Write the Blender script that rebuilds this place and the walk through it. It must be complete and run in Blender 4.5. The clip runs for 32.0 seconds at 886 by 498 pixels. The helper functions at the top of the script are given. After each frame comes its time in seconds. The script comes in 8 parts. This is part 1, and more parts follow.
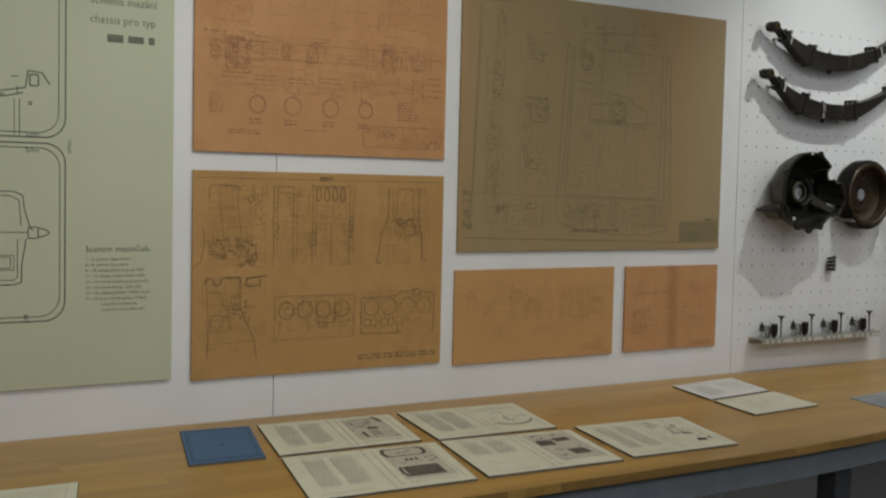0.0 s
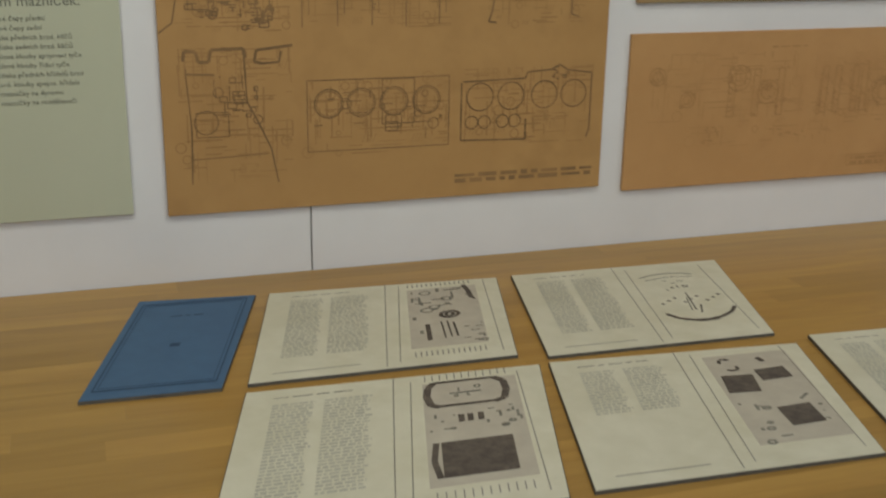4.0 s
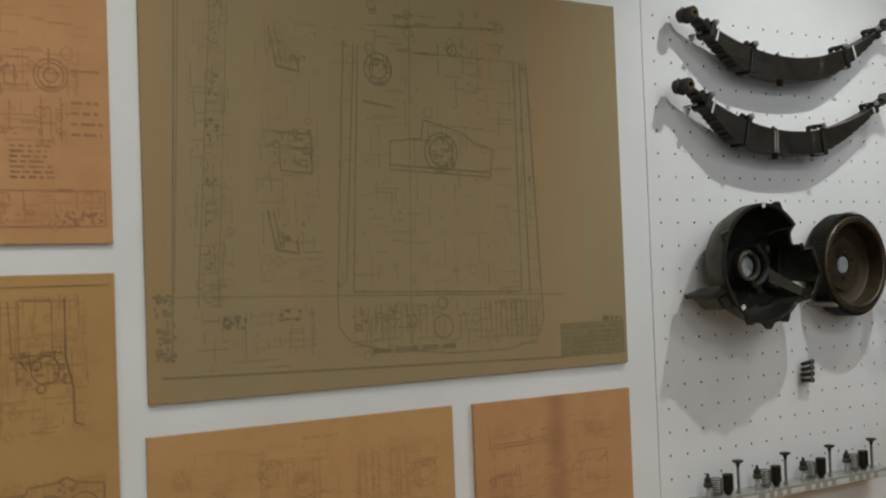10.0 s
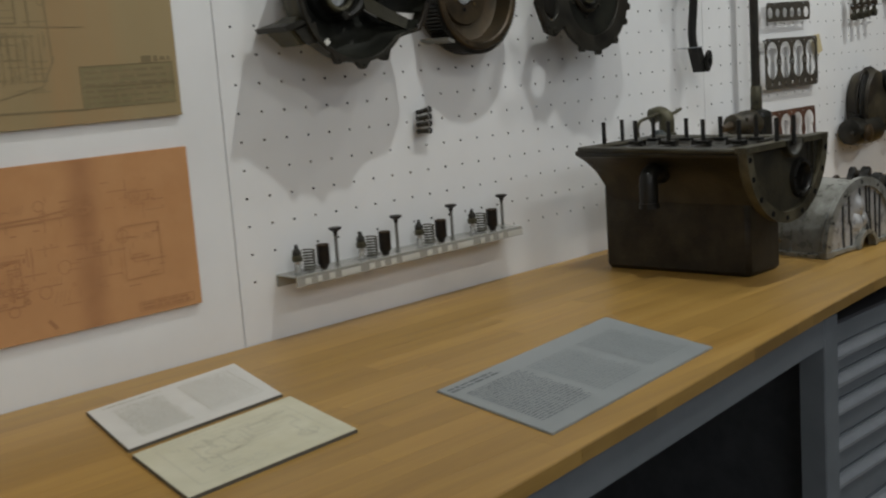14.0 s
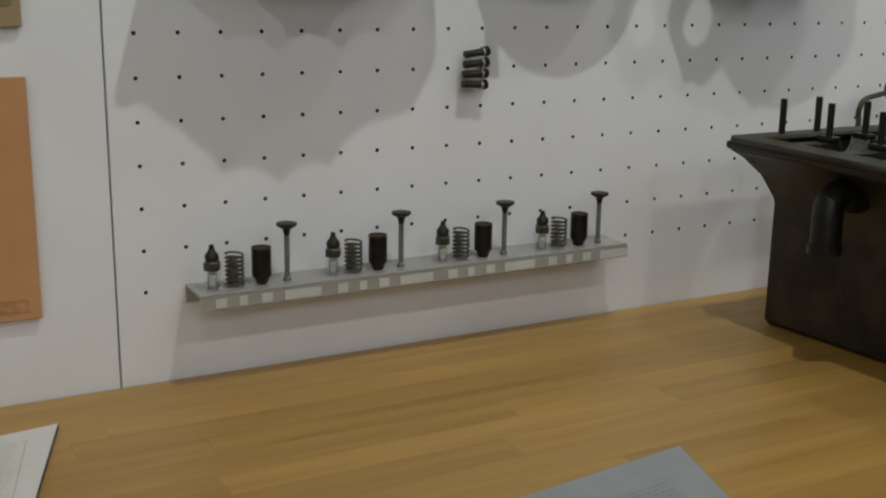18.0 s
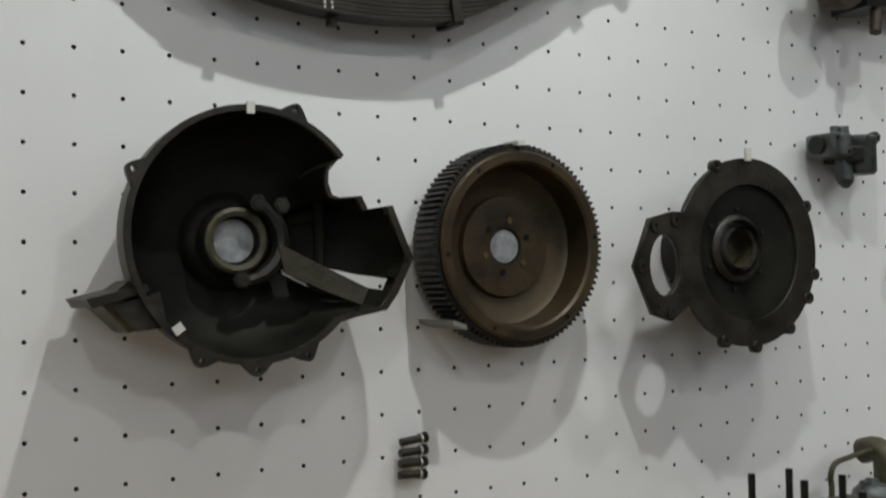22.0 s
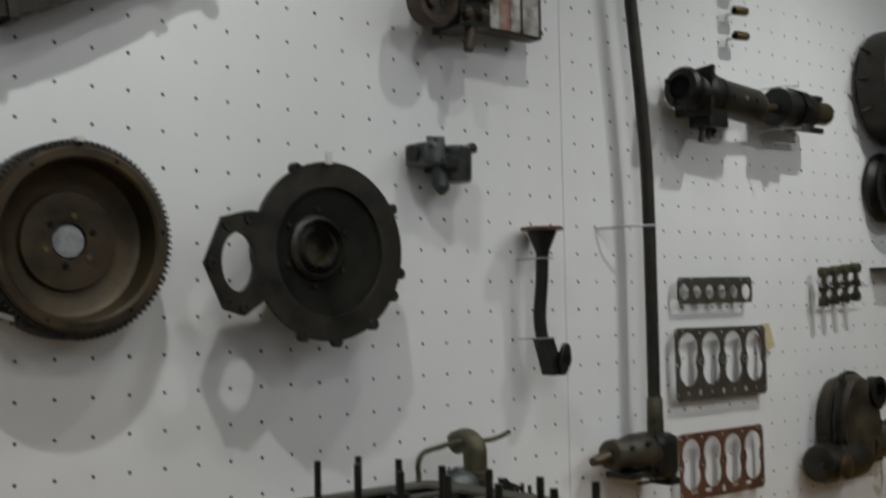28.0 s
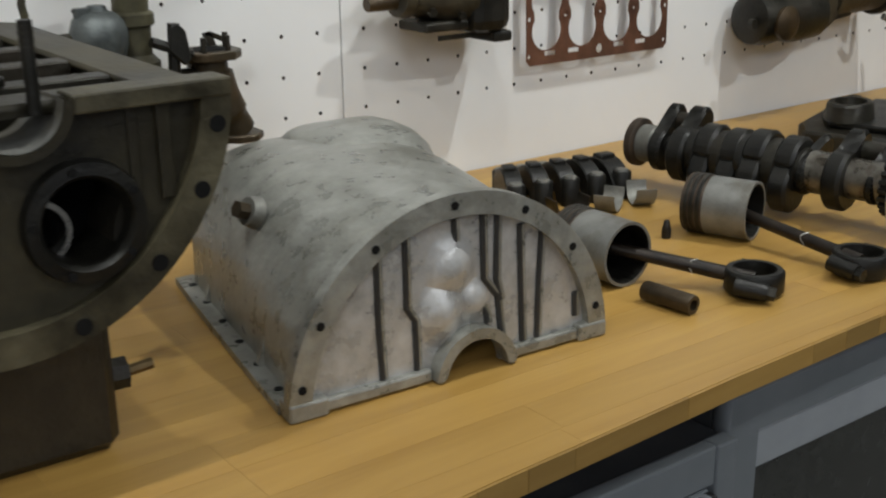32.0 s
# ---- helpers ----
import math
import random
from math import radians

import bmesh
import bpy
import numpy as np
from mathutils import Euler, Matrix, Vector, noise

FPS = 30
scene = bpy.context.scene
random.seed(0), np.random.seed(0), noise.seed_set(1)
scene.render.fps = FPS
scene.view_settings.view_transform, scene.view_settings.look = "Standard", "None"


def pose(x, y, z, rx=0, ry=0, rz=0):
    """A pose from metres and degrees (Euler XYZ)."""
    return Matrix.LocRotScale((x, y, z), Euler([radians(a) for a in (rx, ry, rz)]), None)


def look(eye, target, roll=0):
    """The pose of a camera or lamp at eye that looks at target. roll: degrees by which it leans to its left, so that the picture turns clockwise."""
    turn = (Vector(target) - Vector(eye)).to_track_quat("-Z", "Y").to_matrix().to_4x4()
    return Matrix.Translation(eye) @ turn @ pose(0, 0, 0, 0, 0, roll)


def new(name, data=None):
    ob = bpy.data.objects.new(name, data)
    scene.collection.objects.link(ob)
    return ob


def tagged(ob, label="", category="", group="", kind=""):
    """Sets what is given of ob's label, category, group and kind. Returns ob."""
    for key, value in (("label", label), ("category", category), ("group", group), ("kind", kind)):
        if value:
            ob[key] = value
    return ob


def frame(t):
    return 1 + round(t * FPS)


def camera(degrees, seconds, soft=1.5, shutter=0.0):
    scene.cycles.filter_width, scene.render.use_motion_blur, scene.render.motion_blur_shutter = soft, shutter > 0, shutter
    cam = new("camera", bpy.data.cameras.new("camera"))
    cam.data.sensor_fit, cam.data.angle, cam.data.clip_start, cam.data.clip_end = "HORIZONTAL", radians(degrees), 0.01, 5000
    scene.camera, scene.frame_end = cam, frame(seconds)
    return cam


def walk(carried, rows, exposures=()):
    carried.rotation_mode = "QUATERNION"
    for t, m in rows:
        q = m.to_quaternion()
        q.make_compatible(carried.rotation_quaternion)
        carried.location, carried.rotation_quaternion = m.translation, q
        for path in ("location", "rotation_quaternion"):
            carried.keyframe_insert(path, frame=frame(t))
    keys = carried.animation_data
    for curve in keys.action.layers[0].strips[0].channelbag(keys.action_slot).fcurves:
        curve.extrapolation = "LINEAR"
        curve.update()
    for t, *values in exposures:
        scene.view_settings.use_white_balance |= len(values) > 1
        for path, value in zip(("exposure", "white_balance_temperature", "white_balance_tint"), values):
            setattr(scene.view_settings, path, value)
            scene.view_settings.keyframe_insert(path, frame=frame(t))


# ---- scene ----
cam = camera(42.0, 32.0, soft=2.1, shutter=0.5)
PATH = [
    (0, (-3.829, -3.634, 1.713), (-2.772, -1.94, 1.599), 1.3),
    (0.5, (-3.828, -3.602, 1.701), (-2.752, -1.927, 1.511), 1.4),
    (1, (-3.805, -3.489, 1.691), (-2.729, -1.833, 1.375), 2.6),
    (1.5, (-3.626, -3.293, 1.673), (-2.562, -1.658, 1.232), 2.9),
    (2, (-3.388, -3.063, 1.649), (-2.42, -1.383, 1.159), 2.5),
    (2.5, (-3.212, -2.75, 1.613), (-2.265, -1.084, 1.041), 3.2),
    (4.5, (-2.631, -2.316, 1.76), (-2.142, -0.479, 1.139), 0.7),
    (5, (-2.652, -2.332, 1.754), (-2.191, -0.444, 1.279), 0.1),
    (5.5, (-2.564, -2.344, 1.697), (-2.206, -0.404, 1.371), -2.8),
    (6, (-2.564, -2.374, 1.644), (-2.209, -0.41, 1.513), -2.7),
    (6.5, (-2.624, -2.385, 1.615), (-2.21, -0.428, 1.632), -2.0),
    (7, (-2.698, -2.373, 1.601), (-2.189, -0.442, 1.72), -2.3),
    (7.5, (-2.75, -2.352, 1.603), (-2.092, -0.47, 1.763), -1.7),
    (8, (-2.771, -2.349, 1.619), (-1.963, -0.527, 1.787), -1.7),
    (8.5, (-2.75, -2.405, 1.659), (-1.838, -0.634, 1.841), -2.8),
    (9, (-2.790, -2.235, 1.768), (-1.675, -0.756, 1.868), -1.3),
    (9.5, (-2.532, -2.409, 1.691), (-1.395, -0.769, 1.826), -5.1),
    (10, (-2.315, -2.4, 1.693), (-1.22, -0.728, 1.751), -2.1),
    (10.5, (-2.124, -2.417, 1.713), (-1.108, -0.695, 1.707), -2.4),
    (11, (-1.866, -2.252, 1.706), (-0.913, -0.503, 1.526), -0.4),
    (11.5, (-1.823, -2.027, 1.659), (-0.805, -0.317, 1.364), 1.0),
    (12, (-1.812, -1.915, 1.600), (-0.6995, -0.2891, 1.2552), 1.6),
    (12.5, (-1.728, -1.972, 1.567), (-0.527, -0.406, 1.147), -1.2),
    (13, (-1.710, -2.040, 1.552), (-0.3882, -0.5758, 1.2216), -1.1),
    (13.5, (-1.658, -2.146, 1.543), (-0.295, -0.692, 1.216), -5.6),
    (14, (-1.560, -2.226, 1.537), (-0.1767, -0.8186, 1.2119), -4.1),
    (14.5, (-1.320, -2.141, 1.552), (0.036, -0.684, 1.186), -2.7),
    (15, (-1.157, -2.179, 1.585), (0.0986, -0.6637, 1.2284), 1.4),
    (15.5, (-1.129, -2.283, 1.586), (0.033, -0.683, 1.198), 0.2),
    (17.5, (-0.5, -1.843, 1.528), (0.419, -0.125, 1.077), 0.8),
    (18, (-0.426, -1.727, 1.55), (0.51, -0.026, 1.07), 0.9),
    (18.5, (-0.349, -1.641, 1.541), (0.6, 0.069, 1.12), 0.6),
    (19, (-0.296, -1.555, 1.529), (0.667, 0.167, 1.2), 0.5),
    (19.5, (-0.307, -1.548, 1.577), (0.63, 0.204, 1.347), 0.1),
    (20, (-0.317, -1.558, 1.607), (0.641, 0.192, 1.47), -0.2),
    (20.5, (-0.324, -1.56, 1.621), (0.668, 0.176, 1.557), -0.4),
    (21, (-0.32, -1.566, 1.631), (0.7, 0.154, 1.603), -0.5),
    (22, (-0.306, -1.584, 1.643), (0.721, 0.131, 1.705), -0.9),
    (22.5, (-0.312, -1.586, 1.66), (0.68, 0.144, 1.802), -0.9),
    (23, (-0.316, -1.595, 1.674), (0.647, 0.148, 1.866), -1.3),
    (23.5, (-0.327, -1.587, 1.692), (0.618, 0.157, 1.95), -1.1),
    (24, (-0.331, -1.593, 1.702), (0.624, 0.137, 2.011), -1.2),
    (24.5, (-0.329, -1.6, 1.709), (0.639, 0.115, 2.057), -1.4),
    (26.5, (-0.167, -1.785, 1.722), (0.972, -0.166, 2.006), -1.0),
    (27, (-0.142, -1.793, 1.647), (0.975, -0.341, 1.901), -1.4),
    (27.5, (-0.111, -1.836, 1.614), (1.059, -0.414, 1.785), -1.4),
    (28, (-0.045, -1.855, 1.576), (1.172, -0.465, 1.677), -1.1),
    (28.5, (0.029, -1.834, 1.541), (1.305, -0.495, 1.485), -1.0),
    (29, (0.193, -1.726, 1.524), (1.629, -0.356, 1.276), -0.8),
    (29.5, (0.294, -1.676, 1.513), (1.71, -0.304, 1.182), -0.7),
    (30, (0.417, -1.679, 1.477), (1.686, -0.192, 1.054), -1.5),
    (30.5, (0.551, -1.718, 1.465), (1.71, -0.17, 0.957), -2.1),
    (31, (0.65, -1.742, 1.45), (1.809, -0.205, 0.904), -1.5),
    (31.5, (0.811, -1.692, 1.438), (1.971, -0.166, 0.867), -1.0),
    (32, (0.947, -1.639, 1.436), (2.079, -0.115, 0.806), -0.6),
]
STOPS = [(0, 0.05), (1, 0.22), (2, 0.33), (5, 0.15), (8, 0.1), (10, 0.18), (11, 0.16), (13, 0.05), (14, 0.14), (15, 0.15), (18, 0.06), (20, 0.04), (21, 0.2), (22, 0.22), (24, 0.12), (27, -0.08), (28, -0.12), (29, 0.19), (30, 0.52), (31, 0.68), (32, 0.65)]
walk(cam, [(t, look(eye, target, roll)) for t, eye, target, roll in PATH], STOPS)

# ---- world and lights ----
world = bpy.data.worlds.new("world")
scene.world = world
world.use_nodes = True
world.node_tree.nodes["Background"].inputs[0].default_value = (0.9, 0.95, 1.0, 1)
world.node_tree.nodes["Background"].inputs[1].default_value = 0.05


def spot(name, eye, target, watts, degrees, radius, colour=(0.975, 0.985, 0.905)):
    data = bpy.data.lights.new(name, "SPOT")
    data.energy, data.spot_size, data.spot_blend, data.shadow_soft_size, data.color = watts, radians(degrees), 0.9, radius, colour
    ob = new(name, data)
    ob.matrix_world = look(eye, target)
    return ob


def area_fill(name, eye, target, watts, sx, sy, colour=(0.88, 0.925, 1.0)):
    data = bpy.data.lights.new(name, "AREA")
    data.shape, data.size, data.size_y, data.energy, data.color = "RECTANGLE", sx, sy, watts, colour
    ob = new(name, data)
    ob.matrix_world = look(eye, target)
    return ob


FLOOR, BENCH, CEILING = 0.085, 0.90, 3.45
for lx, ly, watts, ty, tz in ((-3.4, -1.9, 46, -0.1, 1.15), (-2.0, -1.4, 42, -0.1, 1.15), (-0.7, -2.5, 26, -0.1, 1.15), (0.52, -0.96, 53, -0.25, 1.34), (1.0, -2.5, 22, -0.1, 1.15), (1.52, -0.96, 20, -0.25, 1.34), (2.9, -1.08, 68, -0.52, 1.15), (3.6, -2.6, 66, -0.1, 1.15)):
    spot("track_spot", (lx, ly, 3.3), (lx, ty, tz), watts, 100, 0.022, (0.985, 0.985, 0.882) if lx < 0 else (0.953, 0.982, 0.962))
# Area fills added for the soft room light; no fittings stand here.
area_fill("ambient_fill", (-2.6, -4.4, 3.38), (-2.6, -3.0, 0), 58, 3.2, 1.6)
area_fill("ambient_fill", (2.6, -4.3, 3.38), (2.6, -3.4, 0), 36, 3.2, 1.6)
# Added fill, bounced off the front wall to lift the space under the bench.
area_fill("bounce_fill", (-4.0, -5.1, 3.38), (-4.0, -6.0, 1.2), 48, 4.0, 0.4)


# ---- materials ----
def node(nt, kind, **values):
    n = nt.nodes.new(kind)
    for key, value in values.items():
        if key in n.inputs:
            n.inputs[key].default_value = value
    return n


def surface(name, a, b, rough=0.6, metal=0.0, scale=40.0, bump=0.15, fine=300.0, stain=None, vary=0.0, spread=0.12, coat=0.0, stain_scale=5.0, stretch=None, stain_stretch=None):
    """Two-tone noise colour, an optional stain at a larger scale, a fine bump, uneven roughness."""
    m = bpy.data.materials.new(name)
    m.use_nodes = True
    nt = m.node_tree
    bsdf = nt.nodes["Principled BSDF"]
    tc = node(nt, "ShaderNodeTexCoord")
    mp = node(nt, "ShaderNodeMapping")
    if stretch:
        mp.inputs["Scale"].default_value = stretch
    nt.links.new(tc.outputs["Object"], mp.inputs["Vector"])
    n1 = node(nt, "ShaderNodeTexNoise", Scale=scale, Detail=6.0, Roughness=0.6)
    nt.links.new(mp.outputs["Vector"], n1.inputs["Vector"])
    ramp = node(nt, "ShaderNodeValToRGB")
    ramp.color_ramp.elements[0].color, ramp.color_ramp.elements[0].position = (*a, 1), 0.35
    ramp.color_ramp.elements[1].color, ramp.color_ramp.elements[1].position = (*b, 1), 0.68
    nt.links.new(n1.outputs["Fac"], ramp.inputs["Fac"])
    colour = ramp.outputs["Color"]
    if stain:
        n2 = node(nt, "ShaderNodeTexNoise", Scale=stain_scale, Detail=5.0, Roughness=0.65)
        mp2 = node(nt, "ShaderNodeMapping")
        mp2.inputs["Scale"].default_value = stain_stretch or (1, 1, 1)
        nt.links.new(tc.outputs["Object"], mp2.inputs["Vector"])
        nt.links.new(mp2.outputs["Vector"], n2.inputs["Vector"])
        r2 = node(nt, "ShaderNodeValToRGB")
        r2.color_ramp.elements[0].position, r2.color_ramp.elements[1].position = 0.48, 0.72
        nt.links.new(n2.outputs["Fac"], r2.inputs["Fac"])
        mix = node(nt, "ShaderNodeMixRGB")
        mix.inputs["Color2"].default_value = (*stain, 1)
        nt.links.new(r2.outputs["Color"], mix.inputs["Fac"])
        nt.links.new(colour, mix.inputs["Color1"])
        colour = mix.outputs["Color"]
    if vary:
        info = node(nt, "ShaderNodeObjectInfo")
        mr = node(nt, "ShaderNodeMapRange")
        mr.inputs["To Min"].default_value, mr.inputs["To Max"].default_value = 1 - vary, 1 + vary
        nt.links.new(info.outputs["Random"], mr.inputs["Value"])
        hsv = node(nt, "ShaderNodeHueSaturation")
        nt.links.new(mr.outputs["Result"], hsv.inputs["Value"])
        nt.links.new(colour, hsv.inputs["Color"])
        colour = hsv.outputs["Color"]
    nt.links.new(colour, bsdf.inputs["Base Color"])
    rr = node(nt, "ShaderNodeMapRange")
    rr.inputs["To Min"].default_value, rr.inputs["To Max"].default_value = max(0.03, rough - spread), min(1, rough + spread)
    nt.links.new(n1.outputs["Fac"], rr.inputs["Value"])
    nt.links.new(rr.outputs["Result"], bsdf.inputs["Roughness"])
    bsdf.inputs["Metallic"].default_value = metal
    bsdf.inputs["Coat Weight"].default_value = coat
    if bump:
        n3 = node(nt, "ShaderNodeTexNoise", Scale=fine, Detail=4.0)
        nt.links.new(tc.outputs["Object"], n3.inputs["Vector"])
        bp = node(nt, "ShaderNodeBump", Strength=bump, Distance=0.002)
        nt.links.new(n3.outputs["Fac"], bp.inputs["Height"])
        nt.links.new(bp.outputs["Normal"], bsdf.inputs["Normal"])
    return m


WHITE = surface("white_panel_paint", (0.74, 0.74, 0.735), (0.79, 0.79, 0.785), 0.55, scale=3, bump=0.06, fine=220, spread=0.06)
CEIL = surface("ceiling_paint", (0.6, 0.6, 0.6), (0.66, 0.66, 0.66), 0.8, scale=3, bump=0.05)
ROOM = surface("room_paint", (0.50, 0.50, 0.50), (0.56, 0.56, 0.55), 0.8, scale=2, bump=0.05)
# Fibreboard brown taken darker for the shade inside the peg holes.
BORE = surface("shaded_fibreboard", (0.05, 0.042, 0.034), (0.075, 0.064, 0.052), 0.9, bump=0)
# Near-black colour in place of the shade in holes, joints and hollows.
DARK = surface("recess_shade", (0.006, 0.006, 0.006), (0.010, 0.010, 0.010), 0.95, bump=0)
DARK.node_tree.nodes["Principled BSDF"].inputs["Specular IOR Level"].default_value = 0.15
CONCRETE = surface("polished_concrete", (0.15, 0.145, 0.125), (0.235, 0.225, 0.20), 0.42, scale=2.2, bump=0.1, fine=90, stain=(0.115, 0.11, 0.096), stain_scale=0.8)
STEEL_GREY = surface("grey_powder_coat", (0.147, 0.163, 0.178), (0.172, 0.188, 0.203), 0.42, scale=12, bump=0.08, fine=700, spread=0.05)
STEEL_LIGHT = surface("light_grey_coat", (0.27, 0.29, 0.31), (0.31, 0.33, 0.35), 0.4, scale=12, bump=0.06, fine=700, spread=0.05)
STEEL_DARK = surface("dark_steel", (0.03, 0.032, 0.036), (0.05, 0.052, 0.055), 0.5, scale=15, bump=0.08)
IRON = surface("oily_cast_iron", (0.0085, 0.0076, 0.0052), (0.033, 0.0295, 0.020), 0.44, 0.3, 18, 0.6, 150, stain=(0.024, 0.0165, 0.0095), spread=0.24, stain_scale=7)
IRON_PLATE = surface("grimy_end_plate", (0.0145, 0.0122, 0.0062), (0.068, 0.058, 0.031), 0.48, 0.12, 6, 0.5, 120, stain=(0.0064, 0.0054, 0.0036), spread=0.22, stain_scale=5)
BLOCK_SIDE = surface("stained_block_side", (0.006, 0.0052, 0.0037), (0.064, 0.053, 0.033), 0.5, 0.2, 7, 0.6, 130, stain=(0.0062, 0.0054, 0.004), spread=0.22, stain_scale=4.5, stain_stretch=(1, 1, 0.5))
WORN_RIM = surface("worn_iron_rim", (0.026, 0.022, 0.011), (0.118, 0.104, 0.062), 0.46, 0.15, 13, 0.5, 140, stain=(0.014, 0.0118, 0.0072), spread=0.22, stain_scale=9)
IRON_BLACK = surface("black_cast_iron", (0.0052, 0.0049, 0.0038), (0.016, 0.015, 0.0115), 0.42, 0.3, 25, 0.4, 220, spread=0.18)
IRON_GREEN = surface("grimy_green_iron", (0.024, 0.0215, 0.0115), (0.108, 0.098, 0.054), 0.5, 0.25, 20, 0.5, 160, stain=(0.013, 0.011, 0.0068), spread=0.2)
RUST = surface("rusted_steel", (0.024, 0.018, 0.0098), (0.090, 0.058, 0.028), 0.42, 0.45, 10, 0.35, 200, stain=(0.042, 0.035, 0.02), spread=0.22, stain_scale=7)
RUSTY_BLACK = surface("brown_black_steel", (0.008, 0.006, 0.0045), (0.028, 0.020, 0.014), 0.4, 0.4, 25, 0.3, 200, spread=0.15)
RUSTY_CAST = surface("rust_flecked_casting", (0.020, 0.014, 0.009), (0.085, 0.055, 0.033), 0.55, 0.2, 26, 0.6, 120, stain=(0.030, 0.026, 0.019), spread=0.2, stain_scale=16)
GREASE = surface("brown_greased_iron", (0.013, 0.0105, 0.0065), (0.072, 0.059, 0.034), 0.5, 0.2, 12, 0.7, 90, stain=(0.021, 0.0135, 0.008), spread=0.22, stain_scale=9)
# Oily black, with base and specular lowered further for the bowl's shade.
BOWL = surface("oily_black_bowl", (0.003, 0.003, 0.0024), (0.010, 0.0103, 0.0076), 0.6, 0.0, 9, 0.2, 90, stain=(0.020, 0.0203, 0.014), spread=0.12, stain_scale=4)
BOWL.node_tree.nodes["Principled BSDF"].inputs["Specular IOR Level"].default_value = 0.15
SPRING = surface("leaf_spring_steel", (0.0125, 0.0102, 0.0068), (0.041, 0.0335, 0.022), 0.5, 0.35, 22, 0.3, 250, stain=(0.020, 0.0145, 0.0085), spread=0.2, stain_scale=9)
ALLOY = surface("cast_alloy", (0.22, 0.22, 0.194), (0.40, 0.40, 0.365), 0.32, 0.42, 32, 0.6, 75, stain=(0.205, 0.201, 0.17), spread=0.26, stain_scale=13)
ALLOY_FACE = surface("scraped_alloy", (0.37, 0.37, 0.362), (0.56, 0.56, 0.55), 0.30, 0.3, 32, 0.5, 110, stain=(0.31, 0.308, 0.292), spread=0.22, stain_scale=18)
ALLOY_DULL = surface("dull_alloy", (0.15, 0.148, 0.13), (0.27, 0.265, 0.24), 0.5, 0.5, 20, 0.4, 240, spread=0.15)
PISTON = surface("scuffed_piston", (0.17, 0.17, 0.158), (0.27, 0.27, 0.25), 0.42, 0.4, 22, 0.3, 200, stain=(0.11, 0.095, 0.07), spread=0.15, stain_scale=16)
PUMP_GREY = surface("oily_grey_alloy", (0.058, 0.066, 0.065), (0.150, 0.166, 0.164), 0.42, 0.45, 30, 0.4, 220, stain=(0.035, 0.037, 0.033), spread=0.2)
BRIGHT = surface("bright_steel", (0.42, 0.41, 0.39), (0.55, 0.54, 0.51), 0.3, 0.9, 30, 0.1, 400)
WORN_STEEL = surface("oily_worn_steel", (0.085, 0.076, 0.06), (0.26, 0.245, 0.215), 0.3, 0.7, 40, 0.1, 300, stain=(0.05, 0.035, 0.022), spread=0.15, stain_scale=30)
BRASS = surface("old_brass", (0.10, 0.068, 0.03), (0.20, 0.14, 0.068), 0.4, 0.8, 30, 0.15, 300)
COPPER = surface("copper_gasket", (0.11, 0.05, 0.03), (0.19, 0.088, 0.054), 0.5, 0.35, 30, 0.2, 300, stain=(0.05, 0.03, 0.022))
GRAPHITE = surface("graphite_gasket", (0.036, 0.032, 0.024), (0.072, 0.062, 0.046), 0.6, 0.2, 30, 0.2, 300, stain=(0.062, 0.045, 0.03))
RUBBER = surface("black_rubber", (0.014, 0.014, 0.014), (0.025, 0.025, 0.024), 0.6, bump=0.1)
PAPER = surface("cream_card", (0.63, 0.61, 0.465), (0.69, 0.67, 0.525), 0.75, scale=14, bump=0.05, stain=(0.60, 0.575, 0.42))
PAPER_WHITE = surface("white_card", (0.66, 0.655, 0.62), (0.71, 0.705, 0.67), 0.75, scale=14, bump=0.05)
PAPER_DULL = surface("dull_white_label", (0.50, 0.495, 0.45), (0.56, 0.555, 0.51), 0.75, scale=14, bump=0.05)
INK_FAINT = surface("faint_printing", (0.53, 0.52, 0.415), (0.59, 0.575, 0.465), 0.8, bump=0)
PAPER_BLUE = surface("blue_cover", (0.055, 0.125, 0.23), (0.07, 0.15, 0.265), 0.7, scale=30, bump=0.1)
PAPER_GREY = surface("grey_card", (0.285, 0.31, 0.315), (0.32, 0.345, 0.35), 0.45, scale=20, bump=0.04)
INK = surface("printing_ink", (0.19, 0.18, 0.15), (0.27, 0.26, 0.21), 0.8, bump=0)
INK_TONE = surface("plate_tone", (0.47, 0.43, 0.345), (0.54, 0.50, 0.40), 0.8, scale=20, bump=0)
INK_DARK = surface("dark_plate_ink", (0.075, 0.062, 0.052), (0.15, 0.125, 0.10), 0.75, scale=60, bump=0)
INK_PALE = surface("pale_printing", (0.45, 0.44, 0.355), (0.52, 0.51, 0.415), 0.8, bump=0)
INK_BLUE = surface("cover_print", (0.025, 0.06, 0.12), (0.035, 0.075, 0.14), 0.8, bump=0)
INK_GREY = surface("grey_print", (0.15, 0.165, 0.172), (0.185, 0.20, 0.205), 0.7, bump=0)
EDGE = surface("board_edge", (0.085, 0.078, 0.064), (0.12, 0.11, 0.09), 0.8, bump=0)
ORANGE = surface("orange_blueprint", (0.475, 0.236, 0.095), (0.56, 0.296, 0.128), 0.7, scale=3.0, bump=0.04, stain=(0.435, 0.198, 0.072), stain_scale=2.6)
TAN = surface("tan_blueprint", (0.415, 0.232, 0.077), (0.495, 0.289, 0.102), 0.7, scale=3.0, bump=0.04, stain=(0.36, 0.198, 0.065), stain_scale=2.6)
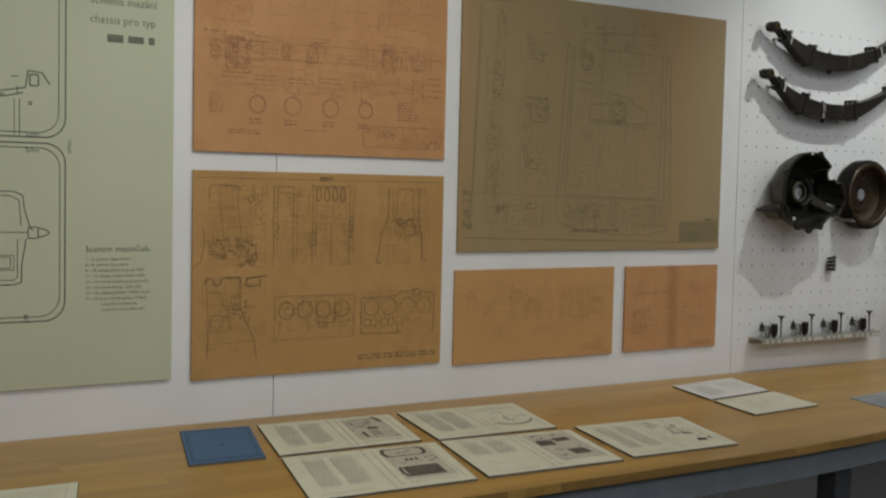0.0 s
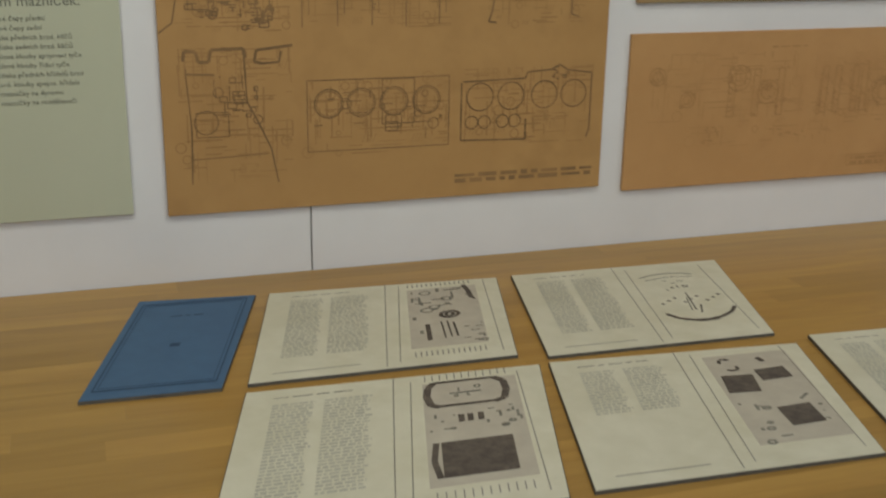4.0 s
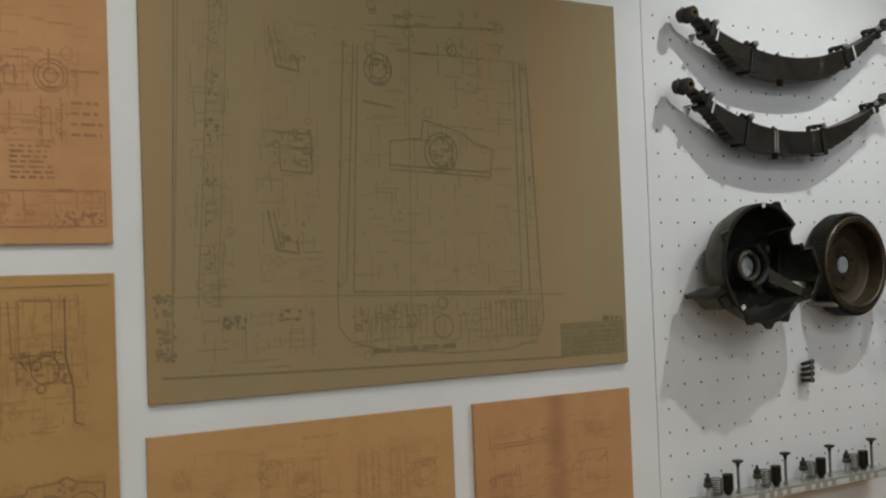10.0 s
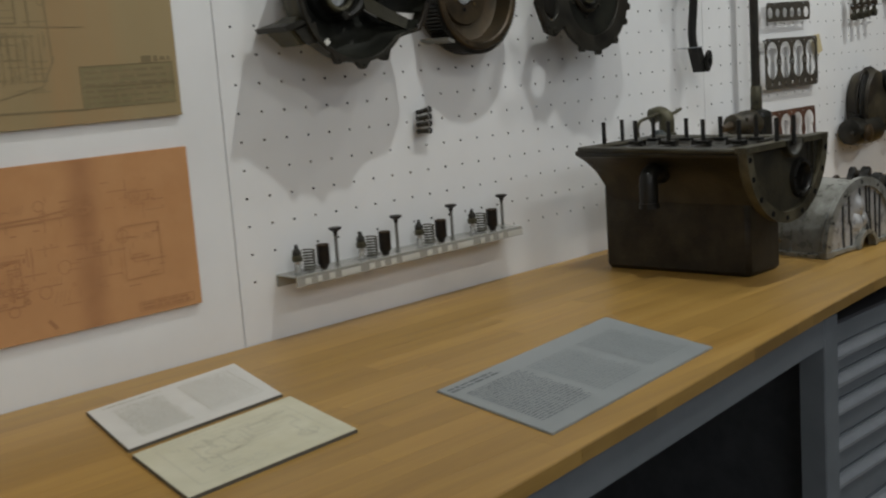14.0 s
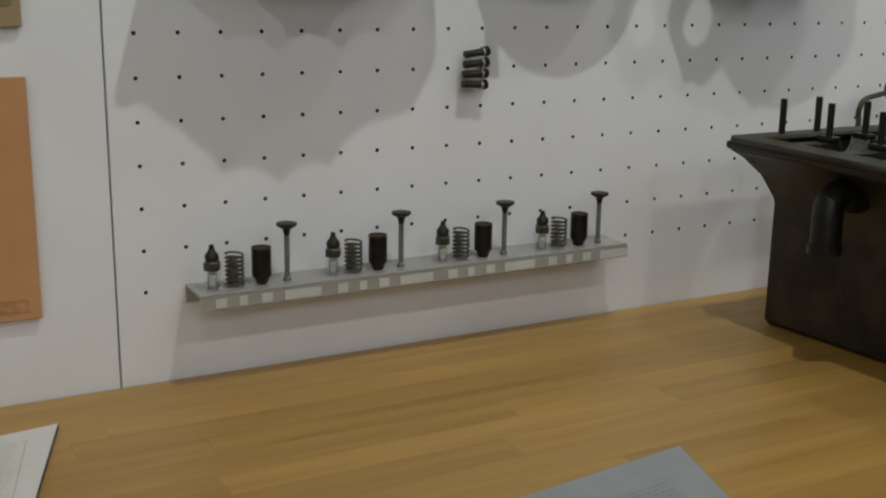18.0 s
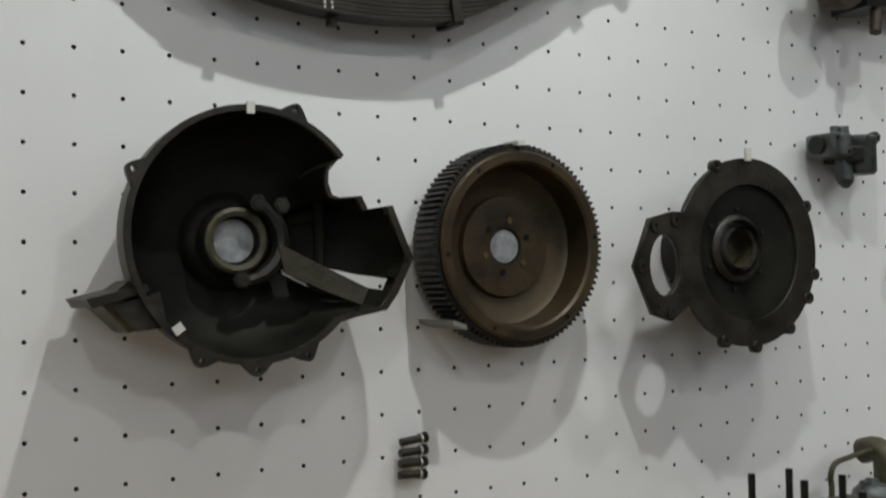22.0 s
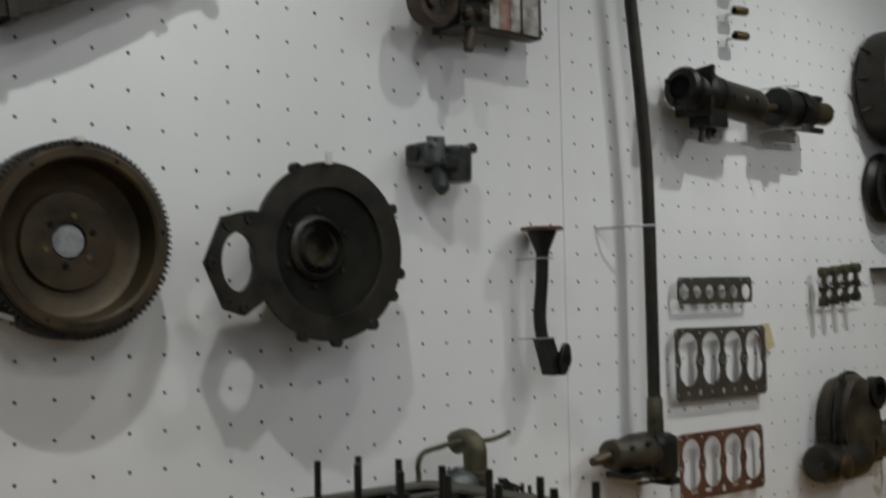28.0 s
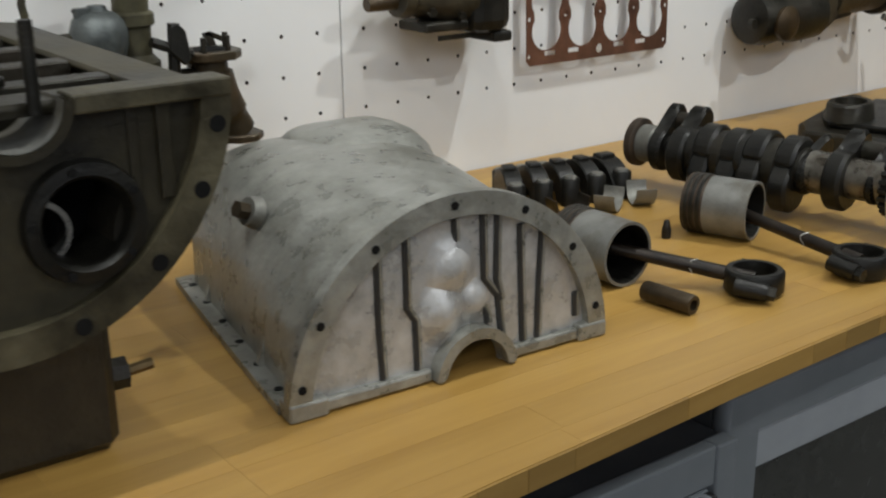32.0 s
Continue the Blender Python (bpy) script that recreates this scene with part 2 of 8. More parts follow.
TAN_PINK = surface("light_tan_blueprint", (0.485, 0.265, 0.097), (0.555, 0.315, 0.124), 0.7, scale=3.0, bump=0.04, stain=(0.45, 0.237, 0.085), stain_scale=2.6)
UMBER = surface("umber_blueprint", (0.290, 0.216, 0.104), (0.338, 0.258, 0.131), 0.7, scale=1.6, bump=0.04, stain=(0.355, 0.218, 0.096), stain_scale=3.6, stretch=(1, 1, 0.3), stain_stretch=(1, 1, 0.05))
SAGE = surface("sage_poster", (0.505, 0.525, 0.38), (0.535, 0.555, 0.405), 0.65, scale=2, bump=0.03)
INK_BROWN = surface("brown_line", (0.285, 0.137, 0.064), (0.41, 0.20, 0.09), 0.8, scale=9, bump=0)
INK_OLIVE = surface("olive_line", (0.175, 0.105, 0.046), (0.33, 0.19, 0.074), 0.8, scale=9, bump=0)
INK_TAN = surface("soft_tan_line", (0.385, 0.212, 0.078), (0.465, 0.258, 0.095), 0.8, scale=9, bump=0)
INK_SOFT = surface("soft_brown_line", (0.375, 0.18, 0.077), (0.455, 0.222, 0.095), 0.8, scale=9, bump=0)
INK_UMBER = surface("umber_line", (0.185, 0.142, 0.07), (0.25, 0.19, 0.096), 0.8, scale=9, bump=0)
GHOST_TAN = surface("faded_tan_line", (0.33, 0.183, 0.064), (0.41, 0.23, 0.082), 0.8, scale=9, bump=0)
GHOST_PINK = surface("faded_pink_line", (0.43, 0.235, 0.086), (0.50, 0.28, 0.106), 0.8, scale=9, bump=0)
GHOST_ORANGE = surface("faded_brown_line", (0.36, 0.172, 0.075), (0.45, 0.222, 0.095), 0.8, scale=9, bump=0)
GHOST_UMBER = surface("faded_umber_line", (0.235, 0.176, 0.087), (0.285, 0.215, 0.108), 0.8, scale=9, bump=0)
TITLE = surface("green_tinged_block", (0.205, 0.170, 0.078), (0.25, 0.20, 0.098), 0.75, scale=14, bump=0)
INK_SAGE = surface("sage_line", (0.13, 0.135, 0.105), (0.19, 0.195, 0.15), 0.8, bump=0)
TAPE = surface("yellowed_paper_tag", (0.50, 0.42, 0.24), (0.56, 0.48, 0.29), 0.7, bump=0.05)
CHALK = surface("chalk_mark", (0.55, 0.54, 0.50), (0.66, 0.65, 0.6), 0.9, bump=0.1)


def folded_material(name, base, dark, width):
    """Paper darkened along one vertical fold, through the middle of its board."""
    m = base.copy()
    m.name = name
    nt = m.node_tree
    bsdf = nt.nodes["Principled BSDF"]
    tc = node(nt, "ShaderNodeTexCoord")
    sep = node(nt, "ShaderNodeSeparateXYZ")
    wob = node(nt, "ShaderNodeTexNoise", Scale=9.0, Detail=4.0)
    nt.links.new(tc.outputs["Object"], wob.inputs["Vector"])
    nt.links.new(tc.outputs["Object"], sep.inputs[0])
    ab = node(nt, "ShaderNodeMath")
    ab.operation = "ABSOLUTE"
    nt.links.new(sep.outputs["X"], ab.inputs[0])
    mr = node(nt, "ShaderNodeMapRange")
    mr.interpolation_type = "SMOOTHSTEP"
    mr.inputs["From Min"].default_value, mr.inputs["From Max"].default_value = 0.0, width
    mr.inputs["To Min"].default_value, mr.inputs["To Max"].default_value = 1.0, 0.0
    nt.links.new(ab.outputs[0], mr.inputs["Value"])
    mul = node(nt, "ShaderNodeMath")
    mul.operation = "MULTIPLY"
    nt.links.new(mr.outputs["Result"], mul.inputs[0])
    nt.links.new(wob.outputs["Fac"], mul.inputs[1])
    mix = node(nt, "ShaderNodeMixRGB")
    mix.inputs["Color2"].default_value = (*dark, 1)
    old = bsdf.inputs["Base Color"].links[0].from_socket
    nt.links.new(mul.outputs[0], mix.inputs["Fac"])
    nt.links.new(old, mix.inputs["Color1"])
    nt.links.new(mix.outputs["Color"], bsdf.inputs["Base Color"])
    return m


def acrylic_material():
    m = bpy.data.materials.new("clear_acrylic")
    m.use_nodes = True
    b = m.node_tree.nodes["Principled BSDF"]
    b.inputs["Base Color"].default_value = (0.56, 0.55, 0.50, 1)
    b.inputs["Roughness"].default_value, b.inputs["IOR"].default_value = 0.22, 1.46
    b.inputs["Transmission Weight"].default_value = 0.5
    return m


ACRYLIC = acrylic_material()
CLEAR = acrylic_material()
CLEAR.node_tree.nodes["Principled BSDF"].inputs["Base Color"].default_value = (0.9, 0.9, 0.87, 1)
CLEAR.node_tree.nodes["Principled BSDF"].inputs["Transmission Weight"].default_value = 0.85


def wood_material(name, low, high):
    m = bpy.data.materials.new(name)
    m.use_nodes = True
    nt = m.node_tree
    bsdf = nt.nodes["Principled BSDF"]
    tc = node(nt, "ShaderNodeTexCoord")
    info = node(nt, "ShaderNodeObjectInfo")
    mp = node(nt, "ShaderNodeMapping")
    mp.inputs["Scale"].default_value = (2.2, 26, 26)
    nt.links.new(tc.outputs["Object"], mp.inputs["Vector"])
    shift = node(nt, "ShaderNodeVectorMath")
    shift.operation = "ADD"
    comb = node(nt, "ShaderNodeCombineXYZ")
    mul = node(nt, "ShaderNodeMath")
    mul.operation = "MULTIPLY"
    mul.inputs[1].default_value = 37.0
    nt.links.new(info.outputs["Random"], mul.inputs[0])
    nt.links.new(mul.outputs[0], comb.inputs["X"])
    nt.links.new(mul.outputs[0], comb.inputs["Y"])
    nt.links.new(mp.outputs["Vector"], shift.inputs[0])
    nt.links.new(comb.outputs["Vector"], shift.inputs[1])
    grain = node(nt, "ShaderNodeTexNoise", Scale=1.0, Detail=7.0, Roughness=0.62, Distortion=0.6)
    nt.links.new(shift.outputs["Vector"], grain.inputs["Vector"])
    ramp = node(nt, "ShaderNodeValToRGB")
    e = ramp.color_ramp.elements
    e[0].position, e[0].color = 0.28, (0.345, 0.190, 0.043, 1)
    e[1].position, e[1].color = 0.72, (0.48, 0.292, 0.079, 1)
    nt.links.new(grain.outputs["Fac"], ramp.inputs["Fac"])
    mr = node(nt, "ShaderNodeMapRange")
    mr.inputs["To Min"].default_value, mr.inputs["To Max"].default_value = low, high
    nt.links.new(info.outputs["Random"], mr.inputs["Value"])
    hsv = node(nt, "ShaderNodeHueSaturation")
    nt.links.new(mr.outputs["Result"], hsv.inputs["Value"])
    nt.links.new(ramp.outputs["Color"], hsv.inputs["Color"])
    nt.links.new(hsv.outputs["Color"], bsdf.inputs["Base Color"])
    r2 = node(nt, "ShaderNodeMapRange")
    r2.inputs["To Min"].default_value, r2.inputs["To Max"].default_value = 0.3, 0.5
    nt.links.new(grain.outputs["Fac"], r2.inputs["Value"])
    nt.links.new(r2.outputs["Result"], bsdf.inputs["Roughness"])
    bp = node(nt, "ShaderNodeBump", Strength=0.06, Distance=0.002)
    nt.links.new(grain.outputs["Fac"], bp.inputs["Height"])
    nt.links.new(bp.outputs["Normal"], bsdf.inputs["Normal"])
    return m


WOOD = wood_material("beech_worktop", 0.88, 1.09)
WOOD_EDGE = wood_material("beech_edge_pieces", 0.52, 0.90)
GLUE = surface("glue_line", (0.27, 0.145, 0.042), (0.32, 0.175, 0.055), 0.6, bump=0)


# ---- mesh helpers ----
def thing(name, at, label, category, group=""):
    ob = new(name)
    ob.empty_display_size = 0.05
    ob.location = at
    return tagged(ob, label, category, group)


def origin_of(ob):
    v = Vector((0, 0, 0))
    while ob:
        v += ob.location
        ob = ob.parent
    return v


def part(name, bm, material, parent=None, label="", smooth=False):
    """Links a bmesh drawn in world coordinates as one mesh object under a thing or a part."""
    bmesh.ops.recalc_face_normals(bm, faces=bm.faces)
    if parent:
        bmesh.ops.translate(bm, verts=bm.verts, vec=-origin_of(parent))
    me = bpy.data.meshes.new(name)
    bm.to_mesh(me)
    bm.free()
    me.materials.append(material)
    if smooth:
        me.polygons.foreach_set("use_smooth", [True] * len(me.polygons))
        me.set_sharp_from_angle(angle=radians(38))
    ob = new(name, me)
    if parent:
        ob.parent = parent
    if label:
        ob["label"] = label
    return ob


def single(name, bm, material, label, category, group="", kind="", smooth=False):
    return tagged(part(name, bm, material, None, "", smooth), label, category, group, kind)


def box(x0, x1, y0, y1, z0, z1, bevel=0.0, bm=None):
    b2 = bmesh.new()
    bmesh.ops.create_cube(b2, size=1.0, matrix=Matrix.Translation(((x0 + x1) / 2, (y0 + y1) / 2, (z0 + z1) / 2)) @ Matrix.Diagonal((abs(x1 - x0), abs(y1 - y0), abs(z1 - z0), 1)))
    if bevel:
        bmesh.ops.bevel(b2, geom=b2.edges[:], offset=bevel, segments=2, affect="EDGES", profile=0.5)
    return join(bm, b2)


def join(bm, other):
    if bm is None:
        return other
    me = bpy.data.meshes.new("scrap")
    other.to_mesh(me)
    other.free()
    bm.from_mesh(me)
    bpy.data.meshes.remove(me)
    return bm


def moved(bm, m):
    bmesh.ops.transform(bm, matrix=m, verts=bm.verts)
    return bm


def prism(points, m, depth, bevel=0.0, bm=None):
    """A polygon in the plane of m's x and y, from 0 to depth along m's z."""
    b2 = bmesh.new()
    lo = [b2.verts.new((u, v, 0)) for u, v in points]
    hi = [b2.verts.new((u, v, depth)) for u, v in points]
    b2.faces.new(lo[::-1])
    b2.faces.new(hi)
    n = len(points)
    for i in range(n):
        b2.faces.new((lo[i], lo[(i + 1) % n], hi[(i + 1) % n], hi[i]))
    if bevel:
        bmesh.ops.bevel(b2, geom=b2.edges[:], offset=bevel, segments=1, affect="EDGES")
    return join(bm, moved(b2, m))


def loft(rings, closed=True, caps=(True, True), bm=None):
    """Skins a list of rings of points."""
    b2 = bmesh.new()
    vs = [[b2.verts.new(p) for p in ring] for ring in rings]
    n = len(rings[0])
    for a, b in zip(vs, vs[1:]):
        for i in range(n if closed else n - 1):
            b2.faces.new((a[i], a[(i + 1) % n], b[(i + 1) % n], b[i]))
    if caps[0]:
        b2.faces.new(vs[0][::-1])
    if caps[1]:
        b2.faces.new(vs[-1])
    return join(bm, b2)


def lathe(profile, m, n=32, caps=(True, True), bm=None):
    """Turns (radius, height) pairs round m's z."""
    rings = [[m @ Vector((r * math.cos(6.28319 * i / n), r * math.sin(6.28319 * i / n), h)) for i in range(n)] for r, h in profile]
    return loft(rings, True, caps, bm)


def along(a, b):
    """A pose at a whose z looks at b, and the distance."""
    d = Vector(b) - Vector(a)
    return Matrix.Translation(a) @ d.to_track_quat("Z", "Y").to_matrix().to_4x4(), d.length


def rod(a, b, r, r2=None, n=12, bm=None):
    m, d = along(a, b)
    return lathe([(r, 0), (r if r2 is None else r2, d)], m, n, bm=bm)


def tube(points, r, n=10, bm=None):
    pts = [Vector(p) for p in points]
    rings, q, last = [], None, None
    for i, p in enumerate(pts):
        d = (pts[min(i + 1, len(pts) - 1)] - pts[max(i - 1, 0)]).normalized()
        q = d.to_track_quat("Z", "Y") if q is None else last.rotation_difference(d) @ q
        last = d
        rr = r[i] if isinstance(r, (list, tuple)) else r
        rings.append([p + q @ Vector((rr * math.cos(6.28319 * k / n), rr * math.sin(6.28319 * k / n), 0)) for k in range(n)])
    return loft(rings, bm=bm)


def smooth_path(points, steps=6):
    """A rounded path through the points."""
    pts = [Vector(p) for p in points]
    out = []
    for i in range(len(pts) - 1):
        p0, p1, p2, p3 = pts[max(i - 1, 0)], pts[i], pts[i + 1], pts[min(i + 2, len(pts) - 1)]
        for k in range(steps):
            t = k / steps
            out.append(0.5 * ((2 * p1) + (p2 - p0) * t + (2 * p0 - 5 * p1 + 4 * p2 - p3) * t * t + (3 * p1 - p0 - 3 * p2 + p3) * t ** 3))
    return out + [pts[-1]]


def plate(outlines, m, depth, bm=None):
    """A flat plate with holes: the first outline is the edge, the others are holes; from 0 to depth along m's z."""
    cu = bpy.data.curves.new("scrap", "CURVE")
    cu.dimensions, cu.fill_mode, cu.extrude = "2D", "BOTH", depth / 2
    for pts in outlines:
        s = cu.splines.new("POLY")
        s.points.add(len(pts) - 1)
        for p, (u, v) in zip(s.points, pts):
            p.co = (u, v, 0, 1)
        s.use_cyclic_u = True
    ob = new("scrap", cu)
    me = bpy.data.meshes.new_from_object(ob.evaluated_get(bpy.context.evaluated_depsgraph_get()))
    bpy.data.objects.remove(ob)
    bpy.data.curves.remove(cu)
    b2 = bmesh.new()
    b2.from_mesh(me)
    bpy.data.meshes.remove(me)
    bmesh.ops.remove_doubles(b2, verts=b2.verts, dist=1e-5)
    moved(b2, m @ Matrix.Translation((0, 0, depth / 2)))
    return join(bm, b2)


def lettering(text, size, m, bm=None, shear=0.0):
    cu = bpy.data.curves.new("scrap", "FONT")
    cu.body, cu.size, cu.shear = text, size, shear
    cu.resolution_u = 2
    ob = new("scrap", cu)
    me = bpy.data.meshes.new_from_object(ob.evaluated_get(bpy.context.evaluated_depsgraph_get()))
    bpy.data.objects.remove(ob)
    bpy.data.curves.remove(cu)
    b2 = bmesh.new()
    b2.from_mesh(me)
    bpy.data.meshes.remove(me)
    return join(bm, moved(b2, m))


def circle(cx, cy, r, n=24, a0=0.0, a1=360.0):
    k = n if a1 - a0 >= 359.9 else n - 1
    return [(cx + r * math.cos(radians(a0 + (a1 - a0) * i / k)), cy + r * math.sin(radians(a0 + (a1 - a0) * i / k))) for i in range(n)]


def on_wall(x, y, z):
    """u along the wall, v up, depth out of the wall."""
    return Matrix.Translation((x, y, z)) @ Matrix.Rotation(radians(90), 4, "X")


def facing(x, y, z):
    """An axis that points out of the wall."""
    return on_wall(x, y, z)


def lie(x, y, z):
    return Matrix.Translation((x, y, z))


# ---- the room ----
def plain(name, bm, material, label, category="wall"):
    return single(name, bm, material, label, category, kind="structure")


plain("floor", box(-7, 8, -6, 0.2, FLOOR - 0.1, FLOOR), CONCRETE, "dark polished concrete floor with faint stains", "floor")
plain("ceiling", box(-7, 8, -6, 0.2, CEILING, CEILING + 0.1), CEIL, "plain pale grey gallery ceiling", "ceiling")
plain("wall_left", box(-7.15, -7, -6, 0.2, FLOOR, CEILING), ROOM, "plain grey gallery side wall")
plain("wall_right", box(8, 8.15, -6, 0.2, FLOOR, CEILING), ROOM, "plain grey gallery side wall")
plain("wall_front", box(-7, 8, -6.15, -6, FLOOR, CEILING), ROOM, "plain grey gallery wall behind the visitor")
# Coloured near black so the panel joints and peg holes read as shaded.
plain("wall_back", box(-7, 8, 0.024, 0.2, FLOOR, CEILING), DARK, "wall core behind the white panels, near black for the shade in joints and holes")

PITCH, HOLE_Z = 0.066, 1.510
SEAMS = (-6.9, -4.47, -2.235, -0.045, 1.959, 3.963, 5.967, 7.9)
TOP = 2.72


def flat_panel(x0, x1, z0, z1):
    return box(x0 + 0.0015, x1 - 0.0015, 0.0, 0.02, z0, z1, 0.001)


def peg_panel(x0, cols, rows_up, rows_down, x1):
    """A sheet with a grid of drilled holes."""
    verts, faces, bored = [], [], []
    r, n = 0.0034, 8
    first = x0 + 0.68 * PITCH

    def quad(a, b, c, d):
        k = len(verts)
        verts.extend((a, b, c, d))
        faces.append((k, k + 1, k + 2, k + 3))

    za, zb = HOLE_Z + (rows_up + 0.5) * PITCH, HOLE_Z - (rows_down + 0.5) * PITCH
    xa, xb = first - 0.5 * PITCH, first + (cols - 0.5) * PITCH
    for c in range(cols):
        for k in range(-rows_up, rows_down + 1):
            cx, cz = first + c * PITCH, HOLE_Z - k * PITCH
            h = PITCH / 2
            sq = ((h, 0), (h, h), (0, h), (-h, h), (-h, 0), (-h, -h), (0, -h), (h, -h))
            k0 = len(verts)
            verts.extend((cx + u, 0.0, cz + v) for u, v in sq)
            verts.extend((cx + r * math.cos(i * math.pi / 4), 0.0, cz + r * math.sin(i * math.pi / 4)) for i in range(n))
            verts.extend((cx + r * math.cos(i * math.pi / 4), 0.018, cz + r * math.sin(i * math.pi / 4)) for i in range(n))
            for i in range(n):
                j = (i + 1) % n
                faces.append((k0 + i, k0 + j, k0 + 8 + j, k0 + 8 + i))
                bored.append(len(faces))
                faces.append((k0 + 8 + i, k0 + 8 + j, k0 + 16 + j, k0 + 16 + i))
    x0, x1 = x0 + 0.0015, x1 - 0.0015
    for a, b, lo, hi in ((x0, xa, FLOOR, TOP), (xb, x1, FLOOR, TOP), (xa, xb, za, TOP), (xa, xb, FLOOR, zb)):
        quad((a, 0, lo), (b, 0, lo), (b, 0, hi), (a, 0, hi))
    quad((x0, 0, FLOOR), (x0, 0.02, FLOOR), (x0, 0.02, TOP), (x0, 0, TOP))
    quad((x1, 0, FLOOR), (x1, 0.02, FLOOR), (x1, 0.02, TOP), (x1, 0, TOP))
    quad((x0, 0, TOP), (x1, 0, TOP), (x1, 0.02, TOP), (x0, 0.02, TOP))
    me = bpy.data.meshes.new("wall_pegboard")
    me.from_pydata(verts, [], faces)
    me.materials.append(WHITE)
    me.materials.append(BORE)
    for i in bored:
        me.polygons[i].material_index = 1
    return new("wall_pegboard", me)


for a, b in zip(SEAMS[:3], SEAMS[1:4]):
    plain("wall_panel", flat_panel(a, b, FLOOR, TOP), WHITE, "smooth white painted display panel with a fine joint")
plain("wall_panel", flat_panel(SEAMS[6], SEAMS[7], FLOOR, TOP), WHITE, "smooth white painted display panel with a fine joint")
for a, b in zip(SEAMS[3:6], SEAMS[4:7]):
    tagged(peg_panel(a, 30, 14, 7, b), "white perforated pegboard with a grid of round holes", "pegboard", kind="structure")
plain("wall_header", box(-7, 8, 0.004, 0.022, TOP + 0.003, CEILING), WHITE, "plain white wall strip above the panels")


# ---- the workbench ----
BREAKS = ((-5.6, -1.166), (-1.2, -1.166), (-0.95, -1.162), (-0.6, -1.142), (0.85, -0.976), (1.2, -0.942), (1.55, -0.917), (1.9, -0.900), (2.3, -0.890), (2.8, -0.886), (5.6, -0.886))


def front(x):
    """The worktop's front edge: the bench narrows a little along its middle."""
    for (xa, ya), (xb, yb) in zip(BREAKS, BREAKS[1:]):
        if x <= xb:
            return ya + (yb - ya) * (x - xa) / (xb - xa)
    return BREAKS[-1][1]


def bends(x0, x1):
    return [x for x, _ in BREAKS if x0 + 1e-6 < x < x1 - 1e-6]


X_LEFT, X_RIGHT, TOP_T = -5.6, 5.6, 0.026
bench = thing("workbench", (0, -0.5, FLOOR), "long workbench with oiled beech worktop on a grey steel frame", "workbench")
worktop = part("worktop", prism([(X_LEFT, -0.004), (X_RIGHT, -0.004)] + [(x, front(x) + 0.006) for x in [X_RIGHT] + bends(X_LEFT, X_RIGHT)[::-1] + [X_LEFT]], lie(0, 0, BENCH - TOP_T + 0.001), TOP_T - 0.006), GLUE, bench, "thin brown glue lines of the worktop")


def frame_beam(x0, x1):
    """Steel beam under the front edge, following it."""
    xs = [x0] + bends(x0, x1) + [x1]
    rings = []
    for x in xs:
        y = front(x) + 0.036
        rings.append([(x, y, BENCH - 0.041), (x, y + 0.05, BENCH - 0.041), (x, y + 0.05, BENCH - 0.116), (x, y, BENCH - 0.116)])
    return loft(rings)


part("front_beam", frame_beam(X_LEFT + 0.05, 1.055), STEEL_GREY, bench, "grey powder-coated steel beam")
part("rear_beam", box(X_LEFT + 0.05, X_RIGHT - 0.05, -0.07, -0.02, BENCH - 0.125, BENCH - 0.046), STEEL_GREY, bench)
for x in (-4.3, -0.60):
    part("leg", box(x - 0.04, x + 0.04, front(x) + 0.07, front(x) + 0.15, FLOOR, BENCH - 0.05, 0.004), STEEL_DARK, bench, "dark steel leg")
    part("foot_rail", box(x + 0.04, x + 0.42, front(x) + 0.075, front(x) + 0.145, FLOOR, FLOOR + 0.07, 0.004), STEEL_DARK, bench)
x = 1.018
part("leg", box(x - 0.035, x + 0.035, front(x) + 0.03, front(x) + 0.10, FLOOR, BENCH - 0.046, 0.004), STEEL_GREY, bench, "grey steel end post")


def drawer_cabinet(x0, x1, z1, drawers, label):
    y0 = front((x0 + x1) / 2) + 0.065
    ob = thing("drawer_cabinet", ((x0 + x1) / 2, y0 + 0.3, FLOOR), label, "cabinet")
    part("body", box(x0, x1, y0 + 0.022, -0.05, FLOOR, z1 - 0.004, 0.003), STEEL_DARK, ob)
    part("side_post", box(x0, x0 + 0.036, y0, y0 + 0.025, FLOOR + 0.05, z1, 0.003), STEEL_GREY, ob)
    part("side_post", box(x1 - 0.036, x1, y0, y0 + 0.025, FLOOR + 0.05, z1, 0.003), STEEL_GREY, ob)
    part("top_rail", box(x0 + 0.036, x1 - 0.036, y0 + 0.002, y0 + 0.024, z1 - 0.052, z1, 0.003), STEEL_GREY, ob)
    z = z1 - 0.056
    for h in drawers:
        d = part("drawer", box(x0 + 0.042, x1 - 0.042, y0 + 0.004, y0 + 0.02, z - h + 0.005, z, 0.003), STEEL_GREY, ob, "grey steel drawer front")
        grip = [(0, 0), (0.010, 0.001), (0.020, -0.005), (0.025, -0.014), (0.023, -0.024), (0.014, -0.031), (0.0, -0.033)]
        m = Matrix.Translation((x0 + 0.052, y0 + 0.004, z - 0.003)) @ Matrix(((0, 0, 1, 0), (-1, 0, 0, 0), (0, 1, 0, 0), (0, 0, 0, 1)))
        part("handle", prism(grip, m, x1 - x0 - 0.104), STEEL_LIGHT, d, "full-width pale grey grip rail", True)
        part("end_cap", prism(grip, m @ Matrix.Translation((0, 0, -0.008)), 0.0078), RUBBER, d, "black grip end cap")
        part("end_cap", prism(grip, m @ Matrix.Translation((0, 0, x1 - x0 - 0.1038)), 0.0078), RUBBER, d, "black grip end cap")
        z -= h
    return ob


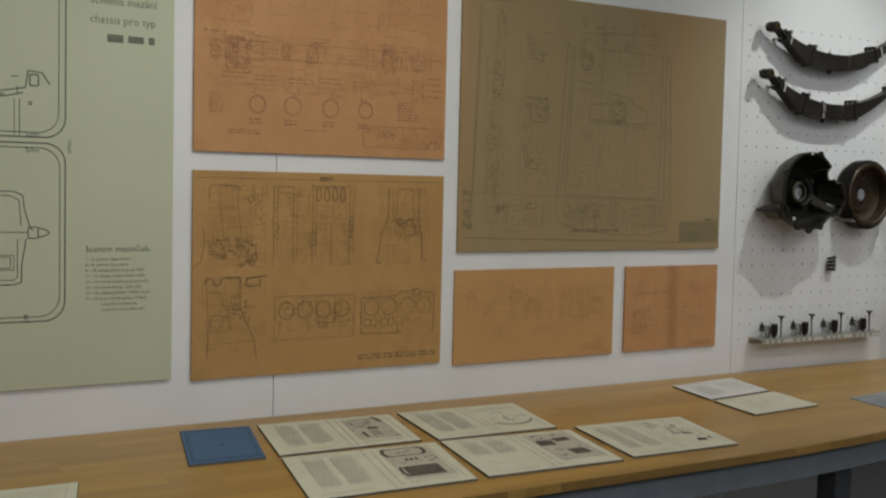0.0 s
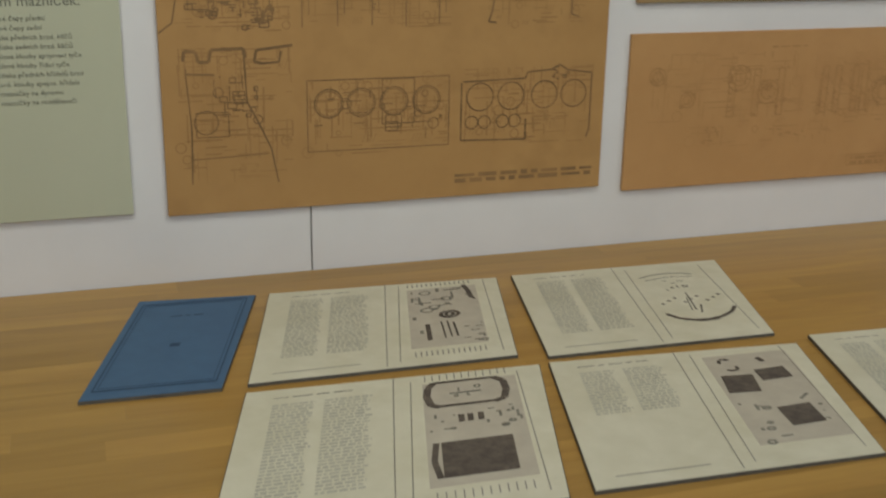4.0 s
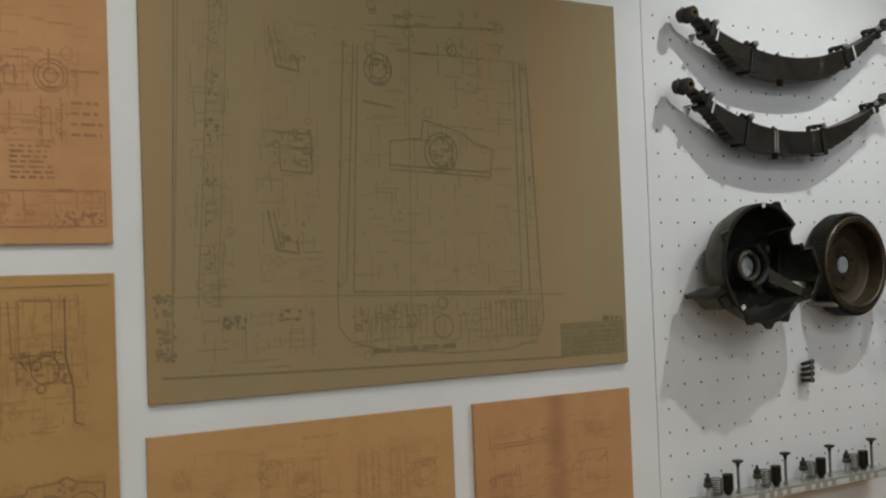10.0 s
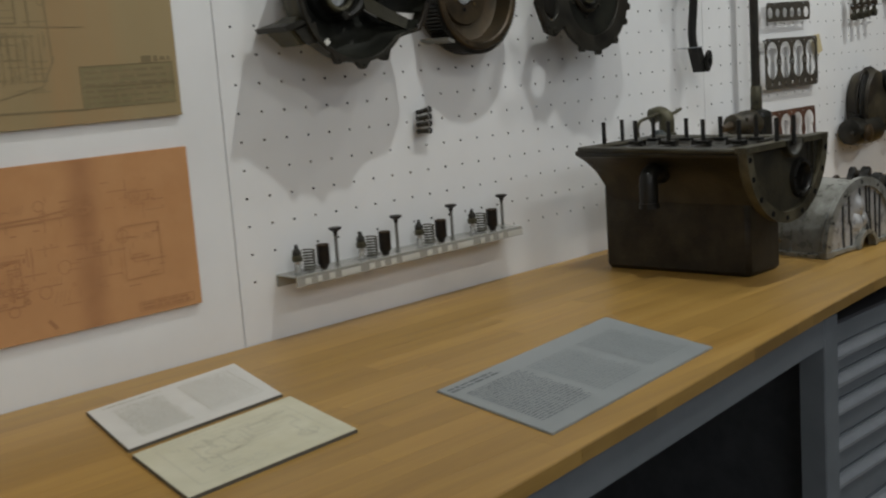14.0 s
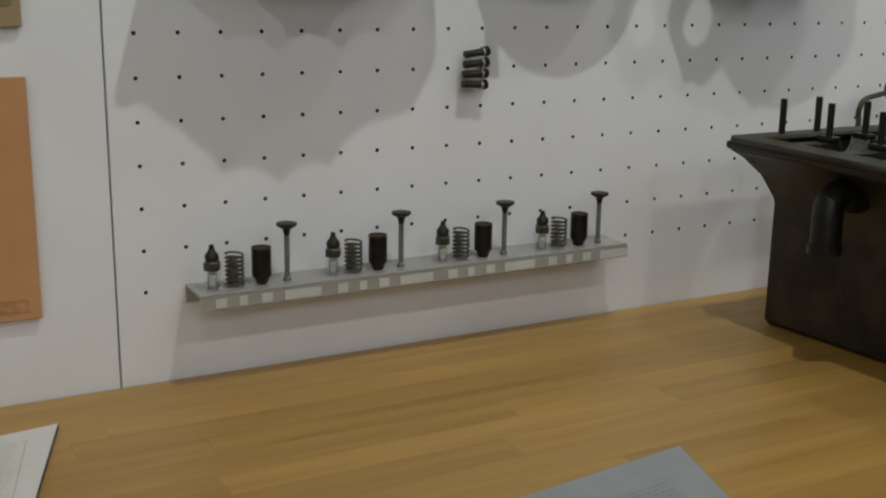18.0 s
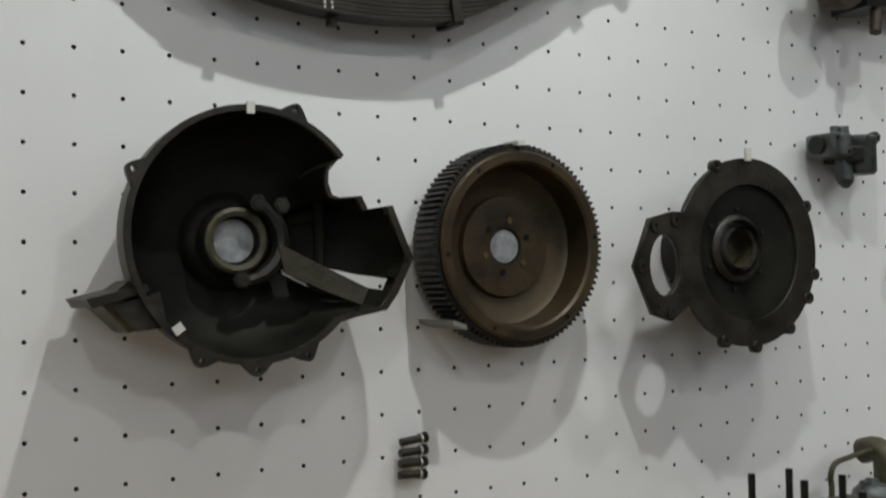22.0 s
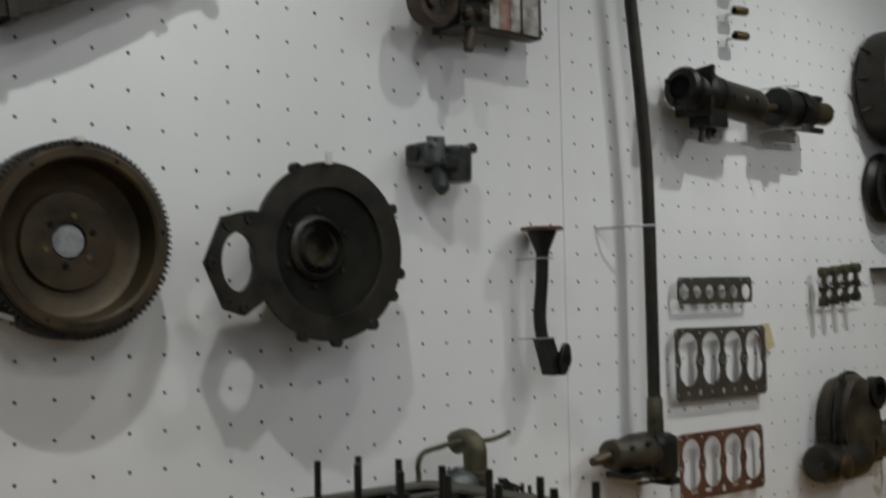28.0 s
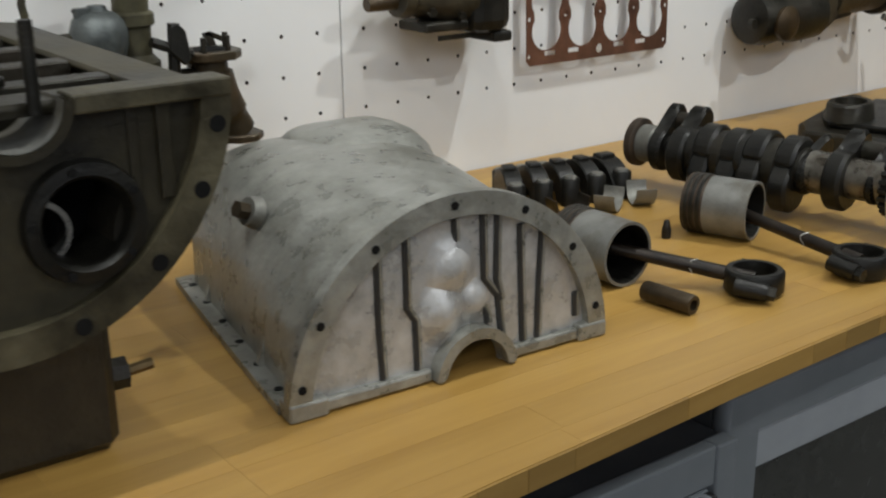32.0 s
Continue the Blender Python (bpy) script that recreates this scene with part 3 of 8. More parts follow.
def glazed_cabinet(x0, x1, z1, label):
    y0 = front((x0 + x1) / 2) + 0.058
    ob = thing("door_cabinet", ((x0 + x1) / 2, y0 + 0.3, FLOOR), label, "cabinet")
    z0, w = FLOOR + 0.05, 0.055
    part("body", box(x0, x1, y0 + 0.03, -0.05, FLOOR, z1 - 0.003, 0.003), STEEL_DARK, ob)
    door = part("door_frame", plate([[(x0, z0), (x1, z0), (x1, z1), (x0, z1)], [(x0 + w, z0 + w), (x1 - w, z0 + w), (x1 - w, z1 - w), (x0 + w, z1 - w)]], on_wall(0, y0 + 0.028, 0), 0.028), STEEL_GREY, ob, "grey steel door frame")
    part("top_band", box(x0 + w, x1 - w, y0 + 0.006, y0 + 0.02, z1 - w - 0.06, z1 - w, 0.002), STEEL_LIGHT, door, "pale grey upper band")
    part("pane", box(x0 + w, x1 - w, y0 + 0.012, y0 + 0.018, z0 + w, z1 - w - 0.06), SMOKED, door, "dark smoked pane")
    return ob


SMOKED = surface("smoked_panel", (0.028, 0.03, 0.028), (0.04, 0.042, 0.04), 0.18, bump=0, spread=0.04)
drawer_cabinet(1.080, 1.968, 0.783, (0.075, 0.075, 0.1, 0.1, 0.125, 0.15), "grey steel drawer cabinet with full-width grip rails under the worktop")
glazed_cabinet(1.982, 2.97, 0.818, "grey steel cabinet with a dark smoked door under the worktop")
drawer_cabinet(2.985, 4.0, 0.806, (0.1, 0.1, 0.15, 0.15, 0.15), "grey steel drawer cabinet at the far end of the bench")
LY = front((1.080 + 1.968) / 2) + 0.065
lock = thing("cabinet_lock", (1.645, LY, 0.747), "dark lock strip with a bright keyhole on the drawer cabinet", "lock")
part("lock_plate", box(1.560, 1.630, LY - 0.004, LY + 0.002, 0.737, 0.773, 0.001), RUBBER, lock)
part("label_holder", box(1.632, 1.690, LY - 0.003, LY + 0.002, 0.737, 0.773, 0.001), STEEL_DARK, lock, "dark grey label holder")
part("end_block", box(1.692, 1.717, LY - 0.004, LY + 0.002, 0.737, 0.773, 0.001), RUBBER, lock)
part("keyhole", lathe([(0.005, 0), (0.005, 0.004)], facing(1.595, LY - 0.004, 0.755), 12), BRIGHT, lock)

# ---- framed sheets on the white panels ----
LINES = random.Random(7)


class Pen:
    """Collects flat strokes on a sheet, in metres from the sheet's lower left corner."""

    bold = 1.6

    def __init__(self, m):
        self.m, self.verts, self.faces = m, [], []

    def stroke(self, a, b, w=0.0016):
        w *= self.bold
        a, b = Vector(a), Vector(b)
        d = b - a
        if d.length < 1e-6:
            return self
        n = Vector((-d.y, d.x)).normalized() * w / 2
        k = len(self.verts)
        lift = 3e-6 * (len(self.faces) % 100)
        self.verts += [self.m @ Vector((*p, lift)) for p in (a - n, b - n, b + n, a + n)]
        self.faces.append((k, k + 1, k + 2, k + 3))
        return self

    def chain(self, pts, w=0.0016, closed=False):
        for p, q in zip(pts, pts[1:] + (pts[:1] if closed else [])):
            self.stroke(p, q, w)
        return self

    def rect(self, x0, y0, x1, y1, w=0.0016):
        return self.chain([(x0, y0), (x1, y0), (x1, y1), (x0, y1)], w, True)

    def ring(self, cx, cy, r, w=0.0016, n=28):
        return self.chain(circle(cx, cy, r, n), w, True)

    def arc(self, cx, cy, r, a0, a1, w=0.0016, n=14):
        return self.chain(circle(cx, cy, r, n, a0, a1), w)

    def bars(self, x, y, w, rows, pitch, thick, ragged=0.25, word=0.02):
        """Unreadable lines of writing."""
        for i in range(rows):
            u, end = x, x + w * (1 - ragged * LINES.random())
            while u < end:
                k = word * LINES.uniform(0.4, 1.6)
                self.stroke((u, y - i * pitch), (min(u + k, end), y - i * pitch), thick * LINES.uniform(0.6, 1.1))
                u += k + word * 0.3
        return self

    def scribble(self, x0, y0, x1, y1, count, w=0.0014):
        """Small dense machine-drawing detail."""
        for _ in range(count):
            u, v = LINES.uniform(x0, x1), LINES.uniform(y0, y1)
            k = LINES.random()
            s = min(x1 - x0, y1 - y0) * LINES.uniform(0.08, 0.4)
            if k < 0.35:
                self.stroke((u, v), (min(u + s, x1), v), w)
            elif k < 0.7:
                self.stroke((u, v), (u, min(v + s, y1)), w)
            elif k < 0.85:
                self.ring(u, v, s * 0.3, w, 12)
            else:
                self.rect(u, v, min(u + s * 0.7, x1), min(v + s * 0.5, y1), w)
        return self

    def mesh(self):
        bm = bmesh.new()
        vs = [bm.verts.new(v) for v in self.verts]
        for f in self.faces:
            bm.faces.new([vs[i] for i in f])
        return bm


def sheet(x0, x1, z0, z1, material, label, thick=0.012):
    """A board held a little off the wall, and a pen for its front."""
    ob = thing("blueprint_board", ((x0 + x1) / 2, -thick / 2, z0), label, "poster")
    part("board", box(x0, x1, -thick, -0.0015, z0, z1, 0.0008), material, ob)
    return ob, Pen(on_wall(x0, -thick - 0.0007, z0)), x1 - x0, z1 - z0


def inked(ob, pen, material, label="fine printed drawing lines"):
    tagged(part("drawing", pen.mesh(), material, ob, label), kind="stuff")


def ghost(ob, pen, material, regions, w=0.0013):
    """The faint, half-faded lines of a drawing: parallel outlines, section lines and small details."""
    faint = Pen(pen.m @ Matrix.Translation((0, 0, -0.0004)))
    for x0, z0, x1, z1, n in regions:
        for _ in range(n):
            u, v = LINES.uniform(x0, x1), LINES.uniform(z0, z1)
            k, s = LINES.random(), LINES.uniform(0.012, 0.075)
            if k < 0.42:
                faint.stroke((u, v), (min(u + s, x1), v), w * LINES.uniform(0.6, 1.5))
            elif k < 0.80:
                faint.stroke((u, v), (u, min(v + s, z1)), w * LINES.uniform(0.6, 1.5))
            elif k < 0.9:
                faint.ring(u, v, s * 0.18, w, 10)
            else:
                a, b = min(s * 0.5, x1 - u), min(s * 0.3, z1 - v)
                for i in range(4):
                    faint.stroke((u + a * i / 4, v), (u + a * (i + 1) / 4, v + b), w * 0.6)
    tagged(part("faded_drawing", faint.mesh(), material, ob, "half-faded drawing lines"), kind="stuff")


# the green lubrication chart
ob, p, w, h = sheet(-3.62, -2.600, 1.056, 2.66, SAGE, "pale sage green lubrication chart with a chassis plan and a list")
SP = 0.62
edge = [(0.06, 0.208), (SP, 0.208)] + circle(SP, 0.268, 0.06, 8, -90, 0)[1:] + [(0.68, 0.69)] + circle(SP, 0.69, 0.06, 8, 0, 90)[1:] + [(0.06, 0.75)]
p.chain(edge, 0.003).chain([(u - 0.016 if u > 0.1 else u, v + (0.014 if v < 0.45 else -0.014)) for u, v in edge], 0.002)
up = [(0.06, 0.768), (SP, 0.768)] + circle(SP, 0.828, 0.06, 8, -90, 0)[1:] + [(0.68, 1.55)]
p.chain(up, 0.003).chain([(u - 0.02 if u > 0.1 else u, v + 0.014) for u, v in up], 0.002)
p.chain([(0.2, 0.61), (0.53, 0.603), (0.555, 0.592), (0.56, 0.55), (0.575, 0.50), (0.585, 0.485)], 0.0024).chain([(0.2, 0.595), (0.52, 0.59), (0.545, 0.575), (0.55, 0.50)], 0.0018)
p.rect(0.571, 0.462, 0.60, 0.496, 0.0026).chain([(0.60, 0.494), (0.622, 0.488), (0.634, 0.479), (0.622, 0.47), (0.60, 0.464)], 0.0026).stroke((0.2, 0.482), (0.57, 0.48), 0.0018)
p.chain([(0.2, 0.322), (0.53, 0.322), (0.552, 0.329), (0.552, 0.38), (0.565, 0.46)], 0.0024).chain([(0.2, 0.336), (0.53, 0.336), (0.54, 0.345), (0.54, 0.46)], 0.0016)
p.rect(0.36, 0.372, 0.52, 0.405, 0.0016).rect(0.34, 0.366, 0.53, 0.411, 0.0014).ring(0.565, 0.223, 0.005, 0.003, 10).stroke((0.555, 0.208), (0.575, 0.208), 0.004)
p.chain([(0.2, 0.902), (0.49, 0.902), (0.562, 0.915), (0.57, 0.966), (0.61, 0.962), (0.633, 0.928)], 0.0026).chain([(0.2, 0.886), (0.5, 0.886), (0.555, 0.90)], 0.0026).rect(0.575, 0.922, 0.60, 0.955, 0.003).chain([(0.545, 0.88), (0.545, 0.77)], 0.0018).chain([(0.53, 0.88), (0.53, 0.77)], 0.0014)
p.scribble(0.25, 0.86, 0.58, 0.96, 26, 0.002).scribble(0.1, 1.2, 0.5, 1.5, 40, 0.002).scribble(0.02, 0.25, 0.45, 0.72, 40, 0.0014)
p.bars(0.806, 1.083, 0.15, 1, 0.08, 0.022, 0.0, 0.05)
inked(ob, p, INK_SAGE, "grey-green printed chassis outline")
part("list_heading", lettering("Seznam mazniček:", 0.028, on_wall(-3.62 + 0.742, -0.0128, 1.056 + 0.418)), INK_SAGE, ob, "printed heading of the list")
part("title_line", lettering("Schema mazání", 0.0345, on_wall(-3.62 + 0.752, -0.0128, 1.056 + 1.186)), INK_SAGE, ob, "printed title line")
part("title_line", lettering("chassis pro typ", 0.0345, on_wall(-3.62 + 0.752, -0.0128, 1.056 + 1.128)), INK_SAGE, ob, "printed title line")
for u, v, mark in ((0.563, 0.771, "500m"), (0.563, 0.722, "500m")):
    part("distance_mark", lettering(mark, 0.018, on_wall(-3.62 + u, -0.0128, 1.056 + v)), INK_SAGE, ob)
part("distance_mark", lettering("600m", 0.018, on_wall(-3.62 + 0.698, -0.0128, 1.056 + 0.722) @ Matrix.Rotation(radians(90), 4, "Z")), INK_SAGE, ob)
for i, line in enumerate(("1—4  pérové čepy přední", "5—8  pérové čepy zadní", "9—10 ložiska předních brzd. klíčů", "11—12 ložiska zadních brzd. klíčů", "13—14 kulové klouby spojovací tyče", "15—16 kulové klouby řídicí tyče", "17—18 ložiska předních hřídelů brzd", "19—20 kard. klouby spojov. hřídele", "mazničky na dynamu", "mazničky na rozdělovači")):
    part("list_line", lettering(line, 0.0135, on_wall(-3.62 + (0.742 if i < 8 else 0.792), -0.0128, 1.056 + 0.391 - 0.0177 * i)), INK_SAGE, ob, "small printed line")

# the orange chassis drawing
ob, p, w, h = sheet(-2.532, -1.572, 1.800, 2.56, ORANGE, "orange aged blueprint with axle drawings and round sections")
p.stroke((0.05, 0.366), (0.80, 0.378), 0.0014).stroke((0.10, 0.312), (0.80, 0.322), 0.0014).stroke((0.05, 0.225), (0.80, 0.235), 0.0008).stroke((0.12, 0.345), (0.90, 0.350), 0.0008)
for cx, cz, sx, sz, n in ((0.07, 0.33, 0.02, 0.03, 26), (0.15, 0.325, 0.045, 0.055, 60), (0.42, 0.34, 0.025, 0.045, 36), (0.715, 0.345, 0.03, 0.055, 46), (0.32, 0.345, 0.02, 0.03, 12), (0.76, 0.34, 0.014, 0.03, 12)):
    p.scribble(cx - sx, cz - sz, cx + sx, cz + sz, n, 0.0015).rect(cx - sx * 0.7, cz - sz * 0.6, cx + sx * 0.7, cz + sz * 0.6, 0.0015)
for r in (0.014, 0.026, 0.034):
    p.ring(0.841, 0.344, r, 0.0016)
p.stroke((0.82, 0.30), (0.82, 0.20), 0.0012).stroke((0.86, 0.30), (0.86, 0.20), 0.0012).scribble(0.80, 0.20, 0.87, 0.29, 14, 0.0012).stroke((0.88, 0.356), (0.94, 0.356), 0.003).bars(0.88, 0.29, 0.065, 4, 0.022, 0.004, 0.1, 0.02)
for cx, r in ((0.220, 0.030), (0.348, 0.032), (0.492, 0.032), (0.628, 0.028)):
    p.ring(cx, 0.162, r, 0.0018).ring(cx, 0.162, r * 0.86, 0.0010).bars(cx - 0.03, 0.112, 0.05, 2, 0.012, 0.004, 0.2, 0.02).scribble(cx - 0.03, 0.19, cx + 0.03, 0.225, 6, 0.0012)
p.bars(0.05, 0.195, 0.05, 9, 0.008, 0.002, 0.2, 0.02).bars(0.118, 0.075, 0.115, 2, 0.010, 0.003, 0.1, 0.02).bars(0.39, 0.083, 0.09, 1, 0.01, 0.002, 0.1, 0.05)
p.rect(0.62, 0.035, 0.945, 0.108, 0.0014).scribble(0.63, 0.04, 0.80, 0.10, 26, 0.0012).scribble(0.84, 0.038, 0.94, 0.065, 46, 0.0018).bars(0.85, 0.1095, 0.05, 1, 0.01, 0.006, 0.0, 0.06).bars(0.756, 0.198, 0.09, 7, 0.0105, 0.003, 0.2, 0.02)
for i in range(5):
    p.bars(0.09 + 0.12 * i, 0.262 - 0.004 * (i % 3), 0.1, 2, 0.014, 0.003, 0.3, 0.02)
for cx, cz in ((0.143, 0.503), (0.353, 0.522), (0.752, 0.532)):
    p.arc(cx, cz + 0.03, 0.055, 200, 340, 0.0012).stroke((cx - 0.03, cz + 0.01), (cx + 0.04, cz + 0.06), 0.0014).scribble(cx - 0.04, cz - 0.01, cx + 0.04, cz + 0.07, 9, 0.0012)
p.scribble(0.05, 0.60, 0.9, 0.74, 40, 0.0012).bars(0.03, 0.393, 0.08, 1, 0.01, 0.003, 0, 0.03).bars(0.42, 0.395, 0.07, 3, 0.012, 0.003, 0.2, 0.02)
ghost(ob, p, GHOST_ORANGE, ((0.03, 0.30, 0.90, 0.40, 210), (0.03, 0.20, 0.90, 0.29, 110), (0.05, 0.42, 0.92, 0.60, 150), (0.05, 0.61, 0.92, 0.73, 110), (0.62, 0.035, 0.94, 0.11, 50)))
inked(ob, p, INK_BROWN, "faded brown drawing lines")

# the tan cylinder-block drawing
ob, p, w, h = sheet(-2.532, -1.572, 1.046, 1.738, TAN, "tan aged blueprint of a cylinder block in several sections")
p.stroke((0.01, 0.668), (0.95, 0.668), 0.0016).bars(0.455, 0.675, 0.05, 2, 0.008, 0.005, 0.0, 0.05)
p.chain([(0.055, 0.60), (0.055, 0.635), (0.07, 0.645), (0.15, 0.642), (0.165, 0.63)], 0.0022).rect(0.092, 0.569, 0.155, 0.64, 0.0013).chain([(0.092, 0.569), (0.105, 0.49), (0.11, 0.44)], 0.0014).chain([(0.155, 0.569), (0.168, 0.49)], 0.0013)
p.chain([(0.033, 0.51), (0.04, 0.45), (0.028, 0.39), (0.001, 0.371)], 0.002).rect(0.06, 0.415, 0.10, 0.45, 0.0013).scribble(0.05, 0.40, 0.20, 0.47, 46, 0.0014).scribble(0.155, 0.375, 0.225, 0.46, 50, 0.0018).ring(0.2, 0.60, 0.012, 0.0012).scribble(0.2, 0.52, 0.24, 0.62, 8, 0.0012)
for x0 in (0.284, 0.357, 0.429, 0.573):
    p.stroke((x0, 0.376), (x0, 0.645), 0.0016).stroke((x0 + 0.014, 0.40), (x0 + 0.014, 0.64), 0.0011)
p.scribble(0.276, 0.45, 0.305, 0.60, 26, 0.0014).scribble(0.345, 0.48, 0.37, 0.58, 10, 0.0012).scribble(0.422, 0.41, 0.445, 0.50, 22, 0.0016).scribble(0.56, 0.43, 0.59, 0.545, 30, 0.0018).stroke((0.284, 0.642), (0.357, 0.642), 0.0016)
for i in range(4):
    cx = 0.452 + i * 0.031
    p.chain([(cx - 0.010, 0.605), (cx - 0.006, 0.64), (cx + 0.006, 0.64), (cx + 0.010, 0.605), (cx + 0.005, 0.597), (cx - 0.005, 0.597), (cx - 0.010, 0.605)], 0.0026)
p.chain([(0.425, 0.655), (0.43, 0.645), (0.56, 0.645), (0.57, 0.655)], 0.0022).stroke((0.501, 0.372), (0.501, 0.512), 0.0014).ring(0.465, 0.54, 0.008, 0.0012, 12).ring(0.533, 0.54, 0.008, 0.0012, 12)
p.chain([(0.73, 0.645), (0.728, 0.538), (0.70, 0.48), (0.69, 0.40), (0.682, 0.378), (0.70, 0.376)], 0.0026).chain([(0.745, 0.64), (0.75, 0.54), (0.78, 0.50)], 0.0014).rect(0.765, 0.53, 0.83, 0.64, 0.0012).chain([(0.856, 0.645), (0.856, 0.524), (0.87, 0.46), (0.872, 0.39), (0.89, 0.384)], 0.0024).ring(0.815, 0.50, 0.028, 0.0014).scribble(0.75, 0.45, 0.86, 0.54, 26, 0.0013)
p.chain([(0.045, 0.315), (0.048, 0.335), (0.07, 0.333), (0.075, 0.312), (0.095, 0.312), (0.10, 0.336), (0.164, 0.337), (0.167, 0.318)], 0.0042).chain([(0.20, 0.306), (0.185, 0.31), (0.19, 0.333), (0.263, 0.341)], 0.0036).chain([(0.20, 0.306), (0.235, 0.308), (0.24, 0.33)], 0.003)
p.chain([(0.05, 0.30), (0.049, 0.289), (0.056, 0.18), (0.052, 0.064)], 0.0018).chain([(0.165, 0.318), (0.168, 0.23), (0.189, 0.188), (0.215, 0.13), (0.228, 0.058)], 0.0022).stroke((0.049, 0.289), (0.105, 0.286), 0.003).ring(0.085, 0.19, 0.024, 0.0012).rect(0.065, 0.16, 0.13, 0.21, 0.0011).scribble(0.10, 0.19, 0.19, 0.285, 30, 0.0013).stroke((0.055, 0.115), (0.21, 0.12), 0.001)
p.rect(0.291, 0.118, 0.597, 0.267, 0.0013)
for cx in (0.336, 0.405, 0.476, 0.547):
    p.ring(cx, 0.218, 0.030, 0.0016).ring(cx, 0.218, 0.026, 0.0008)
p.scribble(0.30, 0.13, 0.58, 0.26, 24, 0.0011).rect(0.45, 0.17, 0.52, 0.265, 0.0013).chain([(0.625, 0.25), (0.625, 0.125), (0.774, 0.12), (0.774, 0.165)], 0.0022).chain([(0.628, 0.252), (0.77, 0.255), (0.775, 0.268), (0.83, 0.272), (0.85, 0.282), (0.87, 0.27), (0.927, 0.262), (0.927, 0.135), (0.92, 0.118)], 0.0024)
for cx in (0.667, 0.738, 0.816, 0.885):
    p.ring(cx, 0.218, 0.030, 0.0018)
for cx in (0.649, 0.678, 0.72, 0.748):
    p.ring(cx, 0.163, 0.014, 0.0014)
p.scribble(0.83, 0.25, 0.875, 0.28, 16, 0.0013).bars(0.613, 0.047, 0.33, 2, 0.012, 0.006, 0.02, 0.03)
ghost(ob, p, GHOST_TAN, ((0.03, 0.37, 0.26, 0.65, 170), (0.28, 0.37, 0.60, 0.65, 210), (0.68, 0.37, 0.90, 0.65, 170), (0.03, 0.06, 0.26, 0.34, 130), (0.29, 0.11, 0.60, 0.27, 120), (0.62, 0.11, 0.93, 0.28, 120)))
inked(ob, p, INK_OLIVE, "faded dark tan drawing lines")

# the large umber frame drawing
ob, p, w, h = sheet(-1.505, -0.157, 1.456, 2.440, UMBER, "large faded grey-brown blueprint of a chassis frame")
p.stroke((0.03, 0.054), (1.127, 0.029), 0.0026).stroke((0.053, 0.10), (0.081, 0.93), 0.0022).stroke((0.062, 0.235), (0.09, 0.93), 0.0014)
p.stroke((0.114, 0.20), (0.165, 0.93), 0.0012).stroke((0.16, 0.20), (0.205, 0.93), 0.0010).stroke((0.051, 0.226), (1.135, 0.196), 0.0010).stroke((0.13, 0.945), (0.25, 0.95), 0.003)
for side in (((0.492, 0.820), (0.456, 0.207)), ((0.520, 0.815), (0.480, 0.246)), ((0.531, 0.809), (0.499, 0.225)), ((0.993, 0.803), (0.992, 0.207)), ((1.011, 0.802), (1.019, 0.200)), ((1.033, 0.803), (1.060, 0.125))):
    p.stroke(*side, 0.0020)
p.stroke((0.499, 0.223), (0.992, 0.207), 0.0020).stroke((0.637, 0.804), (0.993, 0.803), 0.0012).stroke((0.678, 0.93), (0.652, 0.076), 0.0011).stroke((0.56, 0.86), (0.97, 0.885), 0.0014)
p.chain([(0.456, 0.207), (0.457, 0.141), (0.485, 0.107), (0.545, 0.088), (0.769, 0.062), (0.943, 0.061), (1.035, 0.082), (1.064, 0.139)], 0.0016)
p.chain([(0.701, 0.593), (0.612, 0.583), (0.609, 0.514), (0.907, 0.501), (0.913, 0.572), (0.861, 0.585), (0.819, 0.612), (0.708, 0.639), (0.701, 0.593)], 0.0020).stroke((0.61, 0.525), (0.905, 0.513), 0.0026)
for u, v, r in ((0.758, 0.560, 0.048), (0.758, 0.560, 0.034), (0.585, 0.756, 0.038), (0.585, 0.756, 0.024), (0.747, 0.129, 0.028), (0.746, 0.186, 0.014)):
    p.ring(u, v, r, 0.0020)
p.scribble(0.72, 0.52, 0.80, 0.60, 26, 0.0018).scribble(0.55, 0.72, 0.62, 0.79, 18, 0.0016).scribble(0.56, 0.80, 0.96, 0.92, 40, 0.0015).stroke((0.54, 0.676), (0.63, 0.664), 0.0026)
for u, v in ((0.498, 0.81), (0.472, 0.52), (0.46, 0.24), (1.02, 0.79), (1.03, 0.50), (0.95, 0.205), (0.632, 0.41), (0.79, 0.27)):
    p.scribble(u - 0.006, v - 0.008, u + 0.006, v + 0.008, 7, 0.0030)
for v in (0.28, 0.38, 0.46, 0.56, 0.66, 0.78, 0.86):
    p.scribble(0.115 + 0.05 * v, v, 0.145 + 0.05 * v, v + 0.055, 14, 0.0024)
for u, v in ((0.300, 0.735), (0.285, 0.315)):
    p.chain([(u, v + 0.10), (u + 0.018, v + 0.01), (u + 0.075, v), (u + 0.07, v + 0.03)], 0.0030).chain([(u + 0.014, v + 0.10), (u + 0.03, v + 0.02)], 0.0022).scribble(u - 0.02, v + 0.02, u + 0.09, v + 0.07, 14, 0.0022)
p.chain([(0.30, 0.595), (0.40, 0.590), (0.40, 0.50), (0.32, 0.505), (0.32, 0.57), (0.285, 0.56)], 0.0024).scribble(0.30, 0.51, 0.40, 0.60, 26, 0.0020)
p.scribble(0.17, 0.145, 0.225, 0.18, 24, 0.0030).scribble(0.305, 0.16, 0.36, 0.19, 16, 0.0030).scribble(0.015, 0.08, 0.06, 0.23, 50, 0.0034)
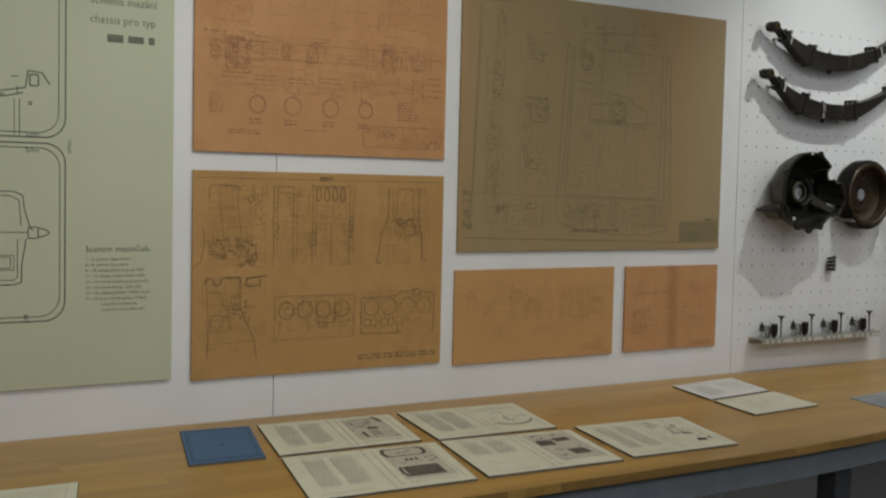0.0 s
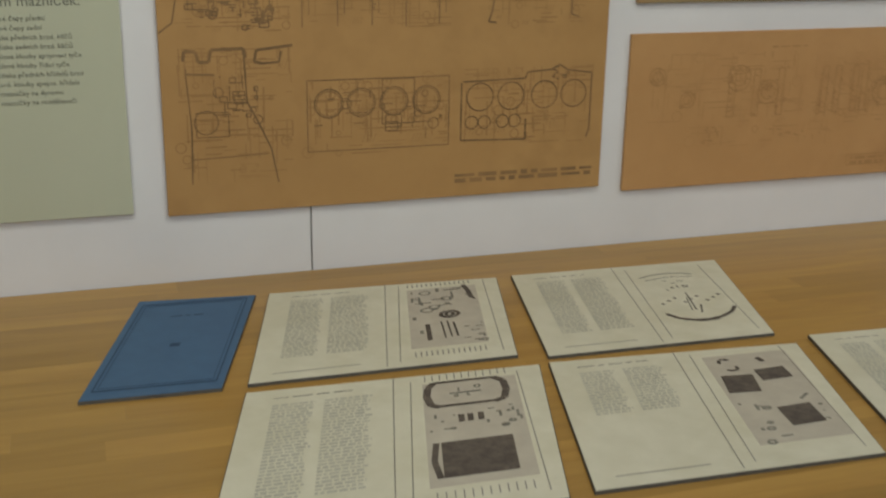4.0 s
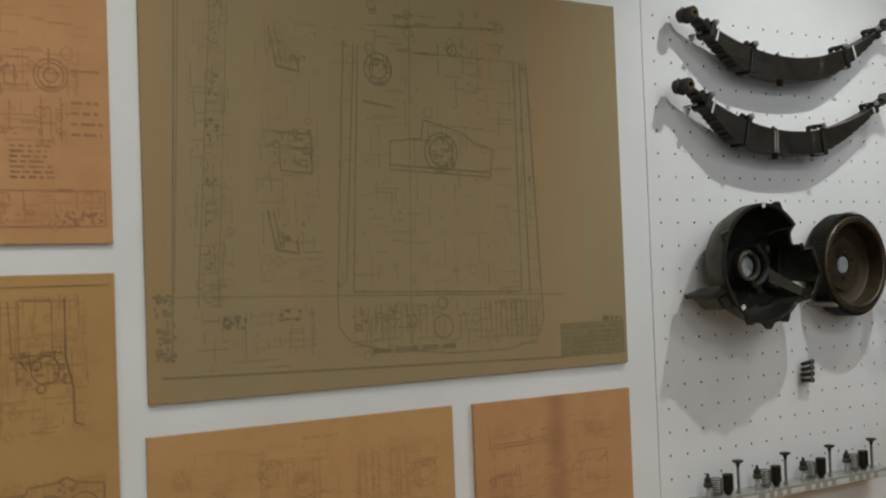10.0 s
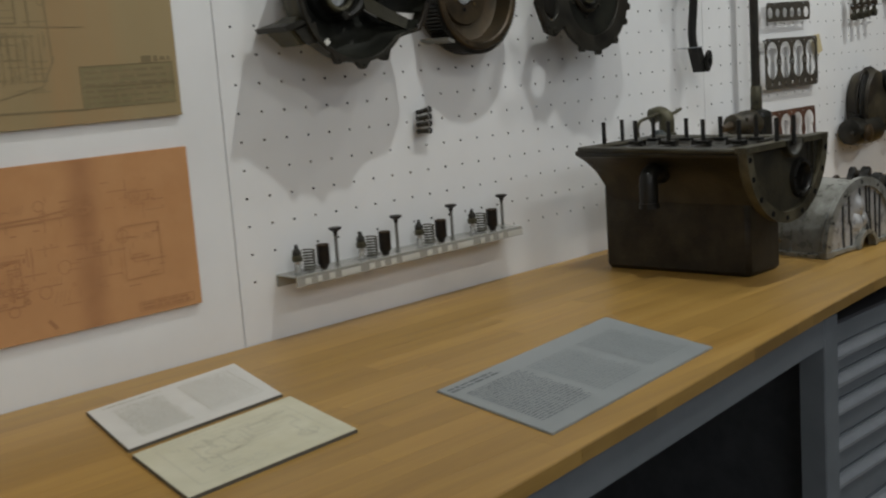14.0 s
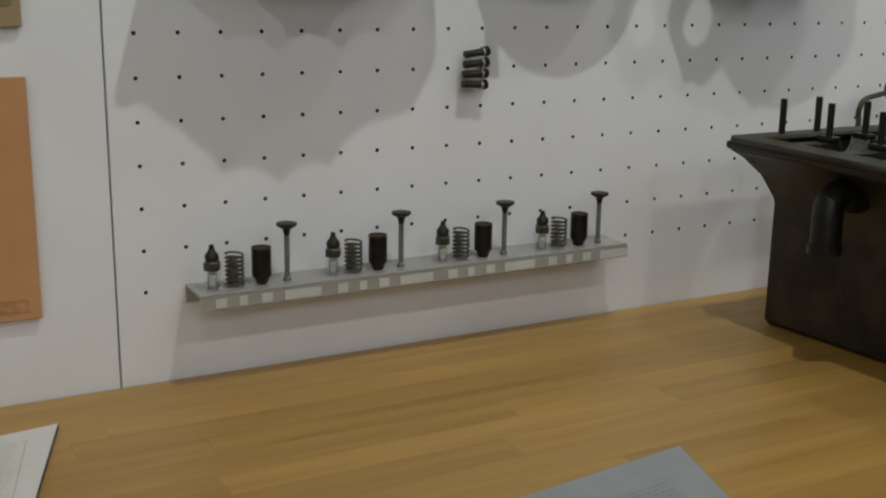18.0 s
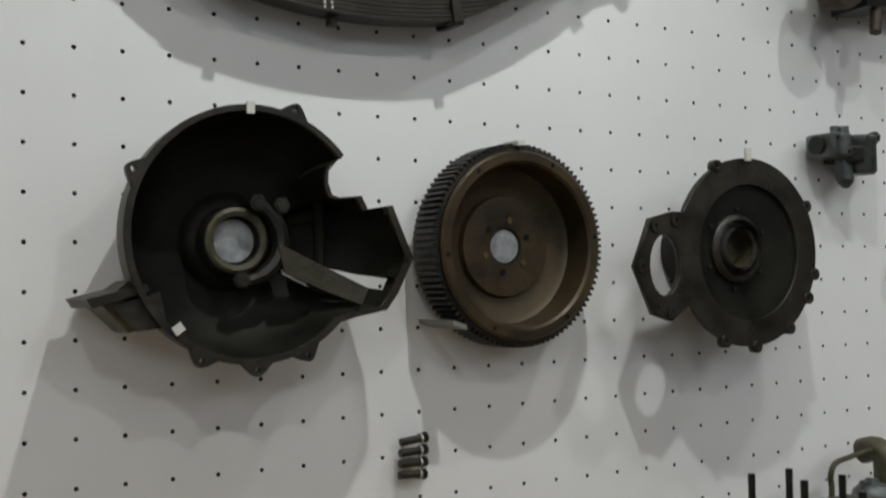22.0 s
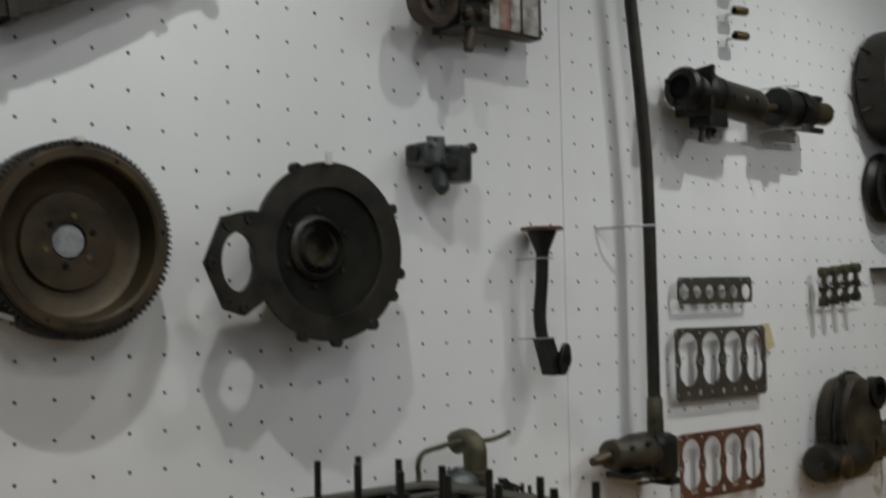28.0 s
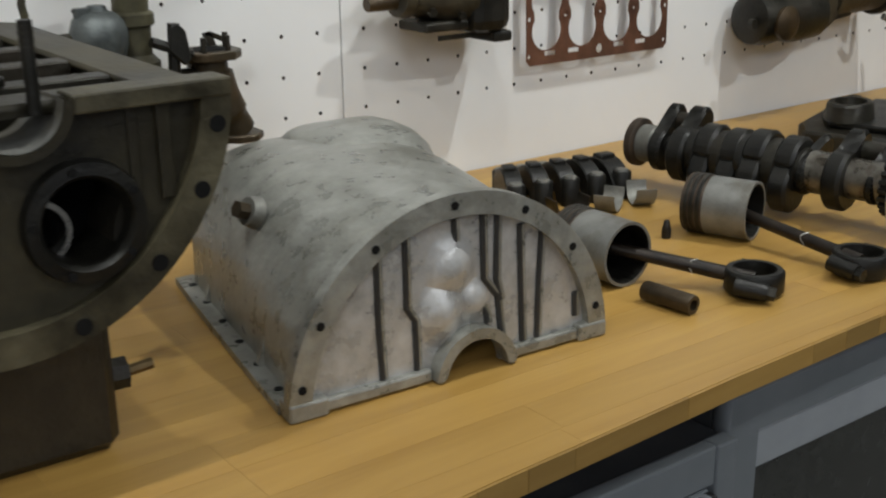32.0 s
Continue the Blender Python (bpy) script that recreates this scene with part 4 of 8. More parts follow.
for i in range(12):
    p.stroke((0.50 + i * 0.018, 0.125 - i * 0.001), (0.50 + i * 0.018, 0.185), 0.0010).stroke((0.86 + i * 0.016, 0.09), (0.86 + i * 0.016, 0.185), 0.0010)
p.scribble(0.49, 0.13, 0.62, 0.185, 22, 0.0016).bars(0.545, 0.08, 0.24, 1, 0.01, 0.010, 0, 0.05)
part("title_patch", box(-1.505 + 1.116, -1.505 + 1.335, -0.0122, -0.012, 1.456 + 0.030, 1.456 + 0.116), TITLE, ob, "darker title block")
p.bars(1.125, 0.104, 0.20, 6, 0.013, 0.0035, 0.1, 0.03)
p.rect(1.116, 0.030, 1.335, 0.116, 0.0014).stroke((1.118, 0.073), (1.333, 0.073), 0.0012).stroke((1.19, 0.032), (1.19, 0.115), 0.0012).bars(1.26, 0.125, 0.07, 1, 0.01, 0.008, 0.0, 0.02)
ghost(ob, p, GHOST_UMBER, ((0.10, 0.20, 0.20, 0.90, 140), (0.26, 0.25, 0.42, 0.85, 110), (0.46, 0.20, 1.06, 0.85, 260), (0.47, 0.07, 1.05, 0.19, 140), (0.10, 0.06, 0.40, 0.19, 60), (1.12, 0.035, 1.33, 0.11, 70)), 0.0016)
inked(ob, p, INK_UMBER, "faint darker brown drawing lines")

# the two low sheets
ob, p, w, h = sheet(-1.512, -0.741, 1.031, 1.388, TAN_PINK, "wide tan blueprint with small gear and shaft details")
for u, v, s in ((0.07, 0.26, 0.02), (0.15, 0.205, 0.018), (0.28, 0.25, 0.03), (0.36, 0.215, 0.028), (0.684, 0.205, 0.034)):
    p.ring(u, v, s, 0.0016).ring(u, v, s * 0.6, 0.0014).scribble(u - s, v - s, u + s, v + s, 14, 0.0016)
for u in (0.255, 0.32, 0.385, 0.505, 0.54, 0.59, 0.615):
    p.rect(u, 0.16, u + 0.016, 0.27, 0.0014).scribble(u - 0.008, 0.15, u + 0.024, 0.28, 16, 0.0014)
p.scribble(0.18, 0.10, 0.24, 0.14, 14, 0.002).rect(0.60, 0.025, 0.72, 0.05, 0.0014).bars(0.61, 0.042, 0.1, 2, 0.012, 0.005, 0, 0.02).bars(0.36, 0.32, 0.1, 1, 0.01, 0.003).scribble(0.70, 0.006, 0.76, 0.02, 16, 0.003).scribble(0.36, 0.09, 0.52, 0.13, 16, 0.0016)
ghost(ob, p, GHOST_PINK, ((0.04, 0.14, 0.46, 0.31, 110), (0.48, 0.13, 0.73, 0.30, 70), (0.16, 0.08, 0.55, 0.14, 30)))
inked(ob, p, INK_TAN, "faded dark tan drawing lines")
ob, p, w, h = sheet(-0.677, -0.157, 1.032, 1.386, folded_material("folded_orange_blueprint", ORANGE, (0.27, 0.11, 0.045), 0.055), "small orange blueprint with a dark vertical fold")
p.chain([(0.045, 0.265), (0.045, 0.235), (0.06, 0.245), (0.16, 0.247), (0.24, 0.256), (0.278, 0.252), (0.27, 0.243), (0.2, 0.24), (0.06, 0.236)], 0.0024).scribble(0.21, 0.24, 0.285, 0.262, 40, 0.0016).scribble(0.335, 0.24, 0.43, 0.262, 22, 0.0016)
p.rect(0.045, 0.075, 0.11, 0.165, 0.0014).scribble(0.04, 0.07, 0.12, 0.17, 40, 0.0016).rect(0.34, 0.085, 0.43, 0.20, 0.001).scribble(0.20, 0.08, 0.43, 0.2, 24, 0.001).rect(0.363, 0.012, 0.50, 0.03, 0.0012).bars(0.37, 0.025, 0.12, 2, 0.008, 0.004, 0, 0.02).stroke((0.155, 0.035), (0.172, 0.015), 0.005)
ghost(ob, p, GHOST_ORANGE, ((0.04, 0.21, 0.45, 0.30, 40), (0.04, 0.06, 0.44, 0.19, 50)))
inked(ob, p, INK_SOFT, "faded brown drawing lines")


# ---- printed cards on the bench ----
def card(corners, material, label, category="document", thick=0.006, edge=None):
    """corners: back left, back right, front right, front left on the worktop."""
    mid = [sum(c[i] for c in corners) / 4 for i in (0, 1)]
    ob = thing("printed_card", (mid[0], mid[1], BENCH), label, category)
    part("backing", prism([corners[3], corners[2], corners[1], corners[0]], lie(0, 0, BENCH + 0.0002), thick), edge or EDGE, ob, "plain board edge")
    inset = [(c[0] + (mid[0] - c[0]) * 0.006, c[1] + (mid[1] - c[1]) * 0.006) for c in corners]
    part("sheet", prism([inset[3], inset[2], inset[1], inset[0]], lie(0, 0, BENCH + thick), 0.0012), material, ob)
    a, b, c, d = (Vector(q) for q in corners)
    ux, uy = (c - d), (a - d)
    m = Matrix(((ux.x, uy.x, 0, d.x), (ux.y, uy.y, 0, d.y), (0, 0, 1, BENCH + thick + 0.0017), (0, 0, 0, 1)))
    pen = Pen(m)
    pen.bold = 1.15
    return ob, pen


def spread(corners, label, picture):
    ob, p = card(corners, PAPER, label)
    p.stroke((0.5, 0.02), (0.5, 0.98), 0.003)
    pale = Pen(p.m)
    for i in range(30):
        v = 0.86 - i * 0.022
        for u0, u1 in ((0.10, 0.25), (0.27, 0.44)):
            if not (picture == 4 and v < 0.5):
                pale.bars(u0, v, u1 - u0 - 0.01, 1, 0.02, 0.009, 0.15, 0.02)
    p.stroke((0.08, 0.07), (0.40, 0.07), 0.004).stroke((0.55, 0.05), (0.56, 0.93), 0.003).stroke((0.95, 0.06), (0.94, 0.93), 0.003).bars(0.1, 0.92, 0.3, 1, 0.02, 0.006, 0.3, 0.05)
    tone, dark = Pen(p.m @ Matrix.Translation((0, 0, -0.0003))), Pen(p.m @ Matrix.Translation((0, 0, 0.0005)))
    tone.bold = dark.bold = 1.0
    if picture == 1:
        tone.stroke((0.595, 0.52), (0.90, 0.52), 0.70)
        for i in range(14):
            p.stroke((0.60 + 0.021 * i, 0.90), (0.60 + 0.021 * i, 0.94), 0.004).stroke((0.61 + 0.021 * i, 0.08), (0.61 + 0.021 * i, 0.13), 0.004)
        dark.ring(0.765, 0.52, 0.038, 0.016, 22).ring(0.765, 0.52, 0.018, 0.014, 14).stroke((0.672, 0.24), (0.668, 0.42), 0.020).stroke((0.735, 0.25), (0.725, 0.44), 0.007).stroke((0.760, 0.26), (0.750, 0.44), 0.007).stroke((0.785, 0.26), (0.775, 0.42), 0.009)
        dark.chain([(0.845, 0.88), (0.862, 0.80), (0.872, 0.70)], 0.022).stroke((0.852, 0.76), (0.885, 0.68), 0.012)
        p.scribble(0.61, 0.58, 0.84, 0.86, 20, 0.008).scribble(0.80, 0.18, 0.90, 0.45, 10, 0.008).stroke((0.72, 0.84), (0.735, 0.84), 0.04).stroke((0.61, 0.50), (0.625, 0.50), 0.03).stroke((0.635, 0.34), (0.65, 0.34), 0.03)
    elif picture == 2:
        tone.stroke((0.60, 0.53), (0.93, 0.53), 0.74)
        for i in range(12):
            p.stroke((0.61 + 0.026 * i, 0.92), (0.61 + 0.026 * i, 0.97), 0.003).stroke((0.62 + 0.026 * i, 0.08), (0.62 + 0.026 * i, 0.13), 0.003)
        dark.chain([(0.64, 0.90), (0.618, 0.86), (0.612, 0.79), (0.625, 0.72), (0.655, 0.70)], 0.026).chain([(0.85, 0.90), (0.882, 0.86), (0.888, 0.79), (0.875, 0.72), (0.84, 0.70)], 0.026).stroke((0.64, 0.898), (0.85, 0.898), 0.016).stroke((0.64, 0.705), (0.85, 0.705), 0.016)
        for u in (0.72, 0.75, 0.785):
            dark.stroke((u - 0.010, 0.60), (u + 0.010, 0.60), 0.055)
        dark.chain([(0.63, 0.44), (0.62, 0.32), (0.635, 0.21)], 0.020).stroke((0.645, 0.325), (0.875, 0.325), 0.23)
        p.scribble(0.61, 0.52, 0.70, 0.65, 8, 0.008).scribble(0.80, 0.50, 0.93, 0.66, 12, 0.008).stroke((0.69, 0.80), (0.80, 0.80), 0.010).scribble(0.68, 0.76, 0.82, 0.85, 6, 0.006)
    elif picture == 3:
        p.chain([(0.60, 0.80), (0.66, 0.83), (0.74, 0.84), (0.82, 0.83), (0.87, 0.80)], 0.008).chain([(0.62, 0.76), (0.74, 0.79), (0.86, 0.77)], 0.005)
        dark.chain([(0.60, 0.32), (0.64, 0.26), (0.70, 0.225), (0.77, 0.215), (0.84, 0.235), (0.90, 0.28), (0.935, 0.34)], 0.020).chain([(0.66, 0.24), (0.74, 0.205), (0.82, 0.215)], 0.016)
        for i in range(9):
            p.stroke((0.615 + 0.036 * i, 0.44 + 0.03 * (i % 3)), (0.627 + 0.036 * i, 0.45 + 0.03 * (i % 3)), 0.016)
        p.stroke((0.75, 0.34), (0.765, 0.56), 0.007).stroke((0.73, 0.34), (0.75, 0.50), 0.005).stroke((0.765, 0.30), (0.79, 0.40), 0.008).scribble(0.68, 0.60, 0.80, 0.74, 8, 0.006)
    elif picture == 4:
        tone.stroke((0.60, 0.52), (0.95, 0.52), 0.74)
        dark.arc(0.675, 0.83, 0.022, 20, 220, 0.014).arc(0.690, 0.765, 0.022, 200, 400, 0.014).stroke((0.815, 0.84), (0.83, 0.80), 0.022).stroke((0.620, 0.63), (0.745, 0.62), 0.15).stroke((0.770, 0.68), (0.895, 0.69), 0.10).stroke((0.755, 0.33), (0.885, 0.34), 0.15)
        p.scribble(0.62, 0.16, 0.74, 0.48, 10, 0.010).scribble(0.89, 0.18, 0.94, 0.50, 6, 0.010).stroke((0.86, 0.45), (0.90, 0.49), 0.012)
    else:
        p.scribble(0.58, 0.40, 0.84, 0.90, 44, 0.006).bars(0.58, 0.9, 0.1, 8, 0.03, 0.006, 0.2, 0.03).scribble(0.78, 0.2, 0.92, 0.6, 14, 0.006)
        dark.stroke((0.76, 0.24), (0.84, 0.22), 0.075).stroke((0.875, 0.27), (0.905, 0.25), 0.04)
    if tone.faces:
        part("plate_tone", tone.mesh(), INK_TONE, ob, "greyish plate background")
    tagged(part("dark_print", dark.mesh(), INK_DARK, ob, "dark printed photographs"), kind="stuff")
    tagged(part("text_block", pale.mesh(), INK_PALE, ob, "pale columns of small print"), kind="stuff")
    part("plate_print", p.mesh(), INK, ob, "dark printed figures")


DOCS = (((-2.352, -0.14), (-1.872, -0.168), (-1.975, -0.562), (-2.457, -0.556), "cream open booklet spread mounted on board, showing instruments", 1),
        ((-2.465, -0.588), (-1.953, -0.610), (-2.082, -1.042), (-2.582, -1.033), "cream booklet spread mounted on board, showing two dark panels", 2),
        ((-1.838, -0.165), (-1.358, -0.184), (-1.468, -0.595), (-1.925, -0.583), "cream booklet spread mounted on board, showing leaf springs", 3),
        ((-1.935, -0.607), (-1.456, -0.648), (-1.570, -1.053), (-2.042, -1.036), "cream booklet spread mounted on board, showing dark castings", 4),
        ((-1.412, -0.620), (-0.965, -0.650), (-1.095, -1.056), (-1.519, -1.040), "cream booklet spread mounted on board, showing small fittings", 5))
for a, b, c, d, label, k in DOCS:
    spread((a, b, c, d), label, k)
ob, p = card(((-2.606, -0.118), (-2.379, -0.14), (-2.50, -0.560), (-2.729, -0.55)), PAPER_BLUE, "blue booklet cover mounted on board")
p.rect(0.06, 0.07, 0.94, 0.94, 0.01).rect(0.09, 0.09, 0.91, 0.92, 0.005).bars(0.35, 0.78, 0.3, 1, 0.1, 0.012, 0, 0.1).stroke((0.46, 0.46), (0.54, 0.46), 0.03)
part("cover_print", p.mesh(), INK_BLUE, ob, "dark blue border and small emblem")
ob, p = card(((-3.52, -0.58), (-3.045, -0.595), (-3.165, -1.015), (-3.64, -1.0)), PAPER, "cream booklet spread mounted on board at the end of the row")
p.stroke((0.93, 0.06), (0.94, 0.95), 0.004).bars(0.55, 0.85, 0.35, 20, 0.035, 0.006, 0.2, 0.04)
tagged(part("text_block", p.mesh(), INK_PALE, ob, "pale column of small print"), kind="stuff")
ob, p = card(((-0.544, -0.169), (-0.163, -0.123), (-0.252, -0.414), (-0.616, -0.452)), PAPER_WHITE, "white printed card mounted on board")
p.bars(0.12, 0.82, 0.33, 22, 0.032, 0.010, 0.1, 0.03).bars(0.08, 0.92, 0.38, 1, 0.03, 0.018, 0, 0.04).bars(0.58, 0.85, 0.34, 20, 0.033, 0.006, 0.1, 0.02).rect(0.57, 0.18, 0.93, 0.88, 0.004)
tagged(part("text_block", p.mesh(), INK_PALE, ob, "pale grey print"), kind="stuff")
ob, p = card(((-0.626, -0.482), (-0.253, -0.441), (-0.315, -0.713), (-0.682, -0.743)), PAPER, "cream card with a faint line drawing mounted on board")
p.rect(0.1, 0.1, 0.9, 0.88, 0.004).scribble(0.15, 0.15, 0.85, 0.8, 50, 0.006).bars(0.1, 0.95, 0.4, 1, 0.03, 0.012, 0, 0.04)
part("line_print", p.mesh(), INK_FAINT, ob, "faint line drawing")
ob, p = card(((-0.066, -0.661), (0.588, -0.577), (0.472, -0.940), (-0.141, -1.012)), PAPER_GREY, "grey information panel with columns of small print", thick=0.003, edge=PAPER_GREY)
p.bars(0.02, 0.93, 0.26, 2, 0.04, 0.022, 0.2, 0.03).bars(0.05, 0.80, 0.30, 24, 0.028, 0.010, 0.1, 0.02)
pale = Pen(p.m)
pale.bars(0.38, 0.80, 0.27, 24, 0.028, 0.008, 0.1, 0.02).bars(0.69, 0.80, 0.26, 24, 0.028, 0.008, 0.1, 0.02)
tagged(part("text_block", p.mesh(), INK_GREY, ob, "dark grey print"), kind="stuff")
tagged(part("translation_block", pale.mesh(), surface("pale_grey_print", (0.255, 0.28, 0.285), (0.29, 0.315, 0.32), 0.7, bump=0), ob, "lighter grey print"), kind="stuff")


# ---- parts hung on the pegboard ----
def leaf_spring(dx, dz, label, third=0.617, ties=(0.152, 0.872)):
    """A stack of curved leaves with clips and rolled eyes."""
    ob = thing("leaf_spring", (0.48 + dx, -0.002, 2.08 + dz), label, "leaf spring", "leaf springs on the pegboard")

    def z_at(x):
        return 2.111 + (0.575 if x > 0.48 else 0.66) * (x - 0.48) ** 2

    def slope(x):
        return 2 * (0.575 if x > 0.48 else 0.66) * (x - 0.48)

    def ends(i):
        return (0.066, 0.962) if i == 0 else (0.094 + 0.0168 * (i - 1), 0.912 - 0.031 * (i - 1))

    def stack(x):
        """How deep the leaves lie under the top line at x."""
        return t * sum(ends(i)[0] < x < ends(i)[1] for i in range(11))

    y0, y1, t = -0.092, -0.045, 0.0066
    for i in range(11):
        left, right = ends(i)
        rings, n = [], 26
        for k in range(n + 1):
            x = left + (right - left) * k / n
            q = math.hypot(slope(x), 1.0)
            nx, nz = -slope(x) / q, 1.0 / q
            thin = 0.35 if k in (0, n) and i else 0.84
            droop = 0.0028 * max(0.0, 1 - (x - left) / 0.05) * (i > 2)
            inset = 0.0005 * ((i * 7) % 3)
            a = (x - nx * t * i, z_at(x) - nz * t * i - droop)
            b = (x - nx * t * (i + thin), z_at(x) - nz * t * (i + thin) - droop)
            rings.append([(a[0] + dx, y0 + inset, a[1] + dz), (a[0] + dx, y1, a[1] + dz), (b[0] + dx, y1, b[1] + dz), (b[0] + dx, y0 + inset, b[1] + dz)])
        part("leaf", loft(rings), SPRING, ob)
    for x, z, r, mat in ((0.049, 2.224, 0.0205, BRASS), (0.976, 2.245, 0.0165, RUSTY_CAST)):
        eye = part("eye", lathe([(r, -0.045), (r, 0.006), (r * 0.84, 0.009), (r * 0.62, 0.009), (r * 0.6, -0.045)], facing(x + dx, -0.094, z + dz), 22, (False, False)), SPRING, ob, "rolled spring eye", True)
        part("bush", lathe([(r * 0.6, -0.044), (r * 0.6, 0.011), (r * 0.38, 0.011), (r * 0.36, -0.044)], facing(x + dx, -0.094, z + dz), 16, (False, False)), mat, eye, "worn metal bush", True)
        part("eye_core", lathe([(r * 0.37, 0.0), (0.0, 0.0)], facing(x + dx, -0.060, z + dz), 14, (False, False)), IRON_BLACK, eye)
    part("eye_barrel", rod((0.935 + dx, -0.078, 2.226 + dz), (0.990 + dx, -0.082, 2.252 + dz), 0.0135, 0.0155, n=14), SPRING, ob, "", True)
    part("eye_wrap", tube([(0.049 + 0.0215 * math.cos(a) + dx, -0.072, 2.224 + 0.0215 * math.sin(a) + dz) for a in [2.2 + 0.35 * k for k in range(9)]], 0.006, 6), SPRING, ob, "second leaf wrapped round the eye", True)
    for x in (0.132, 0.294, third, 0.884):
        z, s = z_at(x), math.atan(slope(x))
        deep = stack(x) + 0.004
        m = Matrix.Translation((x + dx, -0.0955, z + dz)) @ Matrix.Rotation(-s, 4, "Y")
        clip = part("clip", moved(box(-0.0085, 0.0085, -0.003, 0.003, -deep, 0.018, 0.0018), m), IRON, ob, "steel spring clip")
        part("clip_back", moved(box(-0.0085, 0.0085, 0.051, 0.056, -deep, 0.016), m), IRON, clip)
        part("clip_base", moved(box(-0.0085, 0.0085, 0.0, 0.052, -deep - 0.003, -deep + 0.001), m), IRON, clip)
        part("bolt", moved(lathe([(0.008, 0), (0.008, 0.006), (0.006, 0.009), (0.0, 0.010)], Matrix.Translation((0, -0.003, 0.012)) @ Matrix.Rotation(radians(90), 4, "X"), 12), m), BRIGHT, clip, "bright bolt head", True)
        part("spacer", moved(rod((0, -0.002, 0.012), (0, 0.053, 0.012), 0.0065, n=10), m), IRON, clip, "", True)
        part("nut", moved(lathe([(0.009, 0), (0.009, 0.010)], Matrix.Translation((-0.016, 0.022, 0.011)) @ Matrix.Rotation(radians(90), 4, "X"), 6), m), IRON, clip)
    part("centre_bolt", rod((0.425 + dx, -0.068, 2.032 + dz), (0.425 + dx, -0.068, 2.126 + dz), 0.005, n=8), IRON, ob)
    part("bolt_head", rod((0.425 + dx, -0.068, 2.026 + dz), (0.425 + dx, -0.068, 2.040 + dz), 0.010, n=6), IRON, ob)
    part("washer", lathe([(0.011, 0), (0.011, 0.006)], lie(0.425 + dx, -0.068, 2.1135 + dz), 12), IRON, ob)
    for x in ties:
        z, s = z_at(x), math.atan(slope(x))
        m = Matrix.Translation((x + dx, -0.0945, z + dz)) @ Matrix.Rotation(-s, 4, "Y")
        part("cable_tie", moved(box(-0.0032, 0.0032, -0.002, 0.0, -stack(x) - 0.003, 0.004), m), CHALK, ob, "pale tie that holds the spring")
    ob.location.y += 0.014
    return ob


low = leaf_spring(0.0, 0.0, "rusty dark leaf spring with clips and chalk marks")
WAVER = random.Random(4)
for k in (0.0, 0.011):
    dots = bmesh.new()
    for i in range(10):
        u, v = 0.404 + k + WAVER.uniform(-0.0012, 0.0012), 2.046 + i * 0.0066
        box(u - 0.0015, u + 0.0015, -0.0788, -0.0781, v, v + 0.0044, bm=dots)
    part("chalk_mark", dots, CHALK, low, "short white chalk dashes")
high = leaf_spring(0.034, 0.226, "dark leaf spring with clips hung above another", 0.712, (0.152, 0.752))
high.rotation_euler[1] = radians(-2.6)
for x, z in ((0.11, 2.176), (0.90, 2.191), (0.142, 2.386), (0.932, 2.434)):
    single("wall_hook", rod((x, 0.004, z), (x, -0.05, z), 0.003, n=8), STEEL_LIGHT, "thin pale steel peg that carries a leaf spring", "hook", "pegboard hooks", smooth=True)


def ring_of(points, y, s=1.0, c=(0, 0)):
    return [(c[0] + (u - c[0]) * s, y, c[1] + (v - c[1]) * s) for u, v in points]


def fork_window(bm, centre):
    """Opens the slot through which the release fork leaves the casting."""
    gone = []
    for f in bm.faces:
        c = f.calc_center_median()
        a, r = math.degrees(math.atan2(c.z - centre[1], c.x - centre[0])), math.hypot(c.x - centre[0], c.z - centre[1])
        if -19.8 < a < -13.0 and 0.105 < r < 0.222 and -0.13 < c.y < -0.03:
            gone.append(f)
    bmesh.ops.delete(bm, geom=gone, context="FACES")
    return bm


MOUNT = surface("frosted_plastic", (0.15, 0.155, 0.16), (0.34, 0.35, 0.36), 0.35, scale=35, bump=0.1)

# bell housing
C = (0.265, 1.714)
rim = circle(C[0], C[1], 0.173, 54, 40, 316) + [(0.413, 1.600), (0.446, 1.606), (0.462, 1.609), (0.480, 1.632), (0.4905, 1.6522), (0.506, 1.682), (0.488, 1.722), (0.473, 1.757), (0.434, 1.750), (0.424, 1.769), (0.390, 1.766), (0.379, 1.769), (0.373, 1.786), (0.374, 1.802), (0.381, 1.816), (0.391, 1.820)]
ob = thing("bell_housing", (C[0], 0, 1.60), "black cast iron bell housing with bolt lugs and a starter pocket", "engine part")
inner = [(C[0] + 0.004 + (u - C[0] - 0.004) * 0.952, C[1] + (v - C[1]) * 0.952) for u, v in rim]
part("rim", plate([rim, inner], on_wall(0, -0.132, 0), 0.014), IRON, ob, "machined mounting rim")
part("shell", fork_window(loft([ring_of(rim, -0.133), ring_of(rim, -0.10, 0.985, C), ring_of(rim, -0.05, 0.86, C), ring_of(rim, -0.02, 0.62, C)], caps=(False, False)), (0.264, 1.708)), IRON_GREEN, ob, "", True)
HB = (0.264, 1.708)
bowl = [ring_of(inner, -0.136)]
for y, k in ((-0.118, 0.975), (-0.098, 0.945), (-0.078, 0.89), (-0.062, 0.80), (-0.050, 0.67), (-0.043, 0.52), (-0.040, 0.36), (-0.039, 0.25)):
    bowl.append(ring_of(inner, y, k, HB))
part("bowl", fork_window(loft(bowl, caps=(False, True)), HB), BOWL, ob, "oily inside of the bowl, coloured darker for its shade", True)
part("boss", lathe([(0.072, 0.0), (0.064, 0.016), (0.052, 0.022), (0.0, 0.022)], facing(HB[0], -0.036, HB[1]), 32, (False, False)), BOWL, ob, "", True)
